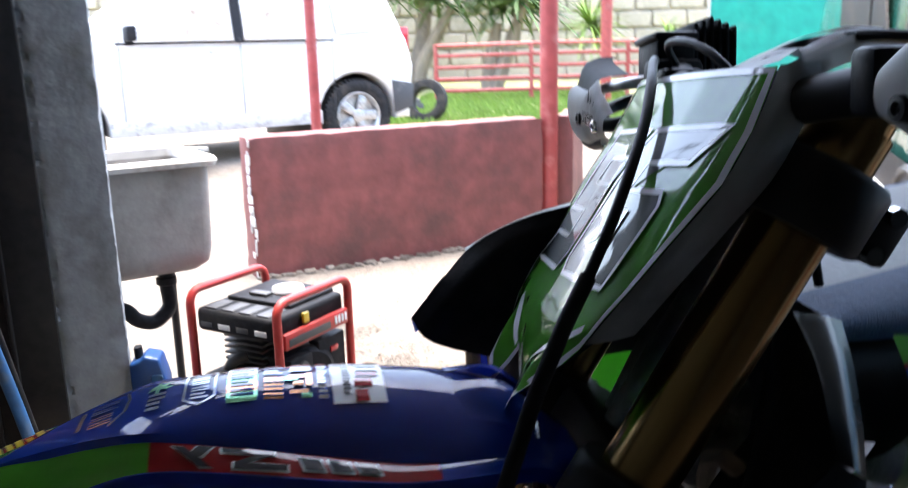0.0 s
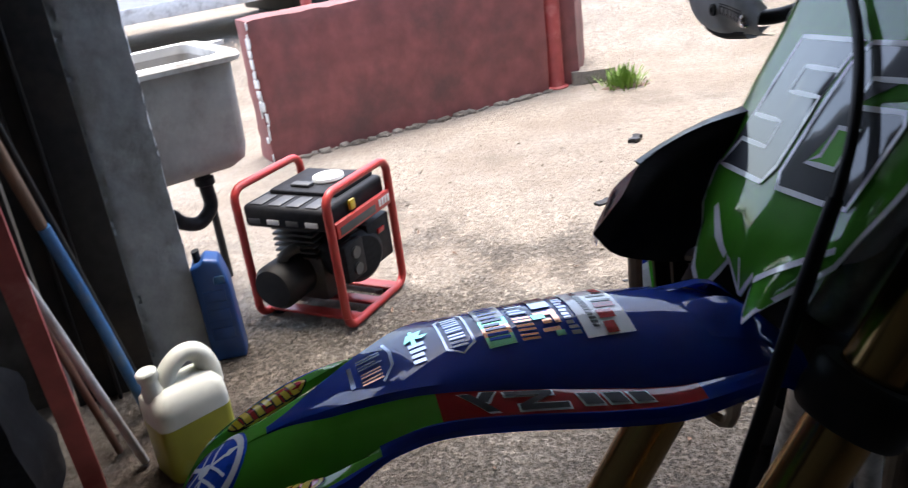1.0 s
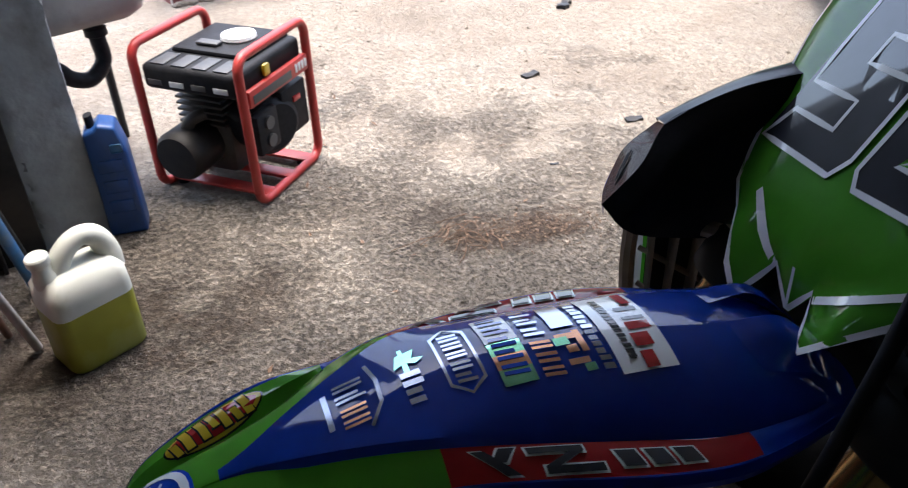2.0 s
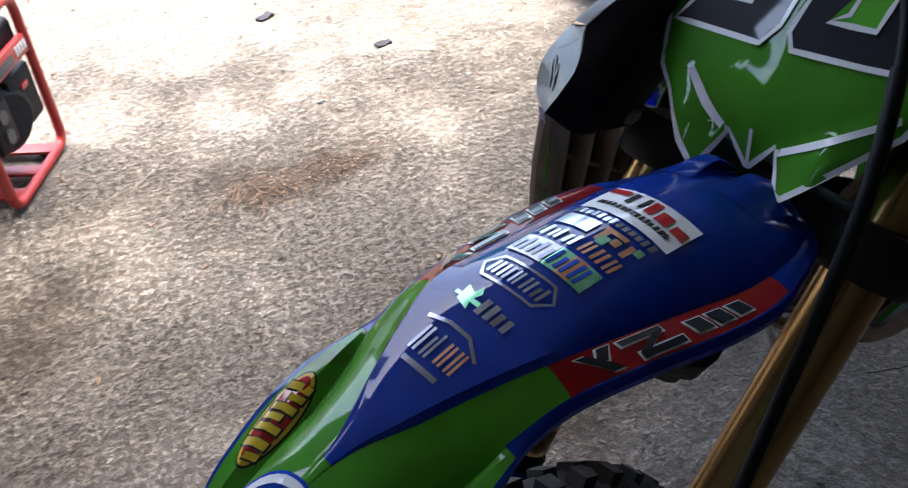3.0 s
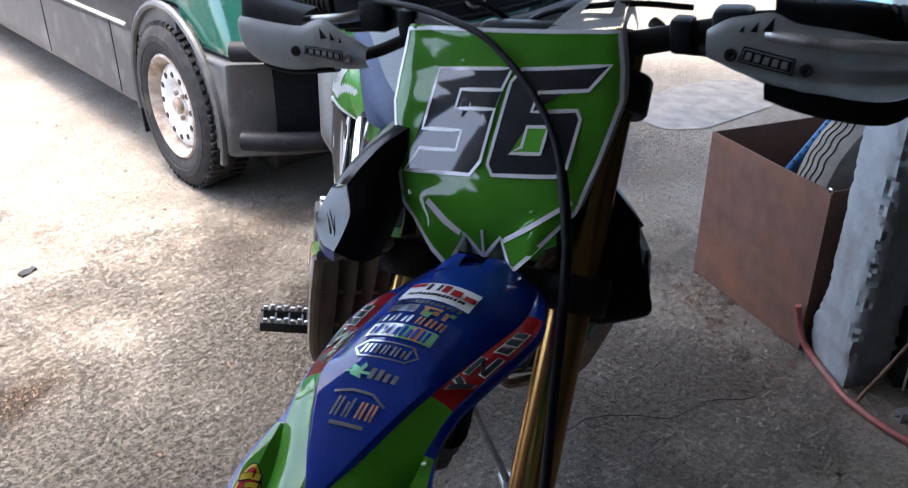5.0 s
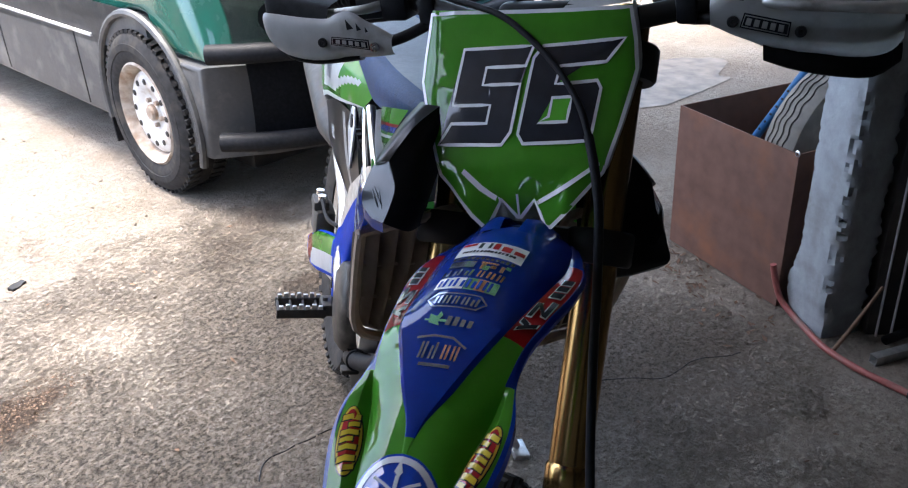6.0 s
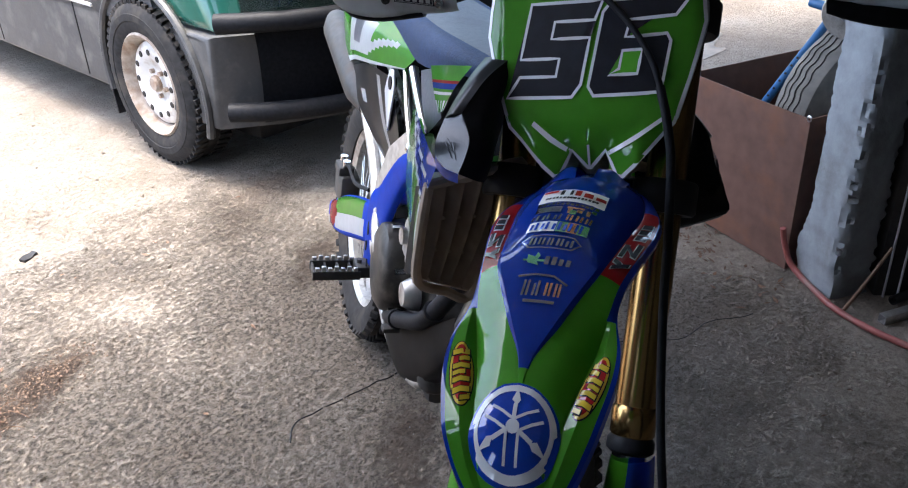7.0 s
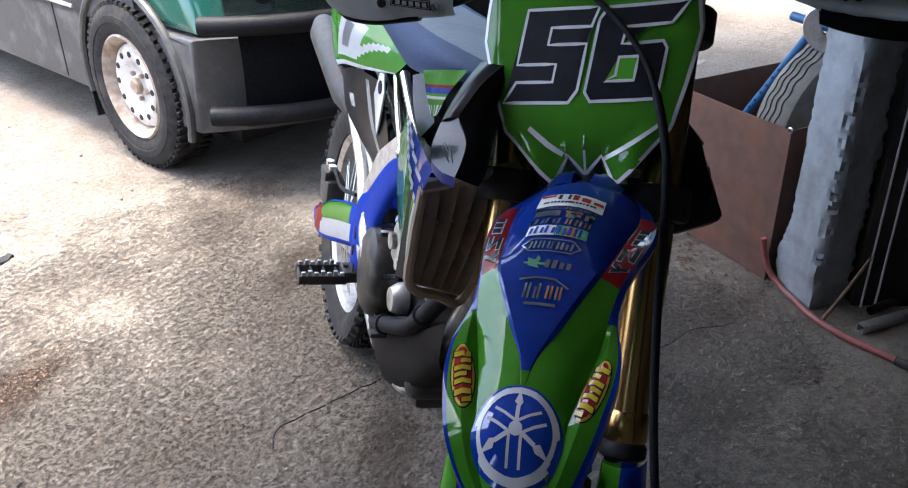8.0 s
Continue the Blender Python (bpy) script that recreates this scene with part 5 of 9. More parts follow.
def build_bars():
    bm = bmesh.new()
    tube(bm, [(0.93, -0.415, 1.192), (0.955, -0.25, 1.196), (0.970, -0.19, 1.188), (1.005, -0.085, 1.166), (1.003, 0, 1.164), (1.005, 0.085, 1.166), (0.970, 0.19, 1.180), (0.955, 0.25, 1.188), (0.93, 0.415, 1.182)], 0.0135, 14, 5)
    bar = bar_part("handlebar", bm, BLACK_STEEL, "black tapered handlebar")
    bm = bmesh.new()
    for s in (-1, 1):
        block(bm, (0.990, s * 0.045 - 0.014, 1.125), (1.028, s * 0.045 + 0.014, 1.182), 0.006)
    bar_part("bar_mount", bm, BLACK_STEEL, parent=bar, loose=True)
    bm = bmesh.new()
    block(bm, (0.985, -0.060, 1.160), (1.020, 0.060, 1.190), 0.010, seg=3)
    bar_part("bar_pad", bm, BLACK_PLASTIC, "black foam bar pad", bar)
    for s in (-1, 1):
        bm = bmesh.new()
        a, b = Vector((0.950, s * 0.285, 1.194)), Vector((0.93, s * 0.415, 1.188))
        n = 16
        P = [a.lerp(b, k / (n * 2)) for k in range(n * 2 + 1)]
        tube(bm, P, [0.0175 if k % 2 else 0.0155 for k in range(n * 2 + 1)], 14, soft=False)
        lathe(bm, [(0.0155, 0), (0.025, 0.001), (0.025, 0.004), (0.0155, 0.006)], Matrix.Translation(a) @ (b - a).to_track_quat("Z", "Y").to_matrix().to_4x4(), 20)
        bar_part("grip", bm, RUBBER, "ribbed black rubber grip", bar)
        bm = bmesh.new()
        tube(bm, [(0.985, s * 0.235, 1.186), (1.005, s * 0.26, 1.184), (1.010, s * 0.33, 1.180), (0.995, s * 0.41, 1.176)], [0.007, 0.006, 0.0055, 0.008], 10, 5)
        bar_part("lever", bm, ALLOY, "bare alloy control lever", bar)
        bm = bmesh.new()
        block(bm, (0.945, s * 0.215 - 0.02, 1.166), (0.995, s * 0.215 + 0.02, 1.206), 0.007)
        block(bm, (0.962, s * 0.165 - 0.012, 1.160), (1.000, s * 0.165 + 0.012, 1.196), 0.005)
        bar_part("control_clamp", bm, BLACK_PLASTIC, "black lever perch", bar)
    for s in (-1, 1):
        hand_guard(s)
    # square brake reservoir and ribbed throttle housing above the bar
    bm = bmesh.new()
    block(bm, (0.975, -0.250, 1.190), (1.014, -0.195, 1.246), 0.004)
    block(bm, (0.960, -0.260, 1.180), (0.985, -0.210, 1.210), 0.006)
    res = fp("brake_reservoir", bm, BLACK_PLASTIC, "black square brake reservoir", bar)
    bm = bmesh.new()
    block(bm, (0.972, -0.253, 1.245), (1.017, -0.192, 1.253), 0.003)
    fp("reservoir_lid", bm, BLACK_STEEL, parent=res)
    bm = bmesh.new()
    block(bm, (0.928, -0.266, 1.186), (0.972, -0.214, 1.260), 0.004)
    boot = fp("throttle_boot", bm, BLACK_PLASTIC, "ribbed black throttle housing", bar)
    for k in range(6):
        bm = bmesh.new()
        block(bm, (0.926 + 0.008 * k, -0.272, 1.184), (0.931 + 0.008 * k, -0.208, 1.270 - 0.003 * abs(k - 3)), 0.003)
        fp("boot_rib", bm, BLACK_PLASTIC, parent=boot)
    # brake hose over the plate and down the left leg, clutch and throttle cables
    bm = bmesh.new()
    tube(bm, [(1.005, -0.215, 1.222), (1.030, -0.160, 1.222), (1.053, -0.105, 1.215), (1.070, -0.064, 1.205), (1.088, -0.020, 1.190), (1.108, 0.020, 1.161), (1.131, 0.054, 1.128), (1.152, 0.077, 1.095), (1.172, 0.090, 1.062)], 0.0040, 10, 6)
    hose = fp("brake_hose", bm, BLACK_PLASTIC, "black brake hose looping over the number plate")
    bm = bmesh.new()
    tube(bm, [(1.171, 0.089, 1.064), (1.188, 0.096, 1.036), (1.201, 0.100, 1.010), (1.213, 0.102, 0.982), (1.240, 0.098, 0.90), (1.268, 0.092, 0.82), (1.335, 0.090, 0.68), (1.42, 0.100, 0.50), (1.46, 0.104, 0.40)], 0.0056, 10, 6)
    fp("hose_sleeve", bm, BLACK_PLASTIC, parent=hose)
    bm = bmesh.new()
    tube(bm, [(0.985, 0.19, 1.192), (1.02, 0.12, 1.205), (1.03, 0.02, 1.195), (1.00, -0.03, 1.13), (0.98, -0.03, 1.04)], 0.0035, 8, 6)
    tube(bm, [(0.985, -0.19, 1.202), (1.03, -0.13, 1.232), (1.035, -0.03, 1.212), (1.00, 0.03, 1.13), (0.98, 0.03, 1.04)], 0.0035, 8, 6)
    fp("control_cable", bm, BLACK_PLASTIC, "black control cables")


build_bars()


# ---- bike: frame, engine, bodywork ----
def build_frame():
    bm = bmesh.new()
    for s in (-1, 1):
        rows = []
        for x, y, z, h, w in ((1.00, 0.045, 0.905, 0.045, 0.016), (0.86, 0.085, 0.875, 0.042, 0.018), (0.72, 0.108, 0.815, 0.040, 0.018), (0.60, 0.116, 0.735, 0.036, 0.018), (0.50, 0.112, 0.620, 0.034, 0.018), (0.45, 0.105, 0.500, 0.034, 0.018), (0.45, 0.095, 0.400, 0.030, 0.016)):
            d = Vector((0.75, 0, -0.66)) if z > 0.55 else Vector((1, 0, -0.2))
            c = Vector((x, s * y, z))
            rows.append([c + h * d + Vector((0, s * w, 0)), c - h * d + Vector((0, s * w, 0)), c - h * d - Vector((0, s * w, 0)), c + h * d - Vector((0, s * w, 0))])
        rings(bm, rows)
        tube(bm, [(1.02, s * 0.03, 0.86), (0.95, s * 0.04, 0.70), (0.88, s * 0.06, 0.50), (0.80, s * 0.08, 0.37), (0.62, s * 0.09, 0.345), (0.46, s * 0.09, 0.38)], 0.014, 10)
        tube(bm, [(0.62, s * 0.09, 0.77), (0.35, s * 0.085, 0.84), (0.0, s * 0.07, 0.86), (-0.12, s * 0.05, 0.86)], 0.010, 10)
        tube(bm, [(0.50, s * 0.095, 0.60), (0.25, s * 0.09, 0.72), (0.02, s * 0.075, 0.83)], 0.010, 10)
    rod(bm, (leg_x(0.93) - 0.06, 0, 0.90), (leg_x(1.13) - 0.06, 0, 1.10), 0.03, seg=18)
    frame_ = bp("frame", bm, ALLOY, "cast alloy twin-spar frame")
    for s in (-1, 1):
        bm = bmesh.new()
        spine = ((0.765, 0.136, 0.808, 0.020), (0.735, 0.135, 0.790, 0.026), (0.675, 0.136, 0.748, 0.034), (0.612, 0.138, 0.680, 0.043), (0.568, 0.138, 0.628, 0.052), (0.505, 0.136, 0.575, 0.062), (0.482, 0.132, 0.505, 0.056), (0.460, 0.128, 0.440, 0.046))
        rows = []
        for x, y, z, h in spine:
            d = Vector((0.78, 0, -0.62)) if z > 0.56 else Vector((0.98, 0, -0.2))
            c = Vector((x, s * y, z))
            rows.append([c + d * h - Vector((0, s * 0.012, 0)), c + d * h * 0.8, c + Vector((0, s * 0.004, 0)), c - d * h * 0.8, c - d * h - Vector((0, s * 0.012, 0))])
        sheet(bm, rows, 0.003, 3)
        guard = bp("frame_guard", bm, BLUE_MATT, "blue plastic frame guard")
        for x, z, w in ((0.500, 0.590, 0.0075), (0.490, 0.545, 0.010), (0.482, 0.500, 0.0075), (0.505, 0.470, 0.006)):
            bm = bmesh.new()
            slab(bm, [(x + w * math.cos(a) * 0.7, z + w * math.sin(a) * 1.6) for a in np.linspace(0, 2 * math.pi, 9)[:-1]], 0.002, Matrix(((1, 0, 0, 0), (0, 0, s, s * 0.1375), (0, 1, 0, 0), (0, 0, 0, 1))))
            bp("guard_hole", bm, BLACK_PLASTIC, parent=guard)
        # raised alloy spar plate above the guard
        bm = bmesh.new()
        sheet(bm, [[(0.720, s * 0.130, 0.832), (0.738, s * 0.133, 0.808), (0.760, s * 0.131, 0.785)], [(0.795, s * 0.134, 0.862), (0.806, s * 0.138, 0.838), (0.825, s * 0.136, 0.815)], [(0.862, s * 0.136, 0.886), (0.866, s * 0.140, 0.866), (0.872, s * 0.138, 0.848)]], 0.004, 3)
        bp("spar_plate", bm, ALLOY, "bare alloy frame spar", frame_)


def build_engine():
    bm = bmesh.new()
    block(bm, (0.52, -0.095, 0.37), (0.86, 0.095, 0.56), 0.03, seg=3)
    block(bm, (0.60, -0.075, 0.34), (0.84, 0.075, 0.42), 0.02)
    eng = bp("engine", bm, DARK_ALLOY, "dark cast single-cylinder engine")
    bm = bmesh.new()
    tilt = Matrix.Translation((0.74, 0, 0.54)) @ Matrix.Rotation(radians(-8), 4, "Y")
    block(bm, (-0.075, -0.07, 0), (0.075, 0.07, 0.13), 0.012, tilt)
    block(bm, (-0.085, -0.08, 0.13), (0.085, 0.08, 0.21), 0.018, tilt)
    bp("cylinder", bm, ALLOY, "grey alloy cylinder and head", eng)
    for k in range(4):
        bm = bmesh.new()
        block(bm, (-0.084, -0.078, 0.02 + 0.028 * k), (0.084, 0.078, 0.028 + 0.028 * k), 0.002, tilt)
        bp("cooling_fin", bm, ALLOY, parent=eng)
    lie = Matrix.Rotation(radians(90), 4, "X")
    bm = bmesh.new()
    lathe(bm, [(0.001, 0.054), (0.030, 0.054), (0.066, 0.050), (0.080, 0.040), (0.086, 0.020), (0.088, 0.0)], Matrix.Translation((0.640, -0.100, 0.535)) @ lie @ Matrix.Diagonal((0.86, 1.12, 1, 1)), 40)
    bp("clutch_cover", bm, COVER_BRONZE, "worn grey oval clutch cover", eng)
    for k in range(6):
        a = k * math.pi / 3 + 0.3
        bm = bmesh.new()
        rod(bm, (0.640 + 0.078 * math.cos(a), -0.11, 0.535 + 0.098 * math.sin(a)), (0.640 + 0.078 * math.cos(a), -0.132, 0.535 + 0.098 * math.sin(a)), 0.006, seg=8)
        bp("cover_bolt", bm, CHROME, parent=eng)
    bm = bmesh.new()
    lathe(bm, [(0.001, 0.03), (0.045, 0.03), (0.06, 0.015), (0.062, 0)], Matrix.Translation((0.66, 0.125, 0.47)) @ Matrix.Rotation(radians(-90), 4, "X"), 30)
    bp("ignition_cover", bm, DARK_ALLOY, parent=eng)
    bm = bmesh.new()
    lathe(bm, [(0.001, 0.03), (0.022, 0.03), (0.030, 0.015), (0.032, 0)], Matrix.Translation((0.765, -0.098, 0.545)) @ lie, 24)
    block(bm, (0.705, -0.125, 0.60), (0.800, -0.09, 0.685), 0.016)
    rod(bm, (0.735, -0.124, 0.650), (0.735, -0.134, 0.650), 0.016, seg=16)
    rod(bm, (0.780, -0.124, 0.625), (0.780, -0.132, 0.625), 0.010, seg=12)
    bp("water_pump", bm, ALLOY, "bright alloy pump housing", eng)
    bm = bmesh.new()
    tube(bm, [(0.93, -0.06, 0.69), (0.885, -0.085, 0.60), (0.84, -0.105, 0.535), (0.775, -0.118, 0.495), (0.70, -0.122, 0.455), (0.655, -0.115, 0.432)], 0.0165, 14)
    for c, a in (((0.865, -0.095, 0.568), 35), ((0.735, -0.121, 0.473), 62)):
        lathe(bm, [(0.0170, -0.006), (0.0200, -0.005), (0.0200, 0.005), (0.0170, 0.006)], Matrix.Translation(c) @ Matrix.Rotation(radians(a), 4, "Y"), 18)
    bp("coolant_pipe", bm, BLACK_PLASTIC, "black coolant hose", eng)
    bm = bmesh.new()
    tube(bm, [(0.69, -0.04, 0.66), (0.60, -0.10, 0.67), (0.55, -0.128, 0.60), (0.62, -0.135, 0.55), (0.52, -0.12, 0.52), (0.36, -0.10, 0.62), (0.22, -0.105, 0.72)], 0.019, 14)
    exhaust = bp("exhaust_pipe", bm, ALLOY, "stained steel exhaust pipe")
    bm = bmesh.new()
    tube(bm, [(0.22, -0.105, 0.72), (0.15, -0.108, 0.745), (-0.20, -0.112, 0.80), (-0.26, -0.112, 0.81)], [0.022, 0.045, 0.045, 0.03], 18, soft=False)
    bp("silencer", bm, DARK_ALLOY, parent=exhaust)
    bm = bmesh.new()
    tube(bm, [(0.63, -0.135, 0.56), (0.61, -0.142, 0.58), (0.57, -0.140, 0.60), (0.54, -0.136, 0.61)], 0.008, 10)
    bp("kick_starter", bm, ALLOY, "folded alloy kick starter")
    # skid plate
    bm = bmesh.new()
    sheet(bm, [[(x, -w, z1), (x, -w * 0.9, z0 + 0.006), (x, 0, z0), (x, w * 0.9, z0 + 0.006), (x, w, z1)] for x, w, z0, z1 in
               ((0.50, 0.095, 0.345, 0.405), (0.59, 0.106, 0.330, 0.420), (0.69, 0.108, 0.318, 0.440), (0.78, 0.104, 0.352, 0.475), (0.86, 0.096, 0.415, 0.535), (0.935, 0.080, 0.500, 0.600))], 0.004, 4)
    skid = bp("skid_plate", bm, BLACK_STEEL, "scuffed black plastic skid plate")
    bm = bmesh.new()
    for y in (-0.05, 0.05):
        rod(bm, (0.842, y, 0.392), (0.832, y, 0.402), 0.006, seg=10)
    bp("skid_bolt", bm, CHROME, parent=skid, loose=True)
    for s in (-1, 1):
        lift = 0.022
        span = lambda a, b: (min(s * a, s * b), max(s * a, s * b))
        bm = bmesh.new()
        y0, y1 = span(0.118, 0.160)
        block(bm, (0.462, y0, 0.412 + lift), (0.512, y1, 0.440 + lift), 0.006)
        rod(bm, (0.487, s * 0.150, 0.404 + lift), (0.487, s * 0.150, 0.448 + lift), 0.006, seg=10)
        peg = bp("foot_peg", bm, DARK_ALLOY, "toothed steel foot peg")
        for x in (0.462, 0.512):
            bm = bmesh.new()
            y0, y1 = span(0.150, 0.252)
            block(bm, (x - 0.004, y0, 0.412 + lift), (x + 0.004, y1, 0.432 + lift), 0.0015)
            rail = bp("peg_rail", bm, DARK_ALLOY, "worn dark peg rail", peg)
            for k in range(7):
                bm = bmesh.new()
                y = 0.157 + 0.0135 * k
                y0, y1 = span(y, y + 0.009)
                block(bm, (x - 0.0035, y0, 0.4322 + lift), (x + 0.0035, y1, (0.4435 if k % 2 else 0.4400) + lift), 0.001)
                bp("peg_tooth", bm, ALLOY, parent=rail)
        for k in range(4):
            bm = bmesh.new()
            y0, y1 = span(0.166 + 0.0265 * k, 0.171 + 0.0265 * k)
            block(bm, (0.4662, y0, 0.414 + lift), (0.5078, y1, 0.430 + lift), 0.001)
            bp("peg_bar", bm, DARK_ALLOY, parent=peg)
    bm = bmesh.new()
    tube(bm, [(0.49, -0.112, 0.415), (0.58, -0.116, 0.430), (0.66, -0.118, 0.440), (0.72, -0.124, 0.445)], 0.006, 8)
    block(bm, (0.712, -0.146, 0.439), (0.734, -0.112, 0.450), 0.003)
    bp("brake_pedal", bm, DARK_ALLOY, "steel rear brake pedal")
    bm = bmesh.new()
    tube(bm, [(0.50, 0.135, 0.40), (0.515, 0.20, 0.30), (0.53, 0.335, 0.078)], 0.009, 10)
    block(bm, (0.50, 0.32, 0.064), (0.565, 0.36, 0.078), 0.004, None)
    bp("side_stand", bm, ALLOY, "thin alloy side stand on the floor")


def build_rear():
    bm = bmesh.new()
    for s in (-1, 1):
        rows = []
        for x, z, h, w, y in ((0.44, 0.475, 0.035, 0.018, 0.085), (0.30, 0.445, 0.035, 0.018, 0.095), (0.12, 0.390, 0.032, 0.015, 0.105), (-0.02, 0.345, 0.03, 0.013, 0.108), (-0.06, 0.338, 0.024, 0.012, 0.108)):
            rows.append([(x, s * y - w, z - h), (x, s * y + w, z - h), (x, s * y + w, z + h), (x, s * y - w, z + h)])
        rings(bm, rows)
    block(bm, (0.36, -0.09, 0.43), (0.44, 0.09, 0.50), 0.01)
    swing = bp("swingarm", bm, ALLOY, "alloy swingarm")
    for s in (-1, 1):
        bm = bmesh.new()
        rows = []
        for x, z, h, y in ((0.425, 0.525, 0.050, 0.124), (0.30, 0.478, 0.055, 0.132), (0.17, 0.424, 0.055, 0.137), (0.05, 0.374, 0.044, 0.136), (-0.03, 0.350, 0.026, 0.130)):
            rows.append([(x, s * (y - 0.012), z + h), (x, s * y, z + h * 0.8), (x, s * (y + 0.002), z), (x, s * y, z - h * 0.8), (x, s * (y - 0.012), z - h)])
        sheet(bm, rows, 0.003, 8, pick=lambda i, j: 2 if ((i - 0.45) / 0.32) ** 2 + ((j - 0.74) / 0.15) ** 2 < 1 else 1 if 0.10 < i < 0.45 and 0.08 < j < 0.62 else 3 if 0.45 <= i < 0.70 and 0.05 < j < 0.60 else 0)
        bp("swingarm_cover", bm, [BLUE_MATT, GREEN, RED_GRAPHIC, WHITE_GRAPHIC], "blue swingarm cover with red, green and white print", swing)
    bm = bmesh.new()
    block(bm, (0.03, -0.135, 0.425), (0.125, -0.085, 0.505), 0.010)
    block(bm, (0.045, -0.140, 0.500), (0.110, -0.100, 0.525), 0.006)
    caliper = bp("rear_caliper", bm, DARK_ALLOY, "rear brake caliper")
    for x, z in ((0.060, 0.528), (0.098, 0.528)):
        bm = bmesh.new()
        rod(bm, (x, -0.12, z - 0.005), (x, -0.12, z + 0.012), 0.010, seg=12)
        bp("bleed_screw", bm, CHROME, parent=caliper)
    bm = bmesh.new()
    tube(bm, [(0.10, -0.125, 0.52), (0.17, -0.128, 0.555), (0.25, -0.125, 0.545), (0.36, -0.115, 0.575)], 0.005, 8, 5)
    bp("rear_brake_line", bm, BLACK_PLASTIC, parent=caliper)
    bm = bmesh.new()
    rod(bm, (0.40, 0, 0.46), (0.50, 0, 0.78), 0.022)
    for k in range(9):
        c = Vector((0.40, 0, 0.46)).lerp(Vector((0.50, 0, 0.78)), 0.25 + 0.075 * k)
        lathe(bm, [(0.030, -0.005), (0.036, 0), (0.030, 0.005)], Matrix.Translation(c) @ Matrix.Rotation(radians(17), 4, "Y"), 20)
    bp("rear_shock", bm, BLUE, "blue rear shock spring")
    bm = bmesh.new()
    lathe(bm, [(0.075, -0.003), (0.095, -0.003), (0.095, 0.003), (0.075, 0.003)], Matrix.Translation((0, 0.075, 0.335)) @ Matrix.Rotation(radians(90), 4, "X"), 40, closed=True)
    tube(bm, [(0.0, 0.075, 0.432), (0.25, 0.075, 0.455), (0.48, 0.075, 0.465), (0.515, 0.075, 0.44), (0.48, 0.075, 0.405), (0.25, 0.075, 0.33), (0.0, 0.075, 0.238)], 0.0055, 6, 8)
    bp("drive_chain", bm, DARK_ALLOY, "oily drive chain")


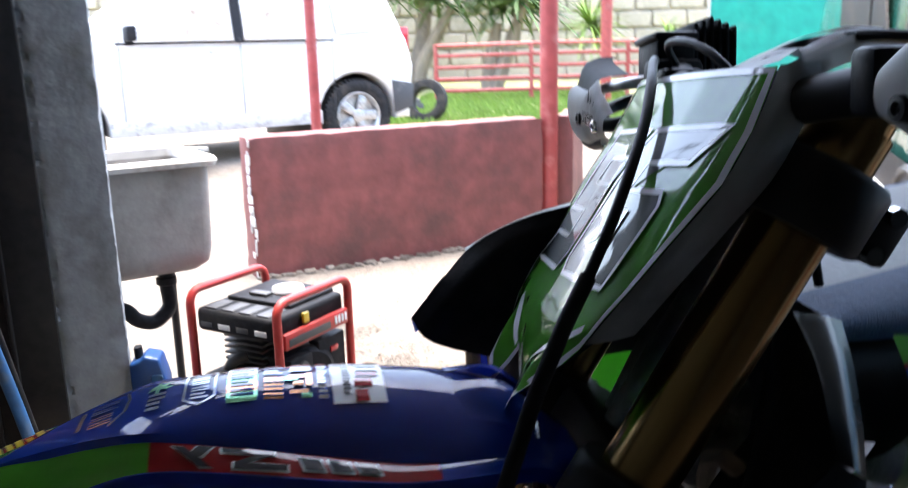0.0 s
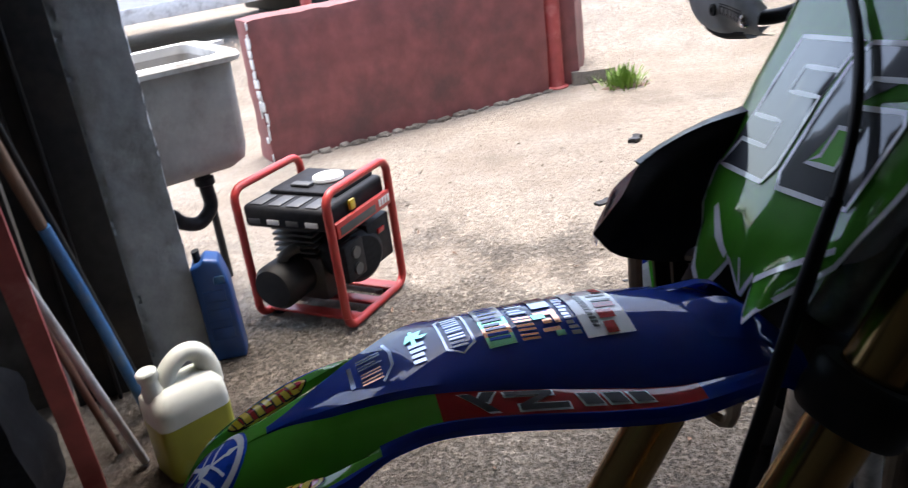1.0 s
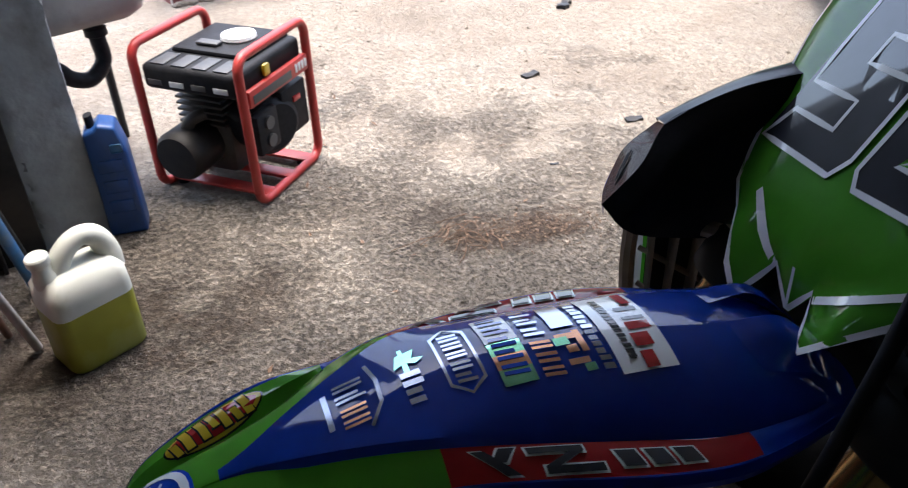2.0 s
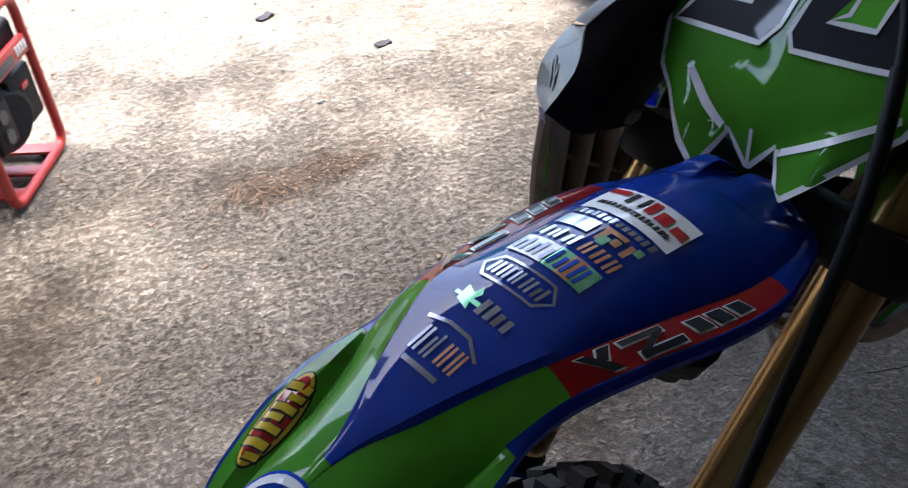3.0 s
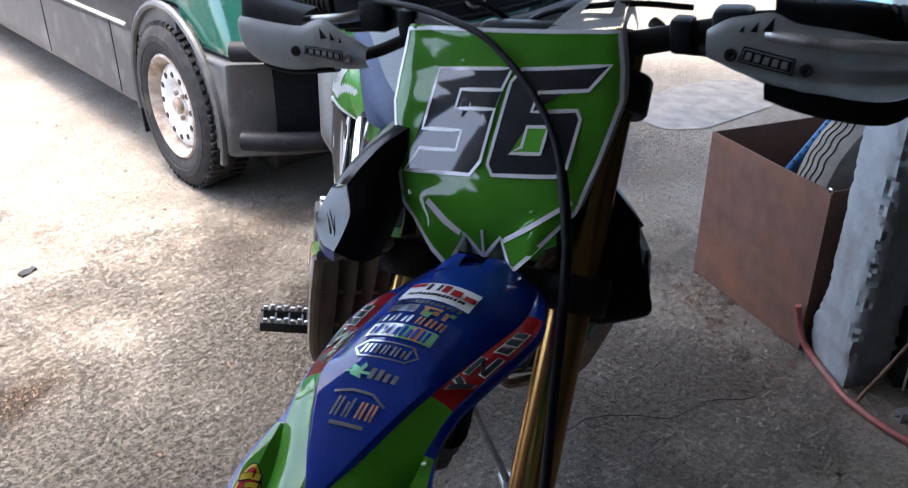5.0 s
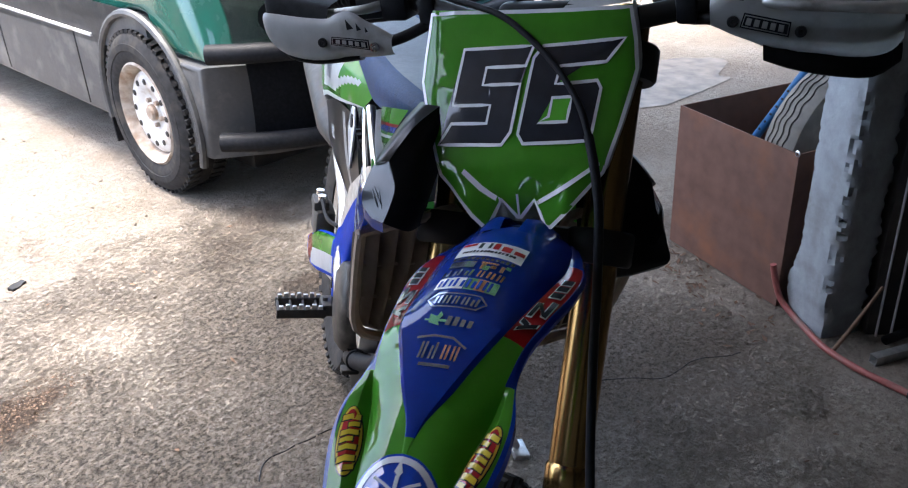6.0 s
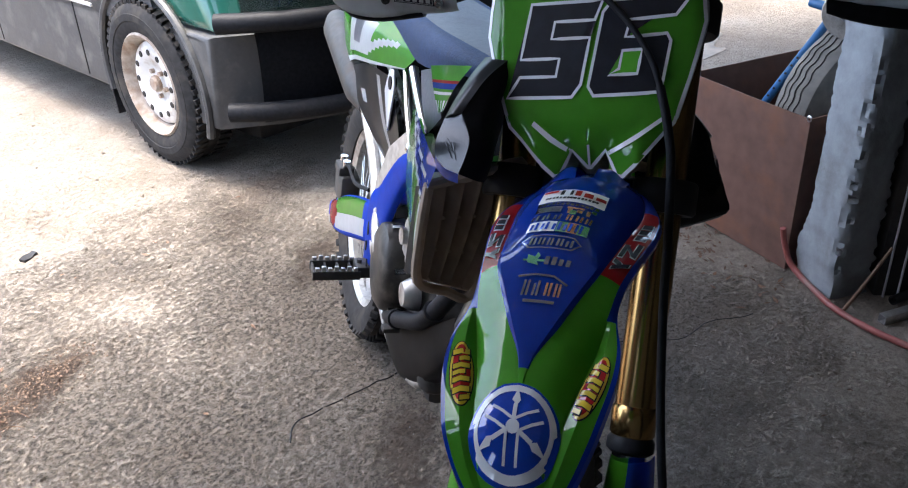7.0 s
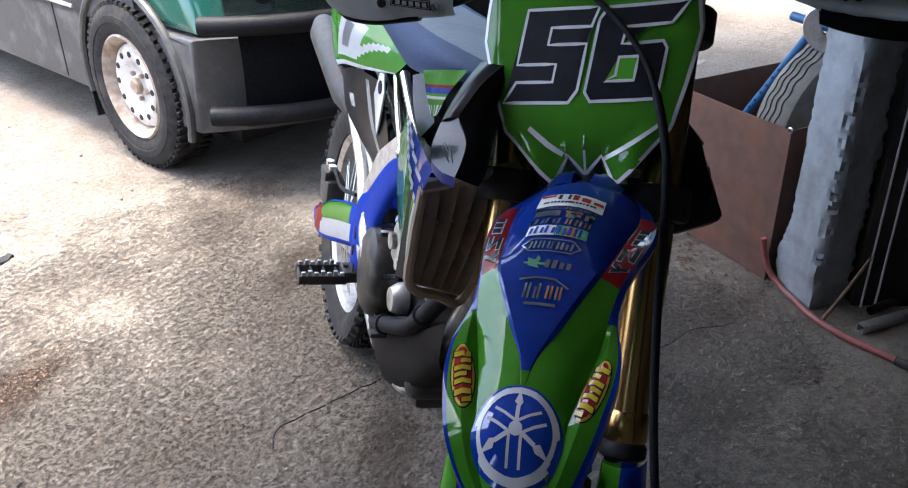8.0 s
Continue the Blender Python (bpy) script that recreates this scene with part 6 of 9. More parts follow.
def build_bodywork():
    # tank and seat
    bm = bmesh.new()
    rows = []
    for x, w, z0, z1 in ((0.58, 0.085, 0.86, 0.950), (0.72, 0.110, 0.86, 0.975), (0.86, 0.120, 0.87, 1.000), (0.98, 0.105, 0.90, 1.010), (1.04, 0.075, 0.93, 0.995)):
        rows.append([(x, w * math.cos(a) if abs(math.cos(a)) > 0.01 else 0, z0 + (z1 - z0) * max(0, math.sin(a)) ** 0.6) for a in np.linspace(0, math.pi, 11)])
    sheet(bm, rows, 0.003, 3)
    block(bm, (0.64, -0.068, 0.775), (1.005, 0.068, 0.915), 0.025, seg=3)
    bp("fuel_tank", bm, BLACK_PLASTIC, "black plastic fuel tank")
    bm = bmesh.new()
    rows = []
    for x, w, z0, z1 in ((1.01, 0.100, 1.015, 1.043), (0.85, 0.116, 0.985, 1.034), (0.65, 0.118, 0.945, 1.018), (0.40, 0.110, 0.948, 1.008), (0.15, 0.104, 0.952, 1.002), (-0.14, 0.080, 0.952, 0.990)):
        rows.append([(x, w, z0), (x, w * 1.02, z0 + (z1 - z0) * 0.55), (x, w * 0.80, z1 - 0.006), (x, 0, z1), (x, -w * 0.80, z1 - 0.006), (x, -w * 1.02, z0 + (z1 - z0) * 0.55), (x, -w, z0)])
    sheet(bm, rows, 0.004, 4, pick=lambda i, j: 1 if 0.36 < i < 0.64 else 0)
    bp("seat", bm, [SEAT_BLUE, SEAT_GREY], "blue and grey vinyl saddle")
    # rear fender and side panels
    bm = bmesh.new()
    sheet(bm, [[(x, -w, z - 0.03), (x, -w * 0.9, z), (x, 0, z + 0.012), (x, w * 0.9, z), (x, w, z - 0.03)] for x, w, z in ((0.05, 0.10, 0.935), (-0.10, 0.098, 0.945), (-0.25, 0.085, 0.955), (-0.42, 0.06, 0.955))], 0.003, 4)
    bp("rear_fender", bm, GREEN, "green plastic rear fender")
    for s in (-1, 1):
        bm = bmesh.new()
        rows = [[(0.63, s * 0.114, 0.952), (0.615, s * 0.120, 0.935), (0.58, s * 0.124, 0.912)],
                [(0.42, s * 0.112, 0.958), (0.40, s * 0.131, 0.920), (0.37, s * 0.134, 0.862)],
                [(0.20, s * 0.108, 0.962), (0.18, s * 0.133, 0.898), (0.17, s * 0.134, 0.818)],
                [(-0.08, s * 0.105, 0.962), (-0.06, s * 0.126, 0.885), (0.02, s * 0.129, 0.780)],
                [(-0.25, s * 0.092, 0.950), (-0.22, s * 0.108, 0.900), (-0.14, s * 0.108, 0.825)]]
        def livery(i, j):
            # j runs from the seat end to the tail, i from the seat down
            if 0.34 < j < 0.62 and 0.22 < i < 0.86:
                return 2 if (0.44 < j < 0.54 and 0.36 < i < 0.74) else 1
            if 0.10 < j < 0.34 and abs(i - (0.25 + 2.0 * (j - 0.1))) < 0.10:
                return 1
            if i > 0.93:
                return 1
            return 0
        sheet(bm, rows, 0.003, 8, pick=livery)
        bp("side_panel", bm, [GREEN, WHITE_GRAPHIC, SEAT_GREY], "green side panel with white and grey graphics")
        bm = bmesh.new()
        rows = [[(0.500, s * 0.124, 0.872), (0.29, s * 0.133, 0.842), (0.080, s * 0.129, 0.778)],
                [(0.575, s * 0.122, 0.800), (0.42, s * 0.134, 0.762), (0.250, s * 0.130, 0.728)],
                [(0.650, s * 0.122, 0.732), (0.625, s * 0.128, 0.720), (0.600, s * 0.122, 0.704)]]
        # the long grey stripe is a highlight painted on the black panel
        sheet(bm, rows, 0.003, 8, pick=lambda i, j: 1 if 0.22 < i < 0.30 and 0.05 < j < 0.8 else 2 if 0.22 < j < 0.36 and 0.58 < i < 0.72 else 1 if i > 0.95 else 0)
        box_ = bp("airbox_panel", bm, [CARBON, GUARD_GREY, WHITE_GRAPHIC], "carbon-print airbox panel with a painted grey highlight and pale print")
        bm = bmesh.new()
        slab(bm, [(0.472, 0.842), (0.50, 0.892), (0.53, 0.896), (0.548, 0.866), (0.535, 0.80), (0.528, 0.775)], 0.004, Matrix(((1, 0, 0, 0), (0, 0, s, s * 0.1275), (0, 1, 0, 0), (0, 0, 0, 1))), 0.001)
        lug = bp("panel_lug", bm, WHITE_GRAPHIC, "white mounting lug", box_)
        bm = bmesh.new()
        rod(bm, (0.518, s * 0.122, 0.868), (0.518, s * 0.1335, 0.868), 0.013, seg=16)
        bp("panel_bolt", bm, BLACK_PLASTIC, parent=lug)
        for a, c, r in (((0.625, 0.118, 0.925), (0.800, 0.128, 0.862), 0.0095), ((0.565, 0.114, 0.905), (0.700, 0.122, 0.800), 0.0085)):
            bm = bmesh.new()
            tube(bm, [(a[0], s * a[1], a[2]), ((a[0] + c[0]) / 2, s * (a[1] + 0.006), (a[2] + c[2]) / 2), (c[0], s * c[1], c[2])], r, 12, 4)
            lathe(bm, [(0.012, -0.006), (0.014, 0), (0.012, 0.006)], Matrix.Translation((c[0] - 0.004, s * c[1], c[2] + 0.003)) @ Matrix.Rotation(radians(120), 4, "Y"), 14)
            bp("subframe_rail", bm, CHROME, "bright alloy subframe rail")
        # grey cover and printed panel behind the shroud
        bm = bmesh.new()
        sheet(bm, [[(0.675, s * 0.118, 0.938), (0.72, s * 0.122, 0.953), (0.768, s * 0.124, 0.968)], [(0.74, s * 0.128, 0.902), (0.79, s * 0.132, 0.924), (0.838, s * 0.134, 0.948)], [(0.808, s * 0.131, 0.872), (0.85, s * 0.135, 0.898), (0.895, s * 0.139, 0.928)]], 0.003, 4)
        bp("airbox_cover", bm, SEAT_GREY, "matt grey airbox cover")
        bm = bmesh.new()
        sheet(bm, [[(0.762, s * 0.127, 0.971), (0.88, s * 0.137, 1.004), (0.997, s * 0.138, 1.036)], [(0.825, s * 0.137, 0.953), (0.888, s * 0.142, 0.970), (0.950, s * 0.144, 0.988)], [(0.882, s * 0.141, 0.930), (0.900, s * 0.144, 0.938), (0.918, s * 0.145, 0.946)]], 0.003, 8,
              pick=lambda i, j: 1 if 0.28 < j < 0.36 else 2 if 0.36 <= j < 0.44 else 3 if 0.52 < j < 0.60 or (j > 0.7 and (i * 9) % 2 < 0.8) else 0)
        bp("mid_panel", bm, [GREEN, RED_GRAPHIC, BLUE, WHITE_GRAPHIC], "green middle panel with red, blue and white stripes")
        # radiator shroud: a curved black wing, its outer band ending in a bevelled facet, and a deep inner face
        outer = [(1.015, 0.128, 1.053), (1.040, 0.153, 1.035), (1.068, 0.178, 1.012), (1.093, 0.1965, 0.993), (1.110, 0.209, 0.970), (1.120, 0.210, 0.953), (1.142, 0.203, 0.9455)]
        ridge = [(1.060, 0.112, 1.064), (1.080, 0.143, 1.046), (1.100, 0.166, 1.026), (1.1130, 0.182, 1.006), (1.142, 0.178, 0.986), (1.155, 0.184, 0.966), (1.162, 0.192, 0.9470)]
        inner = [(1.050, 0.094, 1.050), (1.080, 0.118, 1.034), (1.102, 0.136, 1.014), (1.120, 0.145, 0.998), (1.142, 0.147, 0.976), (1.156, 0.152, 0.955), (1.160, 0.160, 0.936)]
        deep = [(0.985, 0.074, 1.02), (1.015, 0.085, 1.00), (1.035, 0.094, 0.985), (1.05, 0.102, 0.968), (1.062, 0.110, 0.950), (1.072, 0.117, 0.930), (1.085, 0.124, 0.912)]
        def across(p):
            # the far wing sits a little tighter and lower
            x, y, z = p
            return (x + 0.010, y - 0.016, z - 0.010) if s > 0 else (x, -y, z)
        O, R, I, D = [[across(p) for p in line] for line in (outer, ridge, inner, deep)]
        bm = bmesh.new()
        for a, b in ((0, 4), (3, 7)):
            rows = []
            for k in range(a, b):
                o, r = Vector(O[k]), Vector(R[k])
                bulge = Vector((0.002, s * 0.004, 0.003)) if b == 4 else Vector((0, 0, 0))
                rows.append([o, o.lerp(r, 0.5) + bulge, r])
            sheet(bm, rows, 0.003, 5, mat=0 if b == 4 else 1)
        shroud = bp("radiator_shroud", bm, [SHROUD_BLACK, FACET], "black radiator shroud with a glossy scratched facet", sharp=34)
        bm = bmesh.new()
        sheet(bm, [[R[k], I[k], D[k]] for k in range(7)], 0.003, 4)
        bp("shroud_return", bm, BLACK_PLASTIC, parent=shroud)
        bm = bmesh.new()
        edge = [Vector(O[k]) for k in (3, 4, 5, 6)] + [Vector(R[6])]
        sheet(bm, [[p, p + Vector((-0.004, -s * 0.003, -0.014))] for p in edge], 0.003, 4)
        bp("shroud_edge", bm, BLUE, "blue lower edge of the shroud", shroud)
        if s > 0:
            # the far wing carries a deep dark fin below its tip
            bm = bmesh.new()
            sheet(bm, [[(1.071, 0.170, 0.992), (1.074, 0.130, 0.975), (1.062, 0.090, 0.960)], [(1.136, 0.174, 0.970), (1.125, 0.130, 0.945), (1.098, 0.085, 0.925)], [(1.181, 0.174, 0.938), (1.160, 0.130, 0.915), (1.122, 0.085, 0.895)], [(1.200, 0.170, 0.917), (1.165, 0.130, 0.882), (1.120, 0.085, 0.865)], [(1.128, 0.168, 0.862), (1.112, 0.130, 0.848), (1.098, 0.085, 0.838)]], 0.003, 4)
            bp("shroud_fin", bm, SHROUD_BLACK, "dark lower fin of the shroud", shroud)
        for k, (u, v, w) in enumerate(((0.45, 0.35, 0.35), (0.62, 0.30, 0.28), (0.70, 0.52, 0.20))):
            bm = bmesh.new()
            a, b = Vector(O[4]).lerp(Vector(R[4]), v), Vector(O[5]).lerp(Vector(R[5]), v + w)
            up = (Vector(R[4]) - Vector(O[4])).cross(Vector(O[5]) - Vector(O[4])).normalized()
            up = up if up.z > 0 else -up
            d = (Vector(O[5]) - Vector(O[4])) * (u - 0.5)
            tube(bm, [a + d + up * 0.0006, a.lerp(b, 0.5) + d + up * 0.0010, b + d + up * 0.0006], 0.0006, 5, 3)
            bp("scratch", bm, BLACK_GRAPHIC, parent=shroud)
        # lower shroud with graphics
        bm = bmesh.new()
        rows = [[(1.108, s * 0.203, 0.935), (1.072, s * 0.203, 0.87), (1.045, s * 0.199, 0.80), (1.030, s * 0.190, 0.727)],
                [(0.98, s * 0.190, 0.935), (0.965, s * 0.190, 0.87), (0.955, s * 0.184, 0.79), (0.955, s * 0.176, 0.715)],
                [(0.85, s * 0.162, 0.915), (0.84, s * 0.164, 0.85), (0.85, s * 0.163, 0.78), (0.89, s * 0.163, 0.722)],
                [(0.75, s * 0.142, 0.895), (0.75, s * 0.146, 0.84), (0.78, s * 0.150, 0.78), (0.83, s * 0.153, 0.735)]]
        def art(i, j):
            # i from the top down, j from the front edge back
            if i < 0.36 - 0.45 * j:
                return 2 if abs(i - 0.20 + 0.3 * j) < 0.020 else 1
            if i < 0.41 - 0.45 * j:
                return 2
            if j < 0.05:
                return 3
            return 0
        sheet(bm, rows, 0.003, 8, pick=art)
        bp("lower_shroud", bm, [GREEN, BLUE, WHITE_GRAPHIC, GUARD_GREY], "green lower shroud with blue and white graphics")
        # radiator with louvre guard
        bm = bmesh.new()
        TL, BL, BR, TR = Vector((1.074, s * 0.197, 0.892)), Vector((1.030, s * 0.185, 0.728)), Vector((1.008, s * 0.087, 0.688)), Vector((1.092, s * 0.076, 0.928))
        def at(u, v, d=0.0):
            p = TL.lerp(TR, u).lerp(BL.lerp(BR, u), v)
            return p + Vector((-0.93, s * 0.12, -0.35)) * d
        rings(bm, [[at(0.03, 0.02, 0.03), at(0.97, 0.02, 0.03), at(0.97, 0.98, 0.03), at(0.03, 0.98, 0.03)], [at(0.03, 0.02, 0.06), at(0.97, 0.02, 0.06), at(0.97, 0.98, 0.06), at(0.03, 0.98, 0.06)]])
        rad = bp("radiator", bm, BLACK_PLASTIC, "dusty radiator core behind louvres")
        for k in range(5):
            u = 0.03 + k * 0.195
            bm = bmesh.new()
            sheet(bm, [[at(u, 0.02, 0.030), at(u + 0.012, 0.5, 0.028), at(u, 0.98, 0.030)], [at(u + 0.11, 0.02, 0.004), at(u + 0.122, 0.5, 0.0), at(u + 0.11, 0.98, 0.004)], [at(u + 0.15, 0.02, 0.0), at(u + 0.162, 0.5, -0.004), at(u + 0.15, 0.98, 0.0)]], 0.0025, 3)
            bp("louvre", bm, LOUVRE, parent=rad)
        for v in (0.02, 0.34, 0.66, 0.98):
            bm = bmesh.new()
            tube(bm, [at(0.0, v, 0.016), at(0.5, v, 0.016), at(1.0, v, 0.016)], 0.0028, 6, 3)
            bp("louvre_bar", bm, LOUVRE, parent=rad)
        bm = bmesh.new()
        loop = [at(-0.02, -0.02), at(0.5, -0.045, -0.006), at(1.0, -0.02), at(1.02, 0.5), at(0.98, 1.02), at(0.5, 1.04, -0.004), at(0.02, 1.02), at(-0.05, 0.5, -0.004)]
        tube(bm, loop + [loop[0]], 0.0075, 8, 4)
        bp("louvre_frame", bm, LOUVRE, parent=rad)
        bm = bmesh.new()
        rod(bm, at(0.5, -0.02, 0.04), at(0.5, -0.10, 0.05), 0.014, seg=14)
        tube(bm, [at(0.9, 0.1, 0.05), at(1.2, 0.2, 0.06), at(1.4, 0.6, 0.10)], 0.012, 10)
        bp("radiator_hose", bm, BLACK_PLASTIC, parent=rad)


build_frame()
build_engine()
build_rear()
build_bodywork()


# ---- things beside the pillar ----
def build_generator():
    g = thing("generator", pose(-1.005, 2.505, 0, 0, 0, -21.7) @ Matrix.Diagonal((1.50, 1.52, 1.42, 1)), "small petrol generator with red tube frame and black tank", "generator")
    W, D, H, r = 0.238, 0.250, 0.338, 0.0095
    for x in (0.0, W):
        bm = bmesh.new()
        c = 0.038
        pts = []
        for (cx, cz), a0 in (((c, c), 180), ((D - c, c), 270), ((D - c, H - c), 0), ((c, H - c), 90)):
            pts += [(x, cx + (c - r) * math.cos(radians(a0 + t)), cz + (c - r) * math.sin(radians(a0 + t))) for t in (0, 22, 45, 68, 90)]
        tube(bm, pts + [pts[0]], r, 12, soft=False)
        part("frame_loop", bm, GEN_RED, g, "red painted tube loop")
    for y in (0.05, 0.125, 0.20):
        bm = bmesh.new()
        block(bm, (0, y - 0.016, 0.012), (W, y + 0.016, 0.020), 0.003)
        part("base_bar", bm, GEN_RED, g)
    bm = bmesh.new()
    block(bm, (0.010, 0.012, 0.238), (W - 0.010, D - 0.012, 0.292), 0.012, seg=3)
    block(bm, (0.030, 0.085, 0.288), (W - 0.030, D - 0.018, 0.302), 0.006)
    tank = part("fuel_tank", bm, BLACK_PLASTIC, g, "black fuel tank with vents")
    for k in range(4):
        bm = bmesh.new()
        block(bm, (0.030 + 0.048 * k, 0.020, 0.2915), (0.062 + 0.048 * k, 0.075, 0.2945), 0.001)
        part("tank_rib", bm, VAN_GREY, tank)
        bm = bmesh.new()
        block(bm, (0.024 + 0.05 * k, 0.0105, 0.250), (0.056 + 0.05 * k, 0.0135, 0.262), 0.001)
        part("vent", bm, WHITE_GRAPHIC if k % 2 else VAN_GREY, tank)
    bm = bmesh.new()
    lathe(bm, [(0.034, 0), (0.036, 0.003), (0.034, 0.010), (0.018, 0.014), (0.001, 0.014)], Matrix.Translation((0.135, 0.165, 0.302)), 24)
    part("tank_cap", bm, WHITE_GRAPHIC, tank, "dusty white tank cap")
    bm = bmesh.new()
    block(bm, (0.075, 0.105, 0.302), (0.125, 0.128, 0.310), 0.003)
    part("fuel_gauge", bm, VAN_GREY, tank)
    bm = bmesh.new()
    block(bm, (W - 0.004, 0.022, 0.222), (W + 0.008, D - 0.022, 0.258), 0.003)
    rail = part("name_rail", bm, GEN_RED, g, "red name rail with plain bars")
    bm = bmesh.new()
    block(bm, (W + 0.0082, 0.032, 0.228), (W + 0.0092, 0.165, 0.246), 0.0002)
    part("rail_label", bm, VAN_GREY, rail)
    for k in range(4):
        bm = bmesh.new()
        y = 0.180 + 0.0115 * k
        block(bm, (W + 0.0082, y, 0.232), (W + 0.0092, y + 0.0075, 0.250), 0.0002)
        part("rail_bar", bm, WHITE_GRAPHIC, rail)
    bm = bmesh.new()
    block(bm, (W - 0.006, 0.09, 0.262), (W + 0.001, 0.107, 0.285), 0.001)
    part("warning_label", bm, YELLOW_GRAPHIC, g, "small yellow warning label")
    bm = bmesh.new()
    lathe(bm, [(0.001, -0.02), (0.046, -0.02), (0.055, -0.008), (0.055, 0.075), (0.046, 0.085)], Matrix.Translation((0.072, 0.005, 0.100)) @ Matrix.Rotation(radians(-90), 4, "X"), 30)
    part("muffler", bm, BLACK_STEEL, g, "sooty black round muffler")
    bm = bmesh.new()
    block(bm, (0.035, 0.07, 0.03), (0.150, 0.17, 0.145), 0.014)
    for k in range(6):
        block(bm, (0.030, 0.065, 0.140 + 0.014 * k), (0.140, 0.165, 0.146 + 0.014 * k), 0.002)
    block(bm, (0.06, 0.085, 0.14), (0.125, 0.145, 0.235), 0.008)
    tube(bm, [(0.11, 0.05, 0.18), (0.09, 0.03, 0.17), (0.07, 0.03, 0.14)], 0.013, 10)
    part("engine", bm, DARK_ALLOY, g, "small dark finned engine", loose=True)
    bm = bmesh.new()
    lathe(bm, [(0.001, 0.0), (0.058, 0.0), (0.062, 0.01), (0.062, 0.09), (0.05, 0.10), (0.001, 0.10)], Matrix.Translation((0.135, 0.145, 0.135)) @ Matrix.Rotation(radians(90), 4, "Y") @ Matrix.Rotation(0.3, 4, "X"), 26)
    block(bm, (0.205, 0.135, 0.095), (0.236, 0.225, 0.205), 0.006)
    part("alternator", bm, BLACK_PLASTIC, g, "black alternator housing")
    bm = bmesh.new()
    block(bm, (0.21, 0.045, 0.10), (0.236, 0.115, 0.19), 0.006)
    panel = part("control_box", bm, BLACK_PLASTIC, g)
    bm = bmesh.new()
    for z in (0.125, 0.165):
        rod(bm, (0.236, 0.08, z), (0.241, 0.08, z), 0.014, seg=16)
    part("socket", bm, VAN_GREY, panel, loose=True)
    bm = bmesh.new()
    block(bm, (0.236, 0.170, 0.168), (0.240, 0.195, 0.180), 0.001)
    part("red_mark", bm, RED_GRAPHIC, panel)
    for x, y in ((0.02, 0.05), (W - 0.02, 0.05), (0.02, 0.2), (W - 0.02, 0.2)):
        bm = bmesh.new()
        rod(bm, (x, y, 0.0), (x, y, 0.014), 0.012, seg=12)
        part("rubber_foot", bm, RUBBER, g)


build_generator()


def build_jug():
    """Five-litre milky jug with a hollow handle, part full of yellow fluid."""
    j = thing("plastic_jug", pose(-0.935, 1.768, 0, 0, 0, 48) @ Matrix.Scale(1.21, 4), "milky plastic jug part full of yellow fluid", "jug")
    def ring(w, d, z, c=0.022):
        out = []
        for sx, sy, a0 in ((1, 1, 0), (-1, 1, 90), (-1, -1, 180), (1, -1, 270)):
            for t in (0, 30, 60, 90):
                out.append((sx * (w - c) + c * math.cos(radians(a0 + t)), sy * (d - c) + c * math.sin(radians(a0 + t)), z))
        return out
    W, D = 0.078, 0.056
    bm = bmesh.new()
    rings(bm, [ring(W * 0.94, D * 0.92, 0.0), ring(W, D, 0.008), ring(W, D, 0.095), ring(W * 1.005, D * 1.01, 0.128)])
    part("fluid", bm, JUG_YELLOW, j, "yellow fluid filling the lower half")
    bm = bmesh.new()
    rings(bm, [ring(W * 1.005, D * 1.01, 0.1285), ring(W, D, 0.15), ring(W * 0.98, D * 0.97, 0.178), ring(W * 0.80, D * 0.70, 0.198, 0.02), ring(W * 0.45, D * 0.45, 0.206, 0.016)])
    lathe(bm, [(0.024, 0.0), (0.023, 0.02), (0.018, 0.03), (0.018, 0.046)], Matrix.Translation((-0.052, 0, 0.186)) @ Matrix.Rotation(radians(-6), 4, "Y"), 20)
    tube(bm, [(-0.032, 0, 0.198), (-0.012, 0, 0.232), (0.022, 0, 0.250), (0.052, 0, 0.238), (0.066, 0, 0.200), (0.064, 0, 0.165)], [0.022, 0.020, 0.019, 0.021, 0.024, 0.028], 14, 5)
    body = part("jug_body", bm, JUG_WHITE, j, "milky white upper half with moulded handle")
    bm = bmesh.new()
    lathe(bm, [(0.020, 0), (0.0215, 0.002), (0.0215, 0.016), (0.019, 0.019), (0.001, 0.019)], Matrix.Translation((-0.056, 0, 0.230)) @ Matrix.Rotation(radians(-6), 4, "Y"), 24)
    part("cap", bm, JUG_WHITE, body)


build_jug()


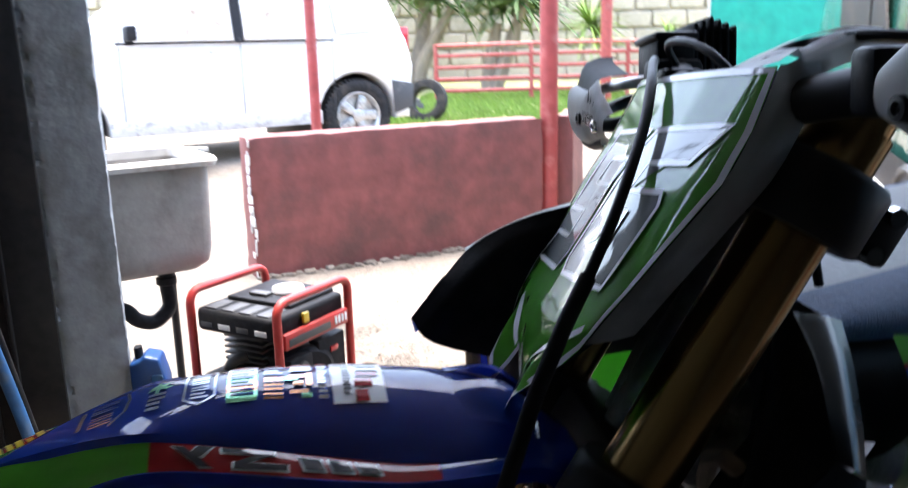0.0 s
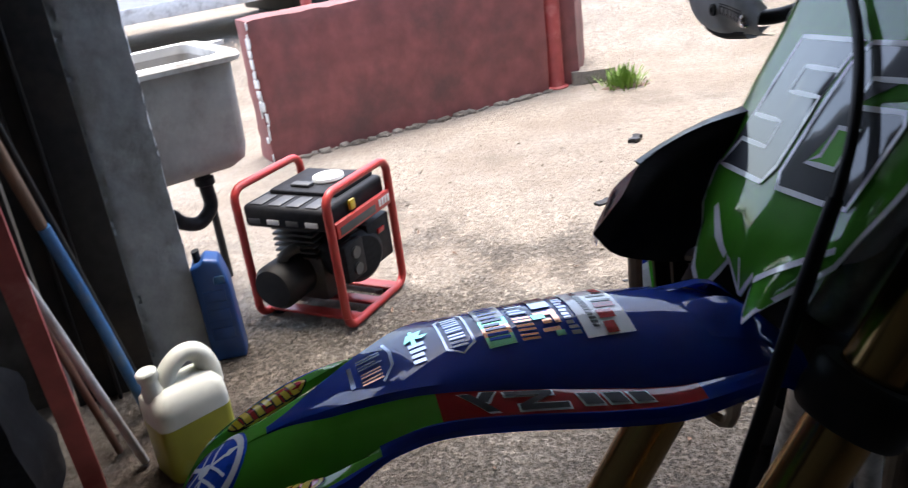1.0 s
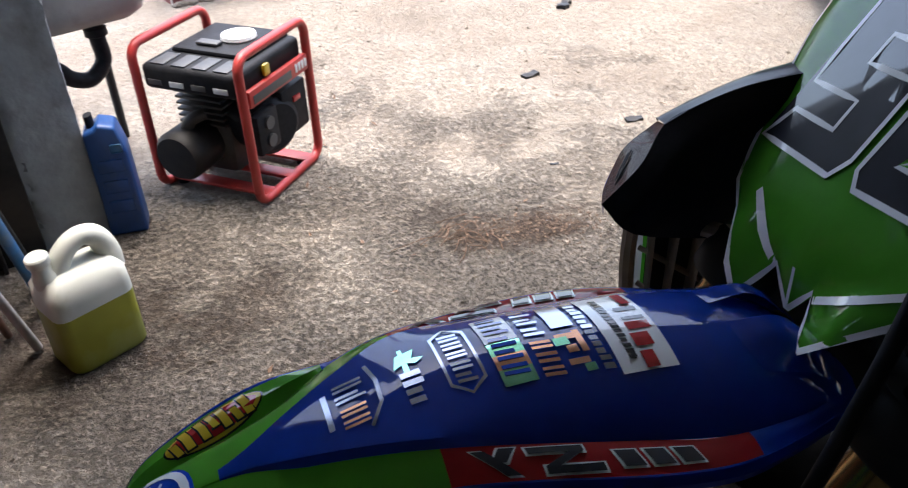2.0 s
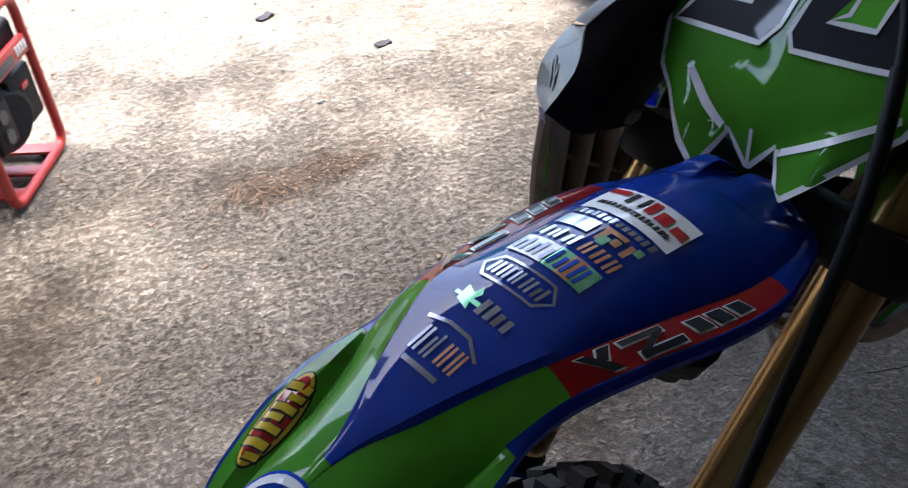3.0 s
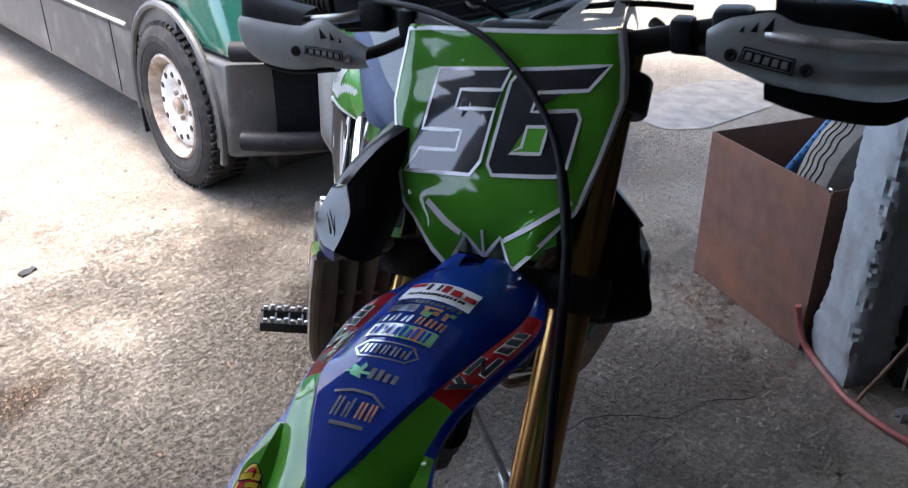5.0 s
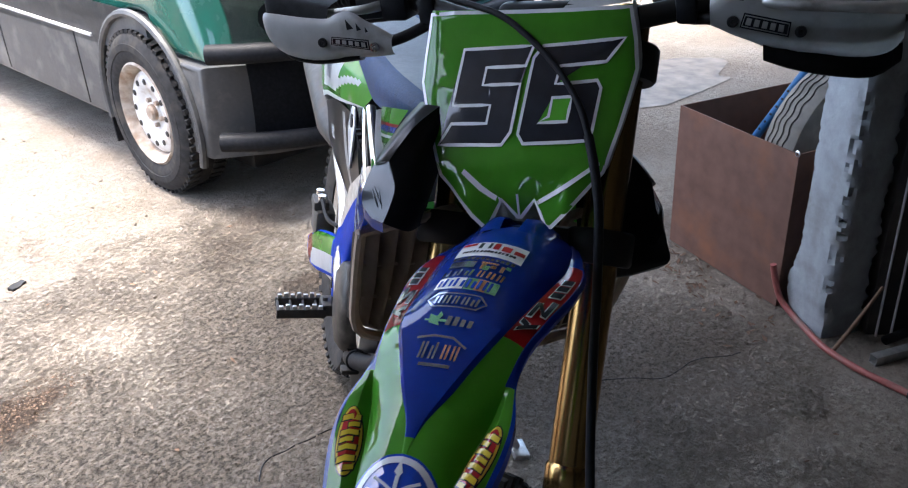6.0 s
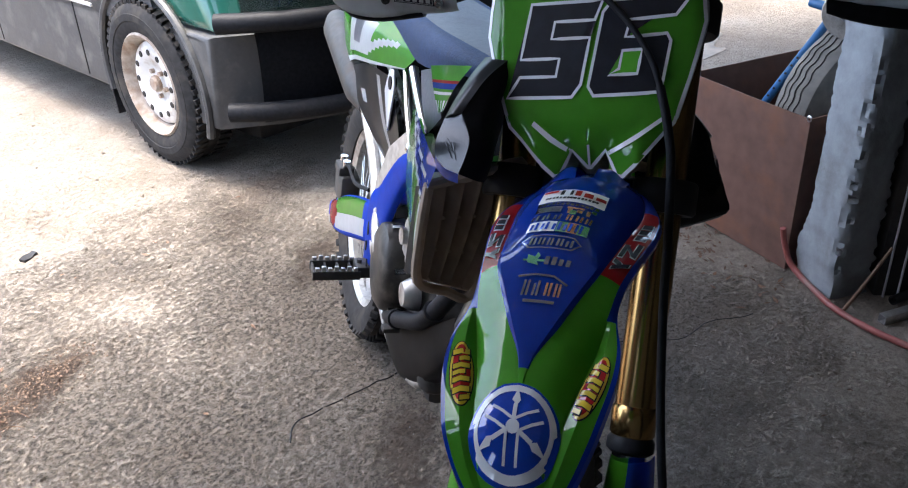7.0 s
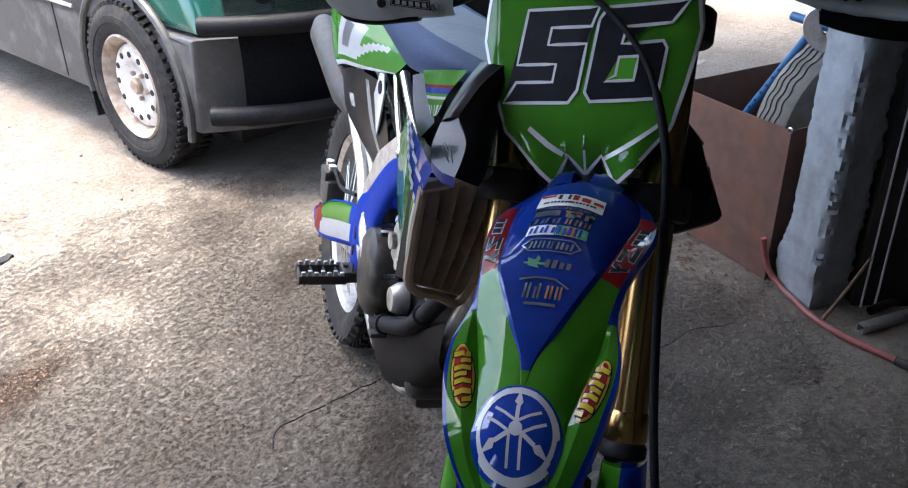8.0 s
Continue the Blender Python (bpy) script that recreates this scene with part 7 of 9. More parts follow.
def build_can():
    c = thing("oil_can", pose(-1.037, 2.347, 0, 0, 0, 16) @ Matrix.Diagonal((0.74, 1.12, 1.27, 1)), "blue plastic oil can standing by the pillar", "can")
    bm = bmesh.new()
    prof = [(-0.085, 0.0), (0.052, 0.0), (0.056, 0.01), (0.052, 0.205), (0.030, 0.262), (-0.028, 0.272), (-0.040, 0.262), (-0.085, 0.255)]
    slab(bm, prof, 0.078, pose(0, 0.0, 0, 90, 0, 0), 0.009, seg=3)
    body = part("can_body", bm, CAN_BLUE, c)
    bm = bmesh.new()
    for x0, x1, z in ((-0.06, 0.03, 0.06), (-0.06, 0.03, 0.11), (-0.06, 0.03, 0.16)):
        block(bm, (x0, -0.081, z), (x1, -0.0775, z + 0.03), 0.003)
    part("moulded_panel", bm, CAN_BLUE, body, loose=True)
    bm = bmesh.new()
    block(bm, (-0.004, -0.0815, 0.205), (0.040, -0.077, 0.225), 0.006, pose(0, 0, 0, 0, 0, 0))
    part("grip_recess", bm, POLE_BLUE, body, "paler moulded grip")
    bm = bmesh.new()
    rod(bm, (-0.055, -0.039, 0.255), (-0.057, -0.039, 0.285), 0.016, seg=18)
    part("cap", bm, BLACK_PLASTIC, body)


build_can()


def build_sink():
    s = thing("laundry_sink", pose(-0.965, 2.667, 0.50, 0, 0, 41) @ Matrix.Scale(1.3, 4), "old weathered grey laundry trough with white rim", "sink")
    bm = bmesh.new()
    def ring(x0, x1, y0, y1, z, c=0.03):
        out = []
        for cx, cy, a0 in ((x1 - c, y1 - c, 0), (x0 + c, y1 - c, 90), (x0 + c, y0 + c, 180), (x1 - c, y0 + c, 270)):
            for t in (0, 30, 60, 90):
                out.append((cx + c * math.cos(radians(a0 + t)), cy + c * math.sin(radians(a0 + t)), z))
        return out
    rings(bm, [ring(-0.40, -0.03, 0.03, 0.27, 0.0), ring(-0.425, -0.008, 0.008, 0.292, 0.022), ring(-0.43, 0.0, 0.0, 0.30, 0.06), ring(-0.435, 0.006, -0.006, 0.306, 0.272),
               ring(-0.415, -0.014, 0.014, 0.286, 0.272), ring(-0.40, -0.03, 0.03, 0.27, 0.04)], caps=True)
    wavy(bm, 0.003, 12)
    bowl = part("bowl", bm, SINK_GREY, s, sharp=50)
    bm = bmesh.new()
    rings(bm, [ring(-0.45, 0.022, -0.022, 0.322, 0.268), ring(-0.452, 0.026, -0.026, 0.326, 0.280), ring(-0.45, 0.022, -0.022, 0.322, 0.288), ring(-0.414, -0.015, 0.015, 0.285, 0.288), ring(-0.414, -0.015, 0.015, 0.285, 0.266)], caps=False)
    slab(bm, [(0, 0), (0.062, 0.020), (0.0, 0.05)], 0.012, Matrix.Translation((0.010, 0.20, 0.276)))
    wavy(bm, 0.002, 20)
    part("rim", bm, SINK_RIM, bowl, "worn white rim")
    bm = bmesh.new()
    tube(bm, [(-0.105, 0.10, 0.01), (-0.105, 0.10, -0.05), (-0.105, 0.10, -0.105), (-0.145, 0.09, -0.135), (-0.19, 0.08, -0.120), (-0.225, 0.08, -0.085), (-0.30, 0.10, -0.08), (-0.40, 0.14, -0.08)], 0.0185, 14, 6)
    lathe(bm, [(0.0185, 0), (0.026, 0.003), (0.026, 0.02), (0.0185, 0.024)], Matrix.Translation((-0.105, 0.10, -0.045)), 18)
    part("trap_pipe", bm, BLACK_PLASTIC, s, "black plastic waste trap")
    for x, y in ((-0.40, 0.04), (-0.40, 0.26), (-0.05, 0.27)):
        bm = bmesh.new()
        rod(bm, (x, y, -0.384), (x, y, 0.01), 0.011, seg=10)
        part("leg", bm, BLACK_STEEL, s)


build_sink()


def build_poles():
    def stick(name, pts, r, material, label, cat):
        bm = bmesh.new()
        tube(bm, pts, r, 12, 3)
        return whole(name, bm, material, label, cat, group="poles leaning by the pillar")
    stick("broom_handle", [(-1.12, 1.913, 0.012), (-1.123, 1.827, 0.362), (-1.131, 1.741, 0.677)], 0.0152, POLE_BLUE, "blue painted handle leaning by the door rail", "broom handle")
    stick("wooden_pole", [(-1.133, 1.738, 0.678), (-1.14, 1.665, 0.968), (-1.141, 1.485, 1.633)], 0.0134, WOOD, "bare brown wooden handle above the blue one", "handle")
    stick("plastic_rod", [(-1.079, 1.753, 0.012), (-1.102, 1.662, 0.365), (-1.171, 1.401, 1.402)], 0.0116, STICK_PALE, "pale plastic rod leaning by the wall", "rod")
    stick("wooden_stake", [(-1.179, 2.01, 0.012), (-1.188, 1.877, 0.484), (-1.201, 1.641, 1.331)], 0.0146, WOOD, "dark wooden stake leaning in the corner", "stake")
    stick("iron_bar", [(-1.133, 1.958, 0.012), (-1.143, 1.826, 0.548), (-1.163, 1.582, 1.52)], 0.0085, BLACK_STEEL, "thin black iron bar leaning in the corner", "bar")
    stick("iron_bar", [(-1.171, 1.8, 0.012), (-1.169, 1.656, 0.544), (-1.215, 1.458, 1.337)], 0.0098, RUST, "thin rusty iron bar leaning by the wall", "bar")
    bm = bmesh.new()
    m = look((-1.16, 1.65, 0.02), (-0.967, 1.357, 1.088))
    slab(bm, [(-0.024, 0.022), (-0.024, -0.022), (0.024, -0.022), (0.024, 0.022), (0.019, 0.022), (0.019, -0.017), (-0.019, -0.017), (-0.019, 0.022)], 1.45, m @ Matrix.Translation((0, 0, -1.45)))
    whole("steel_channel", bm, POST_RED, "red painted steel channel leaning by the wall", "steel bar")
    # black sacks and clutter in the dark corner
    bm = bmesh.new()
    grid_box(bm, (-0.16, -0.14, 0), (0.16, 0.14, 0.34), 0.04)
    for v in bm.verts:
        f = 1 - 0.35 * (v.co.z / 0.34) ** 2
        v.co.x, v.co.y = v.co.x * f, v.co.y * f
    whole("refuse_bag", wavy(bm, 0.03, 9), BLACK_PLASTIC, "crumpled black plastic bag in the corner", "bag", m=pose(-1.42, 1.60, 0, 0, 0, 20))


build_poles()


# ---- things by the other pillar ----
def build_steel_box():
    dx, dy = 1.976 - 1.717, 1.158 - 0.712
    L = math.hypot(dx, dy)
    turn = math.degrees(math.atan2(dy, dx))
    b = thing("steel_bin", pose(1.717, 0.712, 0, 0, 0, turn), "open brown steel bin holding an old tyre", "bin")
    H, D, t = 0.497, 0.68, 0.004
    sides = (((0, 0, 0.004), (L, t, H)), ((0, -D, 0.004), (L, -D + t, H)), ((0, -D + t, 0.004), (t, 0, H)), ((L - t, -D + t, 0.004), (L, 0, H)), ((t, -D + t, 0.112), (L - t, 0, 0.118)))
    for a, c in sides:
        bm = bmesh.new()
        grid_box(bm, (a[0], min(a[1], c[1]), a[2]), (c[0], max(a[1], c[1]), c[2]), 0.06)
        part("steel_sheet", wavy(bm, 0.0015, 5), RUST, b, sharp=30)
    bm = bmesh.new()
    lathe(bm, [(0.006, -0.003), (0.010, 0), (0.006, 0.003)], Matrix.Translation((0.003, 0.006, H + 0.002)) @ Matrix.Rotation(radians(90), 4, "X"), 14, closed=True)
    part("wire_eye", bm, ALLOY, b)
    # tyre standing in the bin
    tw = thing("old_tyre", pose(1.717, 0.712, 0, 0, 0, turn) @ Matrix.Translation((0.100, -0.312, 0.4195)) @ Matrix.Rotation(radians(-3), 4, "Z") @ Matrix.Rotation(radians(90), 4, "Y") @ Matrix.Diagonal((1, 1, 0.80, 1)), "worn pale dusty car tyre standing in the bin", "tyre")
    bm = bmesh.new()
    lathe(bm, [(0.19, -0.07), (0.25, -0.085), (0.285, -0.075), (0.295, -0.055), (0.30, 0), (0.295, 0.055), (0.285, 0.075), (0.25, 0.085), (0.19, 0.07), (0.185, 0.0)], Matrix(), 64, closed=True)
    tread = part("tyre_carcass", bm, OLD_TYRE, tw)
    for z in (-0.038, -0.012, 0.014, 0.040):
        bm = bmesh.new()
        pts = []
        n = 120
        for k in range(n):
            a = 2 * math.pi * k / n
            zz = z + 0.0035 * (1 if (k // 2) % 2 else -1)
            r = 0.3005 - 0.10 * zz * zz / 0.055
            pts.append((r * math.cos(a), r * math.sin(a), zz))
        tube(bm, pts + [pts[0]], 0.0022, 5, soft=False)
        part("tread_groove", bm, RUBBER, tread, "dark zigzag tread groove")
    jk = thing("jack_handle", pose(1.717, 0.712, 0, 0, 0, turn), "blue steel jack handle leaning out of the bin", "handle")
    bm = bmesh.new()
    low, top = Vector((0.475, -0.100, 0.133)), Vector((0.150, -0.200, 0.744))
    rod(bm, low, top, 0.0135, seg=14)
    bar = part("shaft", bm, POLE_BLUE, jk)
    bm = bmesh.new()
    tube(bm, [(0.245, -0.200, 0.752), (0.200, -0.200, 0.750), (0.150, -0.200, 0.748), (0.080, -0.200, 0.744)], 0.0140, 12, 3)
    part("cross_grip", bm, POLE_BLUE, bar)
    for k in range(6):
        bm = bmesh.new()
        c = low.lerp(top, 0.52 + 0.045 * k)
        rod(bm, c + Vector((-0.003, 0.0115, 0.003)), c + Vector((-0.004, 0.0142, 0.004)), 0.0040, seg=8)
        part("shaft_hole", bm, BLACK_STEEL, bar)
    bm = bmesh.new()
    lathe(bm, [(0.02, -0.006), (0.07, -0.008), (0.075, 0), (0.07, 0.008), (0.02, 0.006)], Matrix(), 30, closed=True)
    rod(bm, (0.045, 0, 0.006), (0.045, 0, 0.012), 0.006, seg=8)
    whole("grinder_disc", bm, ALLOY, "grey metal disc resting on the tyre", "disc", m=pose(1.717, 0.712, 0, 0, 0, turn) @ pose(0.080, -0.165, 0.752, 80, 0, 20))


build_steel_box()


def build_floor_clutter():
    bm = bmesh.new()
    tube(bm, [(1.70, 0.735, 0.15), (1.705, 0.725, 0.10), (1.697, 0.70, 0.045), (1.672, 0.655, 0.016), (1.62, 0.60, 0.010), (1.555, 0.535, 0.010), (1.50, 0.44, 0.010), (1.465, 0.34, 0.010), (1.44, 0.26, 0.010), (1.40, 0.12, 0.010), (1.33, -0.1, 0.010), (1.2, -0.5, 0.010)], 0.0095, 12, 8)
    hose = thing("air_hose", Matrix(), "dusty red rubber air hose on the floor", "hose")
    part("hose_line", bm, HOSE_RED, hose)
    bm = bmesh.new()
    d = (Vector((1.44, 0.26, 0)) - Vector((1.465, 0.34, 0))).normalized()
    c = Vector((1.446, 0.282, 0.0105))
    rod(bm, c - d * 0.02, c + d * 0.02, 0.013, seg=10)
    rod(bm, c + d * 0.02, c + d * 0.035, 0.011, seg=6)
    part("hose_clip", bm, DARK_ALLOY, hose)
    bm = bmesh.new()
    m = look((1.556, 0.408, 0.0135), (1.735, 0.28, 0.0135))
    h, w = 0.013, 0.002
    for a, b in (((-h, -h), (h, -h + w)), ((-h, h - w), (h, h)), ((-h, -h + w), (-h + w, h - w)), ((h - w, -h + w), (h, h - w))):
        block(bm, (a[0], a[1], -0.6), (b[0], b[1], 0), 0.0004, m)
    whole("square_tube", bm, ALLOY, "short length of bare square steel tube", "steel tube")
    bm = bmesh.new()
    m = look((1.672, 0.400, 0.0135), (1.85, 0.30, 0.0135))
    lathe(bm, [(0.0115, 0), (0.0135, 0), (0.0135, -0.5), (0.0115, -0.5)], m, 20, closed=True)
    whole("steel_pipe", bm, BLACK_STEEL, "dark round steel pipe offcut", "steel pipe")
    bm = bmesh.new()
    tube(bm, [(1.543, 0.512, 0.006), (1.585, 0.470, 0.10), (1.63, 0.430, 0.20)], [0.006, 0.0055, 0.004], 8, 3)
    whole("wooden_stick", bm, WOOD, "thin brown stick leaning by the pillar", "stick")
    # grit, leaves and chips
    rnd = random.Random(4)
    bm = bmesh.new()
    for k in range(900):
        x, y = rnd.uniform(-1.2, 2.6), rnd.uniform(0.2, 4.6)
        if (x + 0.93) ** 2 + (y - 1.77) ** 2 < 0.05:
            continue
        s = rnd.choice((0.0015, 0.002, 0.003, 0.004, 0.006)) * rnd.uniform(0.7, 1.3)
        block(bm, (-s, -s * 0.7, -s * 0.5), (s, s * 0.7, s * 0.6), s * 0.25, pose(x, y, ground_height(x, y) + s * 0.3, rnd.uniform(-30, 30), rnd.uniform(-30, 30), rnd.uniform(0, 360)), seg=1)
    # stones standing proud of the worn strip in front of the door
    for k in range(7500):
        u, v = rnd.gauss(0, 0.62), rnd.gauss(0, 0.42)
        x, y = 0.42 + u * 0.819 + v * 0.574, 1.62 - u * 0.574 + v * 0.819
        r = rnd.choice((0.003, 0.004, 0.005, 0.007)) * rnd.uniform(0.7, 1.3)
        h = r * rnd.uniform(0.30, 0.60)
        z = ground_height(x, y)
        a0 = rnd.uniform(0, 6.28)
        low = [bm.verts.new((x + r * rnd.uniform(0.7, 1.2) * math.cos(a0 + 1.2566 * i), y + r * rnd.uniform(0.5, 1.1) * math.sin(a0 + 1.2566 * i), z - 0.001)) for i in range(5)]
        peak = bm.verts.new((x + rnd.uniform(-0.3, 0.3) * r, y + rnd.uniform(-0.3, 0.3) * r, z + h))
        for i in range(5):
            bm.faces.new((low[i], low[(i + 1) % 5], peak))
    whole("loose_grit", bm, CONCRETE, "loose grit scattered over the concrete", "grit", "stuff")
    bm = bmesh.new()
    for k in range(150):
        if k < 90:
            u = rnd.random()
            x, y = 1.60 + 0.36 * u + rnd.gauss(-0.05, 0.05), 0.66 + 0.50 * u + rnd.gauss(0.05, 0.05)
        else:
            x, y = rnd.uniform(-0.8, 2.2), rnd.uniform(0.4, 3.3)
        L, w = rnd.uniform(0.008, 0.02), rnd.uniform(0.003, 0.007)
        m = pose(x, y, ground_height(x, y) + 0.003, rnd.uniform(-12, 12), rnd.uniform(-12, 12), rnd.uniform(0, 360))
        v = [bm.verts.new(m @ Vector(p)) for p in ((-L, 0, 0), (-L * 0.3, w, 0.002), (L, 0, 0.003), (-L * 0.3, -w, 0.002), (-L * 0.1, 0, 0.0005))]
        bm.faces.new((v[0], v[4], v[1])); bm.faces.new((v[1], v[4], v[2])); bm.faces.new((v[2], v[4], v[3])); bm.faces.new((v[3], v[4], v[0]))
    whole("dry_leaves", bm, WOOD, "small dry brown leaf scraps on the floor", "leaves", "stuff")
    for x, y, s, turn in ((0.536, 2.92, 0.032, 20), (0.202, 3.33, 0.035, 40), (0.42, 4.15, 0.05, 70), (0.23, 2.62, 0.014, 10)):
        bm = bmesh.new()
        grid_box(bm, (-s, -s * 0.45, 0), (s, s * 0.45, s * 0.35), s * 0.3)
        whole("dirt_clod", wavy(bm, s * 0.25, 30, s * 99), BLACK_STEEL, "small dark scrap lying on the concrete", "scrap", m=pose(x, y, -0.002, 0, 0, turn), group="scraps on the floor")
    # a scatter of red-brown soil and straw
    bm = bmesh.new()
    for k in range(1100):
        u = rnd.random()
        x, y = -0.06 + 0.36 * u + rnd.gauss(0, 0.06), 2.20 + 0.08 * u + rnd.gauss(0, 0.045)
        r = rnd.choice((0.001, 0.0013, 0.0016, 0.0025)) * rnd.uniform(0.7, 1.3)
        block(bm, (-r, -r * 0.8, -r * 0.4), (r, r * 0.8, r * 0.5), 0, pose(x, y, r * 0.2, rnd.uniform(-30, 30), rnd.uniform(-30, 30), rnd.uniform(0, 360)))
    whole("spilled_soil", bm, SOIL, "scatter of red-brown soil on the concrete", "soil", "stuff")
    bm = bmesh.new()
    for k in range(26):
        x, y, a, L = -0.06 + rnd.gauss(0, 0.05), 2.21 + rnd.gauss(0, 0.04), rnd.uniform(0, 3.14), rnd.uniform(0.02, 0.06)
        tube(bm, [(x - L * math.cos(a), y - L * math.sin(a), 0.004), (x, y, 0.008 + rnd.random() * 0.008), (x + L * math.cos(a + 0.3), y + L * math.sin(a + 0.3), 0.004)], 0.0012, 4, 2)
    whole("dry_straw", bm, WOOD, "tangle of dry brown straw on the floor", "straw", "stuff")
    # cracks and joints in the slab, as thin dark wires let into it
    for pts, r in (([(0.330, 1.500), (0.345, 1.515), (0.378, 1.538), (0.485, 1.508), (0.675, 1.444)], 0.0022),
                   ([(0.95, 1.05), (1.1, 1.0), (1.2, 0.86), (1.32, 0.82), (1.42, 0.72)], 0.0014)):
        bm = bmesh.new()
        fine = smooth_path([(x, y, 0.0) for x, y in pts], 14)
        fine = [p + 0.010 * Vector((noise.noise(p * 19), noise.noise(p * 23 + Vector((5, 0, 0))), 0)) for p in fine]
        tube(bm, fine, r, 5, soft=False)
        whole("slab_crack", bm, BLACK_STEEL, "fine dark crack across the slab", "crack", "structure")


build_floor_clutter()


# ---- vehicles ----
def arch_profile(top, x0, x1, z0, wheels, wz, r):
    """The side outline of a car body with its wheel arches cut out of the lower edge."""
    pts = [(x0, z0)]
    for wx in wheels:
        h = math.acos(max(-1, min(1, (z0 - wz) / r)))
        a0, a1 = math.pi / 2 + h, math.pi / 2 - h
        pts += [(wx + r * math.cos(a), wz + r * math.sin(a)) for a in np.linspace(a0, a1, 16)]
    return pts + [(x1, z0)] + top


def body_shell(poly, width, side, bevel=0.03, nose=0.0, nose_x=0.0, tuck=0.0, cuts=7):
    """A body from its side outline; the nose is rounded in plan, the flanks lean in above the waist."""
    bm = bmesh.new()
    tmp = bmesh.new()
    f = tmp.faces.new([tmp.verts.new((x, 0, z)) for x, z in poly])
    ext = bmesh.ops.extrude_face_region(tmp, geom=[f])
    bmesh.ops.translate(tmp, vec=(0, side * width, 0), verts=[v for v in ext["geom"] if isinstance(v, bmesh.types.BMVert)])
    bmesh.ops.recalc_face_normals(tmp, faces=tmp.faces)
    if bevel:
        edges = [e for e in tmp.edges if abs(e.verts[0].co.y - e.verts[1].co.y) < 1e-6]
        bmesh.ops.bevel(tmp, geom=edges, offset=bevel, segments=3, affect="EDGES", profile=0.5)
    for k in range(1, cuts):
        bmesh.ops.bisect_plane(tmp, geom=tmp.verts[:] + tmp.edges[:] + tmp.faces[:], plane_co=(0, side * width * k / cuts, 0), plane_no=(0, 1, 0))
    for v in tmp.verts:
        u = (v.co.y / (side * width)) * 2 - 1
        if v.co.x < nose_x:
            v.co.x += nose * min(1.0, (nose_x - v.co.x) / 0.35) * abs(u) ** 2.6
        if tuck and v.co.z > 1.0:
            v.co.y -= side * u * tuck * (v.co.z - 1.0)
    bmesh.ops.triangulate(tmp, faces=[f for f in tmp.faces if len(f.verts) > 4])
    return merge(bm, tmp)


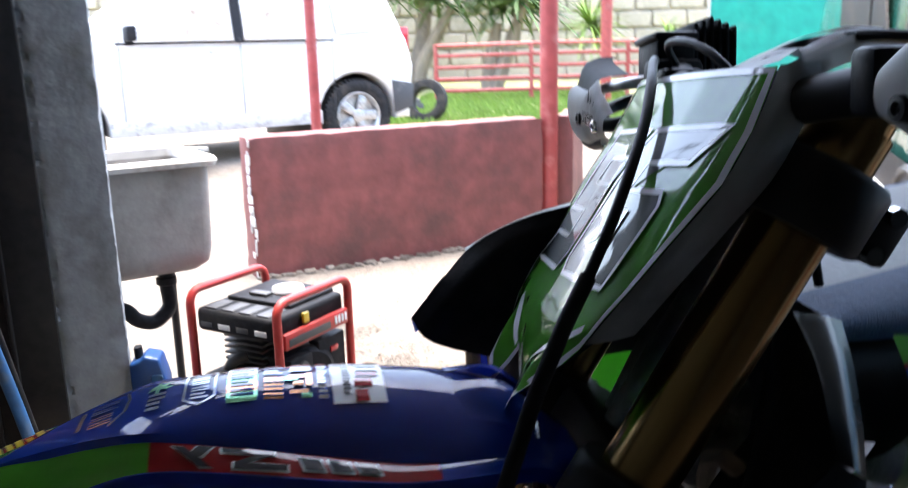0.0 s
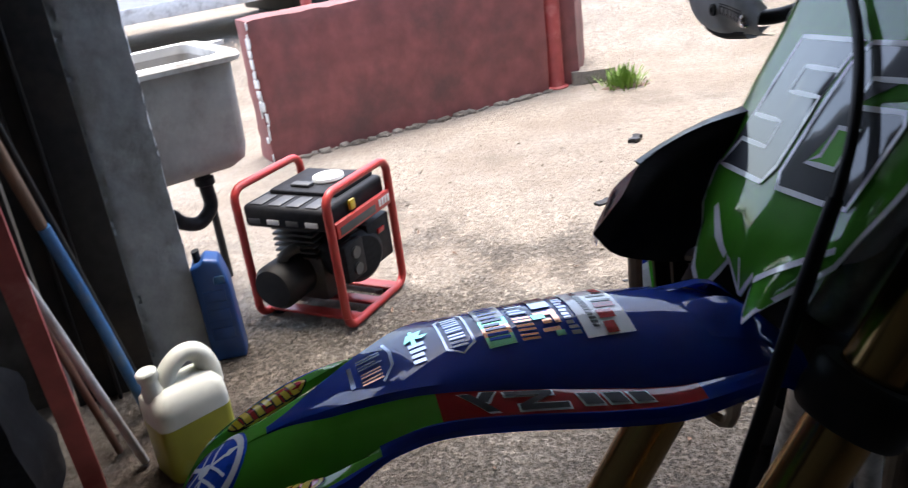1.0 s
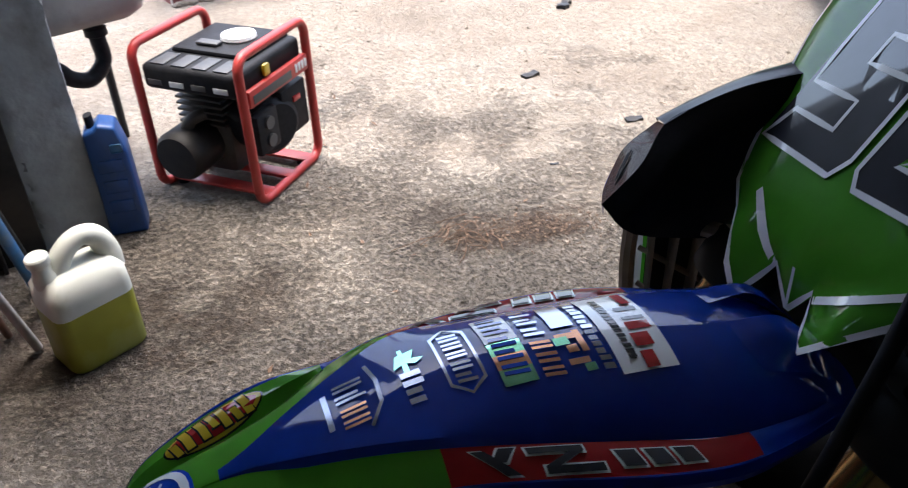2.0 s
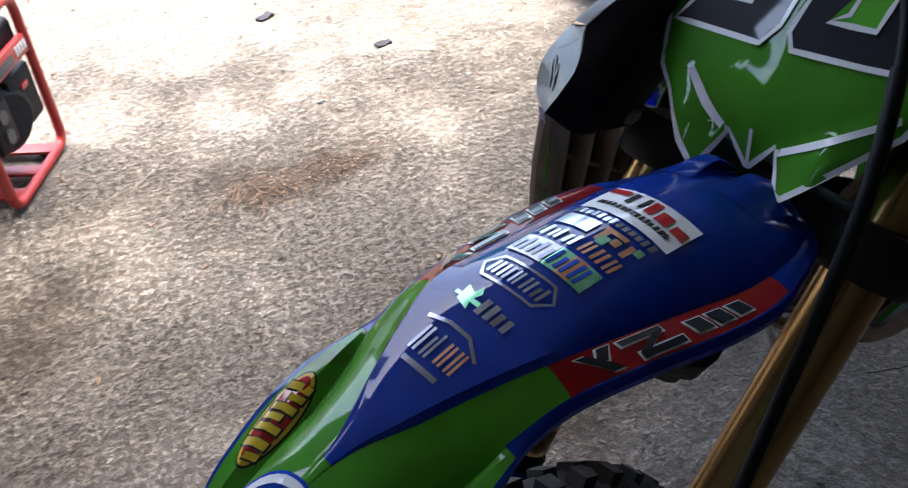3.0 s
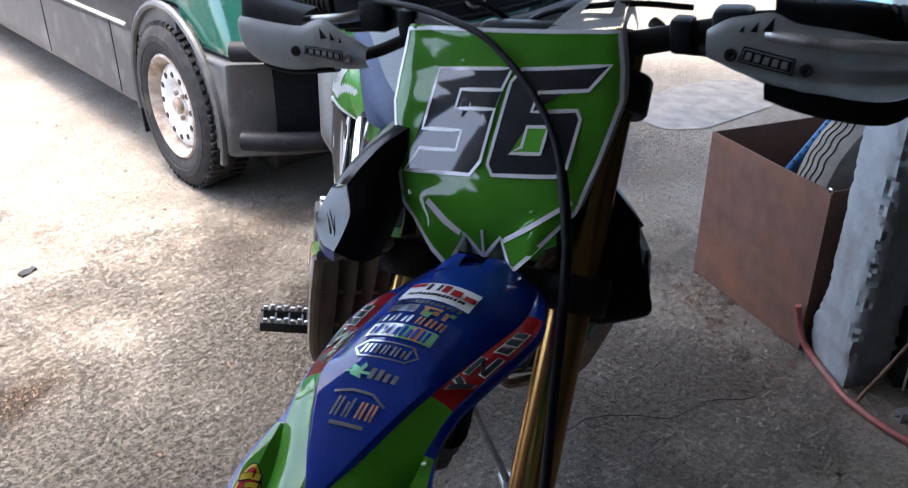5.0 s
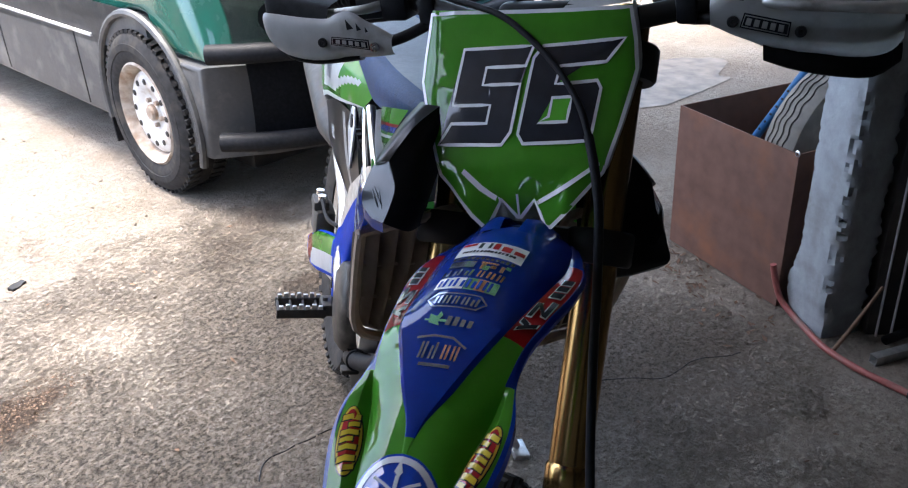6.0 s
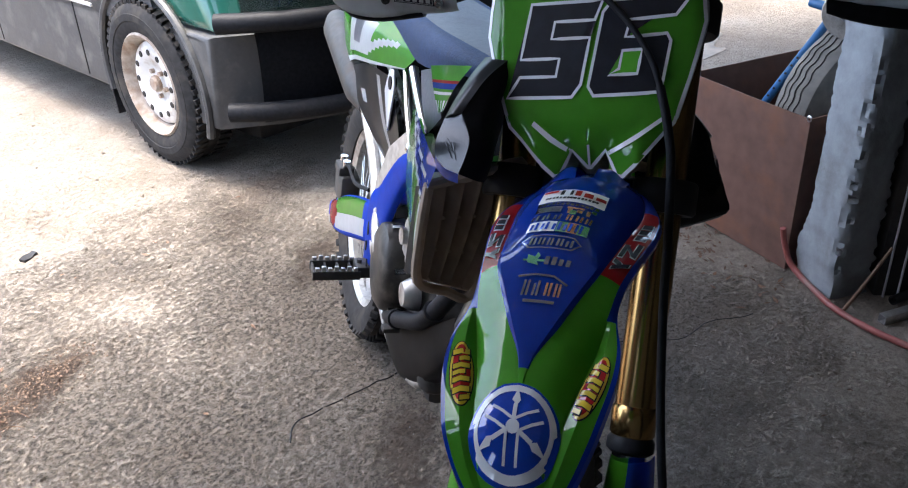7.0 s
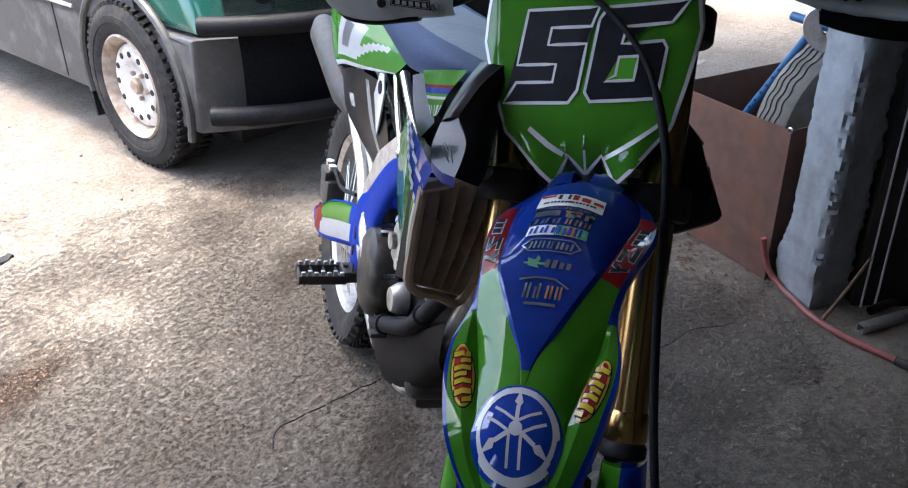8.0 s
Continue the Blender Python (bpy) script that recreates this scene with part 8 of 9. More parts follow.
def road_wheel(parent, m, radius, width, rim_r, steel):
    """A road wheel, outer face towards +z of m."""
    bm = bmesh.new()
    w = width / 2
    lathe(bm, [(rim_r, -w * 0.8), (rim_r + 0.03, -w), (radius - 0.035, -w), (radius - 0.008, -w * 0.82), (radius, -w * 0.4), (radius, w * 0.4), (radius - 0.008, w * 0.82), (radius - 0.035, w), (rim_r + 0.03, w), (rim_r, w * 0.8)], m, 56, closed=True)
    lathe(bm, [(radius - 0.075, w - 0.001), (radius - 0.072, w + 0.003), (radius - 0.045, w + 0.002), (radius - 0.042, w - 0.002)], m, 56, closed=True)
    tyre = part("wheel", bm, RUBBER, parent, "worn black all-terrain tyre" if steel else "black road tyre", 40)
    bm = bmesh.new()
    for k in range(56):
        a = 2 * math.pi * k / 56
        for sgn in (-1, 1):
            block(bm, (-0.010, sgn * 0.055 - 0.03, -0.010), (0.010, sgn * 0.055 + 0.03, 0.007), 0.0,
                  m @ Matrix.Rotation(a + (0.05 if sgn > 0 else 0), 4, "Z") @ Matrix.Translation((radius, 0, 0)) @ Matrix(((0, 0, 1, 0), (1, 0, 0, 0), (0, 1, 0, 0), (0, 0, 0, 1))) @ Matrix.Rotation(radians(sgn * 14), 4, "Z"))
    tagged(part("tread", bm, RUBBER, tyre), "dusty tread blocks", kind="stuff")
    bm = bmesh.new()
    lathe(bm, [(rim_r - 0.012, -w * 0.7), (rim_r + 0.004, w * 0.80), (rim_r + 0.010, w * 0.88), (rim_r + 0.002, w * 0.95), (rim_r - 0.010, w * 0.86), (rim_r - 0.026, w * 0.55), (rim_r - 0.030, w * 0.30)], m, 48)
    part("rim_lip", bm, RIM_RUST if steel else ALLOY, tyre, "rusty rim lip" if steel else "")
    bm = bmesh.new()
    if steel:
        R = rim_r - 0.028
        lathe(bm, [(R, w * 0.28), (R - 0.008, w * 0.52), (R - 0.030, w * 0.66), (R - 0.062, w * 0.66), (R - 0.085, w * 0.50), (0.070, w * 0.40), (0.045, w * 0.42), (0.040, w * 0.50)], m, 48)
        disc = part("rim", bm, RIM_AND_GLARE_WHITE, tyre, "white painted steel rim with round holes")
        for k in range(12):
            a = 2 * math.pi * k / 12
            b2 = bmesh.new()
            lathe(b2, [(0.001, 0.004), (0.011, 0.004), (0.013, 0.002), (0.013, -0.006)], m @ Matrix.Rotation(a, 4, "Z") @ Matrix.Translation((R - 0.046, 0, w * 0.655)), 14)
            part("rim_hole", b2, BLACK_STEEL, disc)
        for k in range(5):
            a = 2 * math.pi * k / 5 + 0.3
            b2 = bmesh.new()
            rod(b2, m @ Vector((0.055 * math.cos(a), 0.055 * math.sin(a), w * 0.38)), m @ Vector((0.055 * math.cos(a), 0.055 * math.sin(a), w * 0.58)), 0.010, seg=6)
            part("wheel_nut", b2, RIM_RUST, disc)
        b2 = bmesh.new()
        lathe(b2, [(0.034, w * 0.36), (0.034, w * 0.66), (0.026, w * 0.74), (0.001, w * 0.74)], m, 20)
        part("hub_cap", b2, RIM_RUST, disc, "rusty hub centre")
    else:
        for k in range(5):
            t = m @ Matrix.Rotation(2 * math.pi * k / 5, 4, "Z")
            slab(bm, [(0.03, -0.03), (rim_r - 0.02, -0.045), (rim_r - 0.02, 0.045), (0.03, 0.03)], 0.03, t @ Matrix.Translation((0, 0, w * 0.45)), 0.006)
        lathe(bm, [(0.06, w * 0.4), (0.06, w * 0.8), (0.04, w * 0.86), (0.001, w * 0.86)], m, 24)
        part("rim", bm, ALLOY, tyre, "five-spoke alloy rim")


def build_van():
    v = thing("panel_van", pose(1.334, 3.181, 0, 0, 0, 80), "dark green van with grey lower cladding and black bull bars", "van")
    WB, WZ, WID = 3.70, 0.335, 1.82
    upper = arch_profile([(4.35, 1.0), (4.30, 1.92), (4.1, 1.98), (1.15, 1.98), (0.30, 1.18), (-0.42, 1.02), (-0.66, 0.90), (-0.76, 0.66)], -0.78, 4.36, 0.605, (0.0, WB), WZ, 0.405)
    bm = body_shell(upper, WID, -1, 0.035, 0.32, -0.1, 0.14, 9)
    part("body", bm, VAN_GREEN, v, "glossy dark green upper body", 30, m=Matrix.Translation((0, -0.055, 0)))
    lower = arch_profile([(4.38, 0.60), (-0.80, 0.60)], -0.74, 4.36, 0.235, (0.0, WB), WZ, 0.400)
    bm = body_shell(lower, WID + 0.05, -1, 0.02, 0.32, -0.1, 0.0, 9)
    part("cladding", bm, VAN_GREY, v, "scuffed grey plastic lower cladding", 30, m=Matrix.Translation((0, -0.03, 0)))
    for x0, x1 in ((0.62, 0.628), (1.62, 1.628)):
        bm = bmesh.new()
        block(bm, (x0, -0.034, 0.26), (x1, -0.0265, 0.60), 0.001)
        block(bm, (x0, -0.058, 0.61), (x1, -0.0525, 1.0), 0.001)
        part("door_gap", bm, BLACK_STEEL, v)
    bm = bmesh.new()
    block(bm, (0.42, -0.036, 0.592), (3.25, -0.020, 0.606), 0.003)
    part("waist_strip", bm, RIM_AND_GLARE_WHITE, v, "thin pale strip above the cladding")
    bm = bmesh.new()
    pts = [(0.405 * math.cos(a), -0.028, WZ + 0.405 * math.sin(a)) for a in np.linspace(math.radians(-14), math.radians(200), 26)]
    tube(bm, pts, 0.017, 8, soft=False)
    part("arch_lip", bm, VAN_GREY, v, "grey wheel arch lip")
    bm = bmesh.new()
    grid_box(bm, (0.395, -0.235, 0.125), (0.405, -0.025, 0.50), 0.05)
    part("mud_flap", wavy(bm, 0.008, 6), BLACK_PLASTIC, v, "black rubber mud flap")
    bm = bmesh.new()
    block(bm, (-0.36, -1.80, 0.10), (0.40, -0.26, 0.62), 0.02)
    block(bm, (WB - 0.40, -1.80, 0.10), (WB + 0.40, -0.26, 0.62), 0.02)
    part("underbody", bm, BLACK_STEEL, v, loose=True)
    # front: black bumper face, grille, badge and lamps follow the rounded nose
    def nose(in_, z, out=0.0):
        u = (in_ + 0.0) / WID * 2 - 1
        return Vector((-0.80 + 0.32 * abs(u) ** 2.6 - out, -in_ - 0.03, z))
    bm = bmesh.new()
    sheet(bm, [[nose(i, z, o) for i in (0.12, 0.30, 0.55, 0.91, 1.27, 1.52, 1.70)] for z, o in ((0.27, 0.01), (0.42, 0.028), (0.56, 0.03), (0.66, 0.016))], 0.01, 4)
    part("bumper", bm, BLACK_PLASTIC, v, "black plastic front bumper")
    bm = bmesh.new()
    sheet(bm, [[nose(i, z, o) for i in (0.48, 0.70, 0.91, 1.12, 1.34)] for z, o in ((0.68, 0.0), (0.78, -0.015), (0.88, -0.045))], 0.012, 4)
    for k in range(4):
        tube(bm, [nose(i, 0.70 + 0.05 * k, 0.006 - 0.010 * k) for i in (0.50, 0.91, 1.32)], 0.006, 6, 5)
    part("grille", bm, BLACK_PLASTIC, v, "black slatted grille")
    bm = bmesh.new()
    c = nose(0.91, 0.79, 0.012)
    lathe(bm, [(0.055, 0), (0.066, 0), (0.066, 0.006), (0.055, 0.006)], Matrix.Translation(c) @ Matrix.Rotation(radians(-98), 4, "Y"), 28, closed=True)
    part("badge_ring", bm, CHROME, v, "round chrome badge ring")
    for side in (0, 1):
        f = (lambda i: i) if side == 0 else (lambda i: WID - i)
        bm = bmesh.new()
        sheet(bm, [[nose(f(i), z, o) for i in (0.10, 0.20, 0.32, 0.46)] for z, o in ((0.672, 0.010), (0.77, -0.004), (0.865, -0.045))], 0.008, 4)
        lamp = part("headlamp", bm, CHROME, v, "clear headlamp with bright reflector")
        bm = bmesh.new()
        sheet(bm, [[nose(f(i), z, o) for i in (0.09, 0.20, 0.32, 0.47)] for z, o in ((0.668, 0.022), (0.77, 0.010), (0.868, -0.030))], 0.003, 4)
        lens = part("lens", bm, LAMP, lamp)
        lens.visible_shadow = False
        bm = bmesh.new()
        for i in (0.21, 0.34):
            lathe(bm, [(0.03, 0.0), (0.05, 0.03)], Matrix.Translation(nose(f(i), 0.77, -0.005)) @ Matrix.Rotation(radians(-90), 4, "Y"), 18)
        part("reflector", bm, BLACK_PLASTIC, lamp, loose=True)
    for z, r in ((0.655, 0.036), (0.325, 0.036)):
        bm = bmesh.new()
        pts = [nose(i, z, o) for i, o in ((0.015, 0.035), (0.12, 0.060), (0.30, 0.075), (0.60, 0.085), (0.91, 0.09), (1.22, 0.085), (1.52, 0.075), (1.70, 0.06), (1.805, 0.035))]
        tube(bm, pts, r, 16, 5)
        part("bull_bar", bm, BLACK_PLASTIC, v, "matt black tubular bull bar")
    for i in (0.42, 1.40):
        bm = bmesh.new()
        tube(bm, [nose(i, 0.33, 0.06), nose(i, 0.50, 0.065), nose(i, 0.66, 0.06)], 0.022, 12, 3)
        part("bar_upright", bm, BLACK_PLASTIC, v)
    # glass
    bm = bmesh.new()
    for x0, x1 in ((0.95, 1.60), (1.66, 2.9)):
        slab(bm, [(x0 + (0.18 if x0 < 1 else 0), 1.22), (x1, 1.22), (x1, 1.72), (x0 + (0.55 if x0 < 1 else 0), 1.72)], 0.012, Matrix(((1, 0, 0, 0), (0, 0, -1, -0.085), (0, 1, 0, 0), (0, 0, 0, 1))))
    part("side_window", bm, BLACK_STEEL, v, "dark side window")
    for wx in (0.0, WB):
        road_wheel(v, Matrix.Translation((wx, -0.095, WZ)) @ Matrix.Rotation(radians(-90), 4, "X"), WZ, 0.20, 0.205, True)
        road_wheel(v, Matrix.Translation((wx, -1.75, WZ)) @ Matrix.Rotation(radians(90), 4, "X"), WZ, 0.20, 0.205, True)


build_van()


def build_suv():
    s = thing("estate_car", pose(-3.79, 6.235, 0.24, 0, 0, 40), "dusty white sport utility car parked in the yard", "car")
    WB, WZ, WID = 2.63, 0.34, 1.80
    prof = arch_profile([(3.20, 0.55), (3.23, 0.80), (3.17, 1.04), (2.98, 1.50), (2.86, 1.64), (2.2, 1.70), (1.1, 1.68), (0.38, 1.10), (-0.50, 0.98), (-0.80, 0.82), (-0.84, 0.5)], -0.80, 3.18, 0.30, (0.0, WB), WZ, 0.40)
    bm = body_shell(prof, WID, 1, 0.05, 0.22, -0.2, 0.22, 7)
    part("body", bm, SUV_WHITE, s, "dusty white body", 30)
    def flank(poly, d, name, material, label="", lean=0.0):
        b = bmesh.new()
        slab(b, poly, d, Matrix(((1, 0, 0, 0), (0, lean, -1, 0.0), (0, 1, 0, 0), (0, 0, 0, 1))), 0.004)
        return part(name, b, material, s, label)
    tuck = lambda z: 0.22 * max(0, z - 1.0)
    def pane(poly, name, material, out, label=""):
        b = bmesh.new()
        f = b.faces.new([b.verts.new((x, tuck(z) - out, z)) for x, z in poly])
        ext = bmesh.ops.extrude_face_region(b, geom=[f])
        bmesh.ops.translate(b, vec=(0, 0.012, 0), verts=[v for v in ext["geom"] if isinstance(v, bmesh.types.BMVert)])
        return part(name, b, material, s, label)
    # opaque pale panes: the sky's reflection is put into their colour
    pane([(0.62, 1.06), (1.47, 1.06), (1.47, 1.56), (1.08, 1.56)], "front_window", RIM_AND_GLARE_WHITE, 0.010, "door window with the pale sky reflection painted on")
    pane([(1.57, 1.06), (2.30, 1.06), (2.24, 1.56), (1.57, 1.57)], "rear_window", RIM_AND_GLARE_WHITE, 0.010, "door window with the pale sky reflection painted on")
    pane([(1.48, 1.04), (1.56, 1.04), (1.56, 1.58), (1.48, 1.58)], "door_pillar", BLACK_PLASTIC, 0.011)
    pane([(2.44, 1.10), (2.84, 1.12), (2.74, 1.50), (2.40, 1.52)], "quarter_window", RIM_AND_GLARE_WHITE, 0.010)
    for x in (0.52, 1.52, 2.38):
        flank([(x, 0.40), (x + 0.007, 0.40), (x + 0.007, 1.08), (x, 1.08)], 0.004, "door_gap", VAN_GREY)
    flank([(0.40, 0.30), (2.24, 0.30), (2.24, 0.42), (0.40, 0.42)], 0.02, "sill", GUARD_GREY, "grey plastic sill")
    flank([(3.0, 0.34), (3.20, 0.40), (3.21, 0.62), (2.98, 0.66)], 0.018, "rear_bumper", VAN_GREY, "grey plastic rear bumper corner")
    flank([(0.50, 1.035), (2.40, 1.035), (2.40, 1.05), (0.50, 1.05)], 0.010, "window_trim", BLACK_PLASTIC)
    for x in (1.34, 2.22):
        flank([(x - 0.09, 0.95), (x + 0.02, 0.95), (x + 0.02, 0.975), (x - 0.09, 0.975)], 0.03, "door_handle", GUARD_GREY)
    bm = bmesh.new()
    block(bm, (0.56, -0.20, 1.06), (0.64, -0.02, 1.18), 0.02)
    block(bm, (0.58, -0.05, 1.03), (0.64, 0.03, 1.08), 0.008)
    part("door_mirror", bm, BLACK_PLASTIC, s, "black door mirror")
    bm = bmesh.new()
    block(bm, (3.11, 0.03, 0.92), (3.20, 0.14, 1.15), 0.01)
    part("tail_lamp", bm, RED_GRAPHIC, s, "red tail lamp")
    bm = bmesh.new()
    block(bm, (-0.40, 0.26, 0.10), (0.40, 1.5, 0.62), 0.02)
    block(bm, (WB - 0.40, 0.26, 0.10), (WB + 0.40, 1.5, 0.62), 0.02)
    part("underbody", bm, BLACK_STEEL, s)
    for wx in (0.0, WB):
        road_wheel(s, Matrix.Translation((wx, 0.12, WZ)) @ Matrix.Rotation(radians(90), 4, "X"), WZ, 0.22, 0.215, False)
        road_wheel(s, Matrix.Translation((wx, 1.68, WZ)) @ Matrix.Rotation(radians(-90), 4, "X"), WZ, 0.22, 0.215, False)


build_suv()


# ---- the yard beyond ----
def build_fence():
    f = thing("rail_fence", pose(-2.15, 15.0, 0.25, 0, 0, 4) @ Matrix.Scale(1.75, 4), "faded red tubular rail fence on the grass", "fence")
    for x in (0.0, 0.95, 1.9, 2.85):
        bm = bmesh.new()
        rod(bm, (x, 0, 0), (x, 0, 0.56), 0.022, seg=12)
        part("post", bm, POST_RED, f)
    for z in (0.10, 0.215, 0.33, 0.445, 0.545):
        bm = bmesh.new()
        tube(bm, [(0, 0, z), (1.4, 0.004, z + 0.008), (2.85, 0, z)], 0.019, 10, 4)
        part("rail", bm, POST_RED, f)


build_fence()


def strap_leaf(bm, base, direction, length, width, droop, rnd):
    d = Vector(direction).normalized()
    side = d.cross(Vector((0, 0, 1)))
    side = side.normalized() if side.length > 0.01 else Vector((1, 0, 0))
    prev = None
    n = 5
    for k in range(n + 1):
        u = k / n
        p = Vector(base) + d * length * u + Vector((0, 0, -droop * length * u * u))
        w = width * (0.6 + 0.8 * u) * (1 - u) ** 0.6 + 0.001
        row = [bm.verts.new(p - side * w + Vector((0, 0, w * 0.4))), bm.verts.new(p), bm.verts.new(p + side * w + Vector((0, 0, w * 0.4)))]
        if prev:
            for a in (0, 1):
                bm.faces.new((prev[a], prev[a + 1], row[a + 1], row[a]))
        prev = row


def rosette(bm, c, rnd, n, length, width):
    for k in range(n):
        a = rnd.uniform(0, 2 * math.pi)
        e = rnd.uniform(-0.25, 1.2)
        strap_leaf(bm, c, (math.cos(a) * math.cos(e), math.sin(a) * math.cos(e), math.sin(e)), length * rnd.uniform(0.6, 1.1), width * rnd.uniform(0.7, 1.2), rnd.uniform(0.1, 0.6), rnd)


def build_trees():
    rnd = random.Random(11)
    for tx, ty, limbs in ((-1.5, 8.5, (((0, 0, -0.66), (-0.05, 0, -0.1), (-0.30, 0.1, 0.55)), ((0, 0, -0.66), (0.10, 0.02, -0.05), (0.42, -0.05, 0.50)), ((0.0, 0, -0.3), (0.1, 0.3, 0.4), (0.1, 0.4, 0.95)))),
                          (-2.9, 9.3, (((0, 0, -0.66), (0.05, 0, 0.2), (0.2, 0, 0.9)), ((0, 0, -0.4), (-0.2, 0, 0.3), (-0.5, 0, 0.8)))),
                          (-0.72, 8.4, (((0, 0, -0.66), (0.0, 0, -0.2), (0.1, 0, 0.35)), ((0, 0, -0.4), (0.2, 0, 0.1), (0.35, 0, 0.55))))):
        t = thing("strap_leaf_tree", pose(tx * 2.2, ty * 2.2, 0.85) @ Matrix.Scale(2.3, 4), "pale-trunked tree with long strappy green leaves", "tree", "trees in the yard")
        bm = bmesh.new()
        for L in limbs:
            tube(bm, L, [0.085, 0.07, 0.05], 10, 4)
        wavy(bm, 0.012, 9)
        part("trunk", bm, BARK, t, "pale forked trunk")
        bm = bmesh.new()
        for L in limbs:
            c = Vector(L[-1])
            for k in range(5):
                o = Vector((rnd.gauss(0, 0.22), rnd.gauss(0, 0.22), rnd.uniform(-0.15, 0.45)))
                rosette(bm, c + o, rnd, 44, 0.55, 0.022)
        part("crown", bm, LEAF, t, "crown of long narrow leaves", 60)
    for x, y, z, n, L in ((0.55, 16.5, 1.35, 110, 0.95), (2.2, 17.0, 1.2, 60, 0.7)):
        bm = bmesh.new()
        for k in range(3):
            rosette(bm, (rnd.gauss(0, 0.12), rnd.gauss(0, 0.1), rnd.uniform(-0.1, 0.2)), rnd, n // 2, L, 0.022)
        whole("garden_shrub", bm, GRASS, "bright green strappy shrub above the boundary wall", "shrub", m=pose(x, y, z), sharp=60, group="shrubs")
    # boundary wall of pale blocks
    w = thing("boundary_wall", pose(-15.0, 22.5, 0.2, 0, 0, 2) @ Matrix.Scale(2.2, 4), "pale block boundary wall behind the trees", "wall")
    bm = bmesh.new()
    grid_box(bm, (0, 0.03, 0), (9.0, 0.18, 1.25), 0.5)
    part("core", bm, STONE, w)
    bm = bmesh.new()
    block(bm, (-0.19, -0.015, -0.09), (0.19, 0.03, 0.09), 0.014, seg=1)
    first = part("block", bm, STONE, w)
    k = 0
    for r in range(6):
        for c in range(22):
            m = Matrix.Translation((0.25 + c * 0.40 + (0.2 if r % 2 else 0), 0.005 * ((c * 7 + r * 3) % 3), 0.11 + r * 0.20))
            if k == 0:
                first.matrix_local = m
            else:
                again("block", first, w, m)
            k += 1
    # grass
    bm = bmesh.new()
    for k in range(16000):
        x, y = rnd.uniform(-2.6, 1.2), rnd.uniform(9.2, 17.0)
        h, a = rnd.uniform(0.03, 0.10), rnd.uniform(0, 6.28)
        z = ground_height(x, y)
        dx, dy = 0.014 * math.cos(a), 0.014 * math.sin(a)
        ox, oy = rnd.gauss(0, 0.015), rnd.gauss(0, 0.015)
        v = [bm.verts.new(p) for p in ((x - dx, y - dy, z), (x + dx, y + dy, z), (x + ox, y + oy, z + h))]
        bm.faces.new(v)
    whole("lawn_grass", bm, GRASS, "sunlit yellow-green lawn grass", "grass", "stuff")
    bm = bmesh.new()
    for k in range(420):
        a, r = rnd.uniform(0, 6.28), abs(rnd.gauss(0, 0.035))
        x, y = r * math.cos(a), r * math.sin(a)
        strap_leaf(bm, (x, y, 0), (x * 7 + rnd.gauss(0, 0.25), y * 7 + rnd.gauss(0, 0.25), 1.0), rnd.uniform(0.04, 0.10), 0.0022, rnd.uniform(0.0, 0.5), rnd)
    whole("grass_tuft", bm, GRASS, "bright green grass tuft growing by the block", "grass", m=pose(0.47, 5.27, 0) @ Matrix.Scale(1.6, 4), sharp=60)
    bm = bmesh.new()
    grid_box(bm, (-0.16, -0.07, -0.01), (0.16, 0.07, 0.012), 0.02)
    for v in bm.verts:
        # a low rounded mound that runs out to nothing at its rim
        r = math.hypot(v.co.x / 0.16, v.co.y / 0.07)
        v.co.y *= 1 - 0.4 * abs(v.co.x / 0.16) ** 2
        v.co.z = v.co.z - 0.022 * min(1.0, r) ** 2
    whole("soil_patch", wavy(bm, 0.006, 14), SOIL, "low patch of bare soil under the grass tuft", "soil", "structure", pose(0.48, 5.26, 0.004, 0, 0, 6) @ Matrix.Scale(1.1, 4))


build_trees()


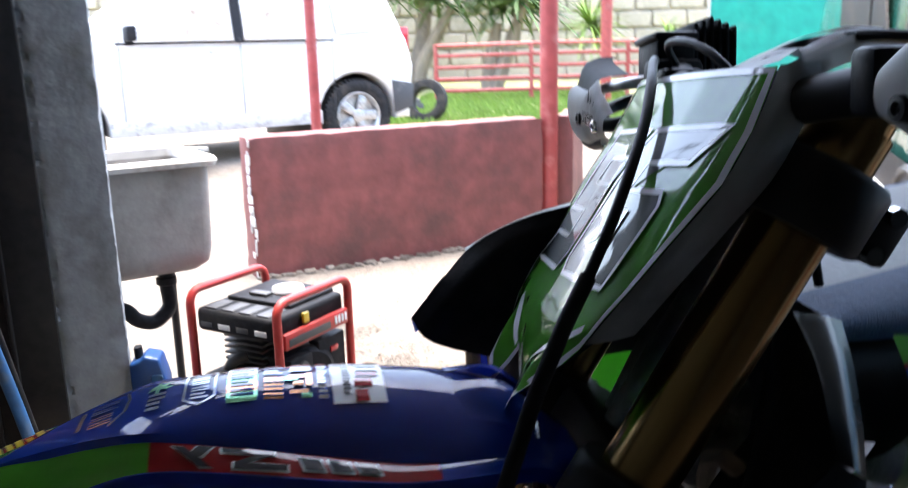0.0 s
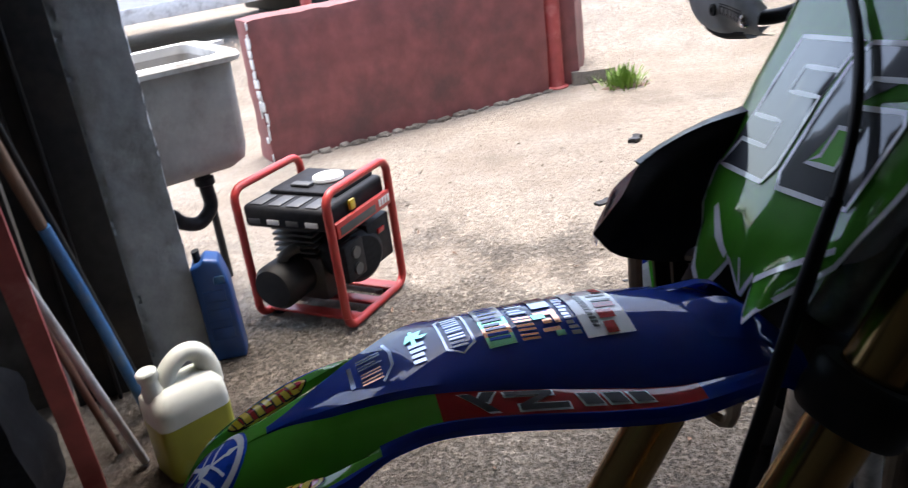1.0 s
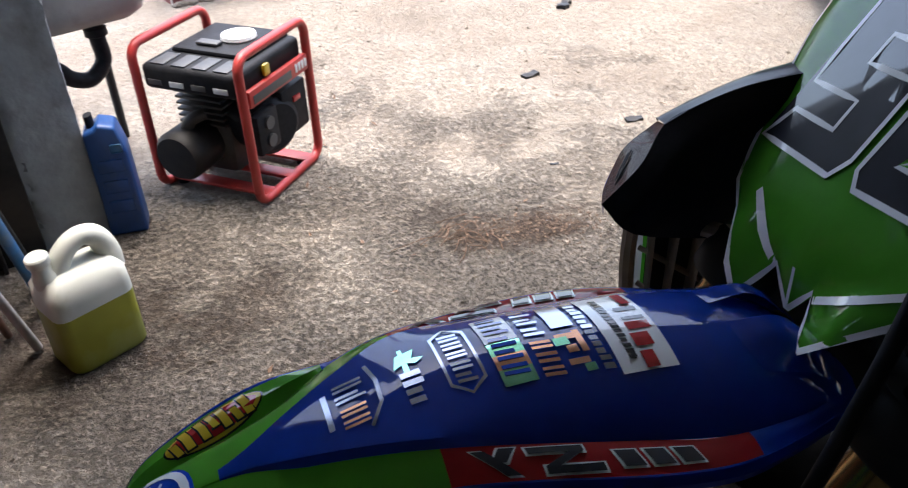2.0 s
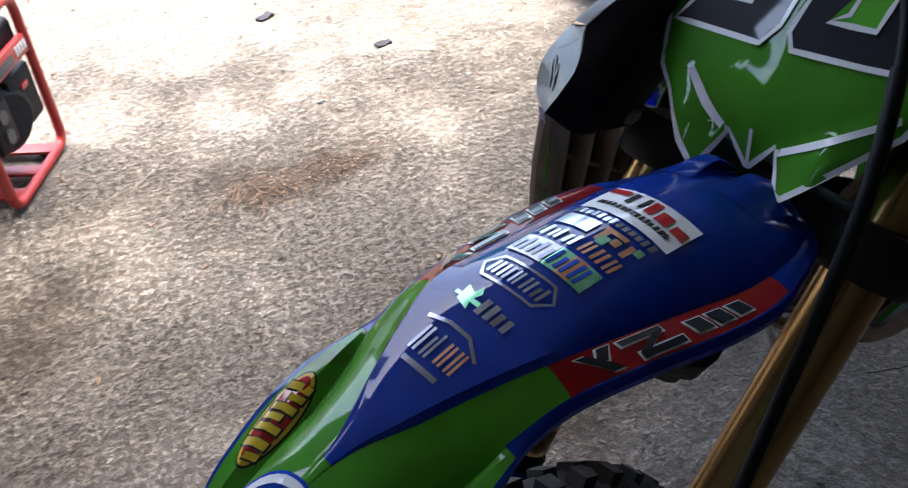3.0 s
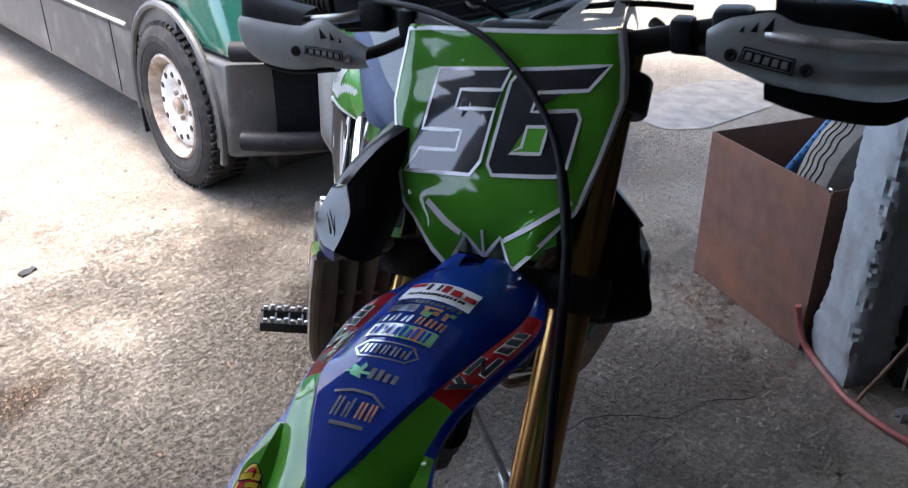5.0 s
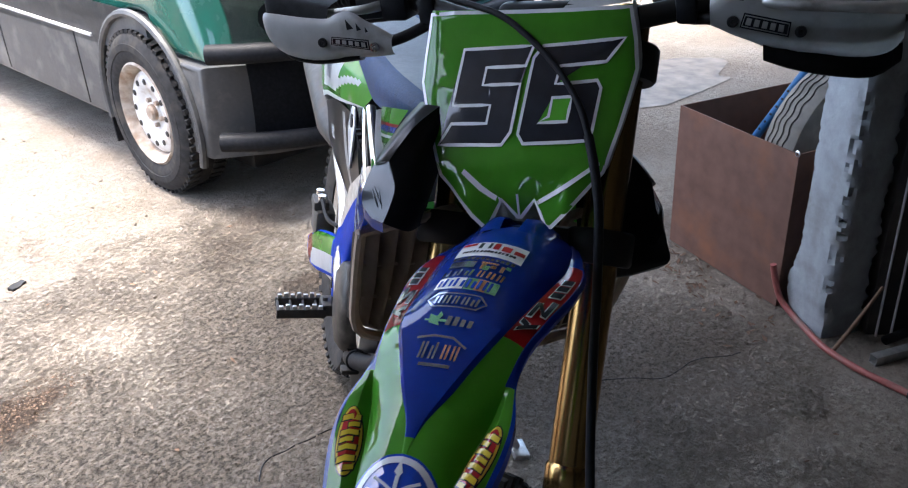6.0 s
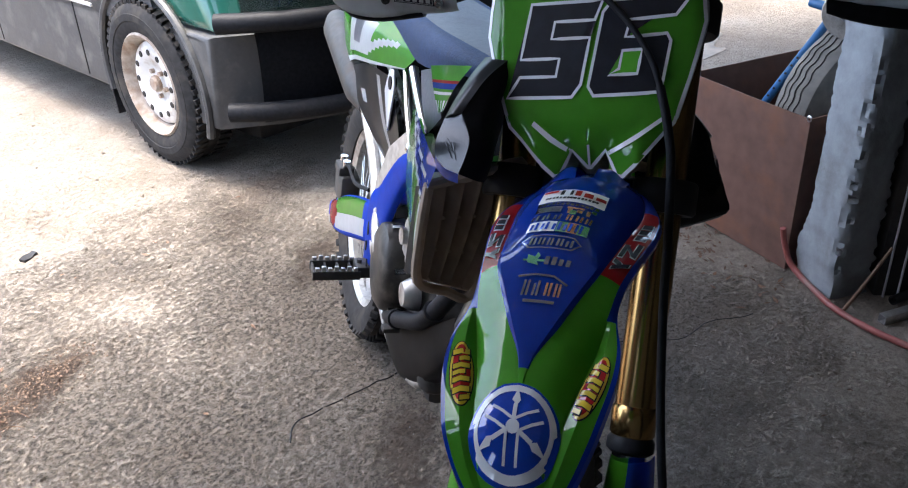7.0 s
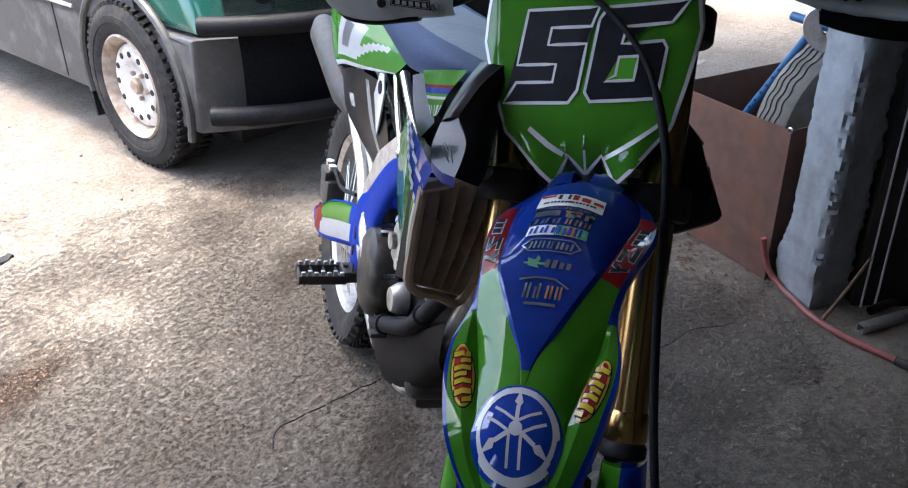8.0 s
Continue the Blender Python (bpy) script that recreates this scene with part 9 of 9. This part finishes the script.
def build_far():
    bm = bmesh.new()
    rows = [[(x, 0.03 * math.sin(5 * x + z), z) for x in np.linspace(0, 2.6, 9)] for z in (-0.7, 0.0, 0.7, 1.5)]
    sheet(bm, rows, 0.006, 3)
    tarp = thing("shade_screen", pose(2.05, 12.2, 0.55, 0, 0, -4) @ Matrix.Scale(1.25, 4), "teal shade cloth screen across the yard", "screen")
    part("cloth", bm, TARP, tarp)
    for x in (0.0, 1.3, 2.6):
        bm = bmesh.new()
        rod(bm, (x, 0.06, -0.75), (x, 0.06, 1.55), 0.025, seg=10)
        part("pole", bm, ALLOY, tarp)
    # scrap tyre on the grass
    bm = bmesh.new()
    lathe(bm, [(0.17, -0.07), (0.23, -0.085), (0.275, -0.07), (0.29, 0), (0.275, 0.07), (0.23, 0.085), (0.17, 0.07)], Matrix(), 44, closed=True)
    whole("discarded_tyre", bm, RUBBER, "black tyre leaning on the grass", "tyre", m=pose(-1.65, 10.9, 0.52, 76, 0, -12))
    bm = bmesh.new()
    grid_box(bm, (-0.22, -0.16, 0), (0.22, 0.16, 0.05), 0.06)
    block(bm, (0.02, -0.12, 0.05), (0.20, 0.12, 0.10), 0.02)
    whole("metal_sheet", wavy(bm, 0.02, 5), VAN_GREY, "grey scrap panel lying on the grass", "scrap", m=pose(-2.37, 12.8, 0.29, -8, 4, 25) @ Matrix.Scale(1.4, 4))
    # across the yard on the van's other side
    bm = bmesh.new()
    grid_box(bm, (0, -7, 0), (0.2, 9, 2.8), 0.8)
    whole("wall_far", wavy(bm, 0.01, 2), paint("pale_blue_wall_paint", (0.16, 0.36, 0.55), 0.8, var=0.15, scale=6, dirt=(0.32, 0.42, 0.48), dirt_amount=0.5), "faded blue painted yard wall", "wall", "structure", pose(7.6, 3.5, 0, 0, 0, -20))
    bm = bmesh.new()
    grid_box(bm, (-0.10, -0.13, 0), (0.10, 0.13, 0.11), 0.03)
    whole("timber_block", wavy(bm, 0.006, 10), STONE, "pale timber block on the concrete", "block", m=pose(3.36, 2.30, 0, 0, 0, 25))
    bm = bmesh.new()
    n = 40
    ring = [bm.verts.new(((0.55 + 0.12 * math.sin(3 * a) + 0.06 * math.sin(7 * a + 1)) * math.cos(a), (0.34 + 0.08 * math.sin(2 * a + 1)) * math.sin(a), 0.004)) for a in (2 * math.pi * k / n for k in range(n))]
    bm.faces.new(ring)
    whole("puddle", bm, paint("shallow_puddle", (0.20, 0.16, 0.12), 0.42, var=0.45, scale=9, spec=0.3), "shallow puddle on the concrete", "puddle", "structure", pose(3.7, 1.95, 0, 0, 0, -20))


build_far()
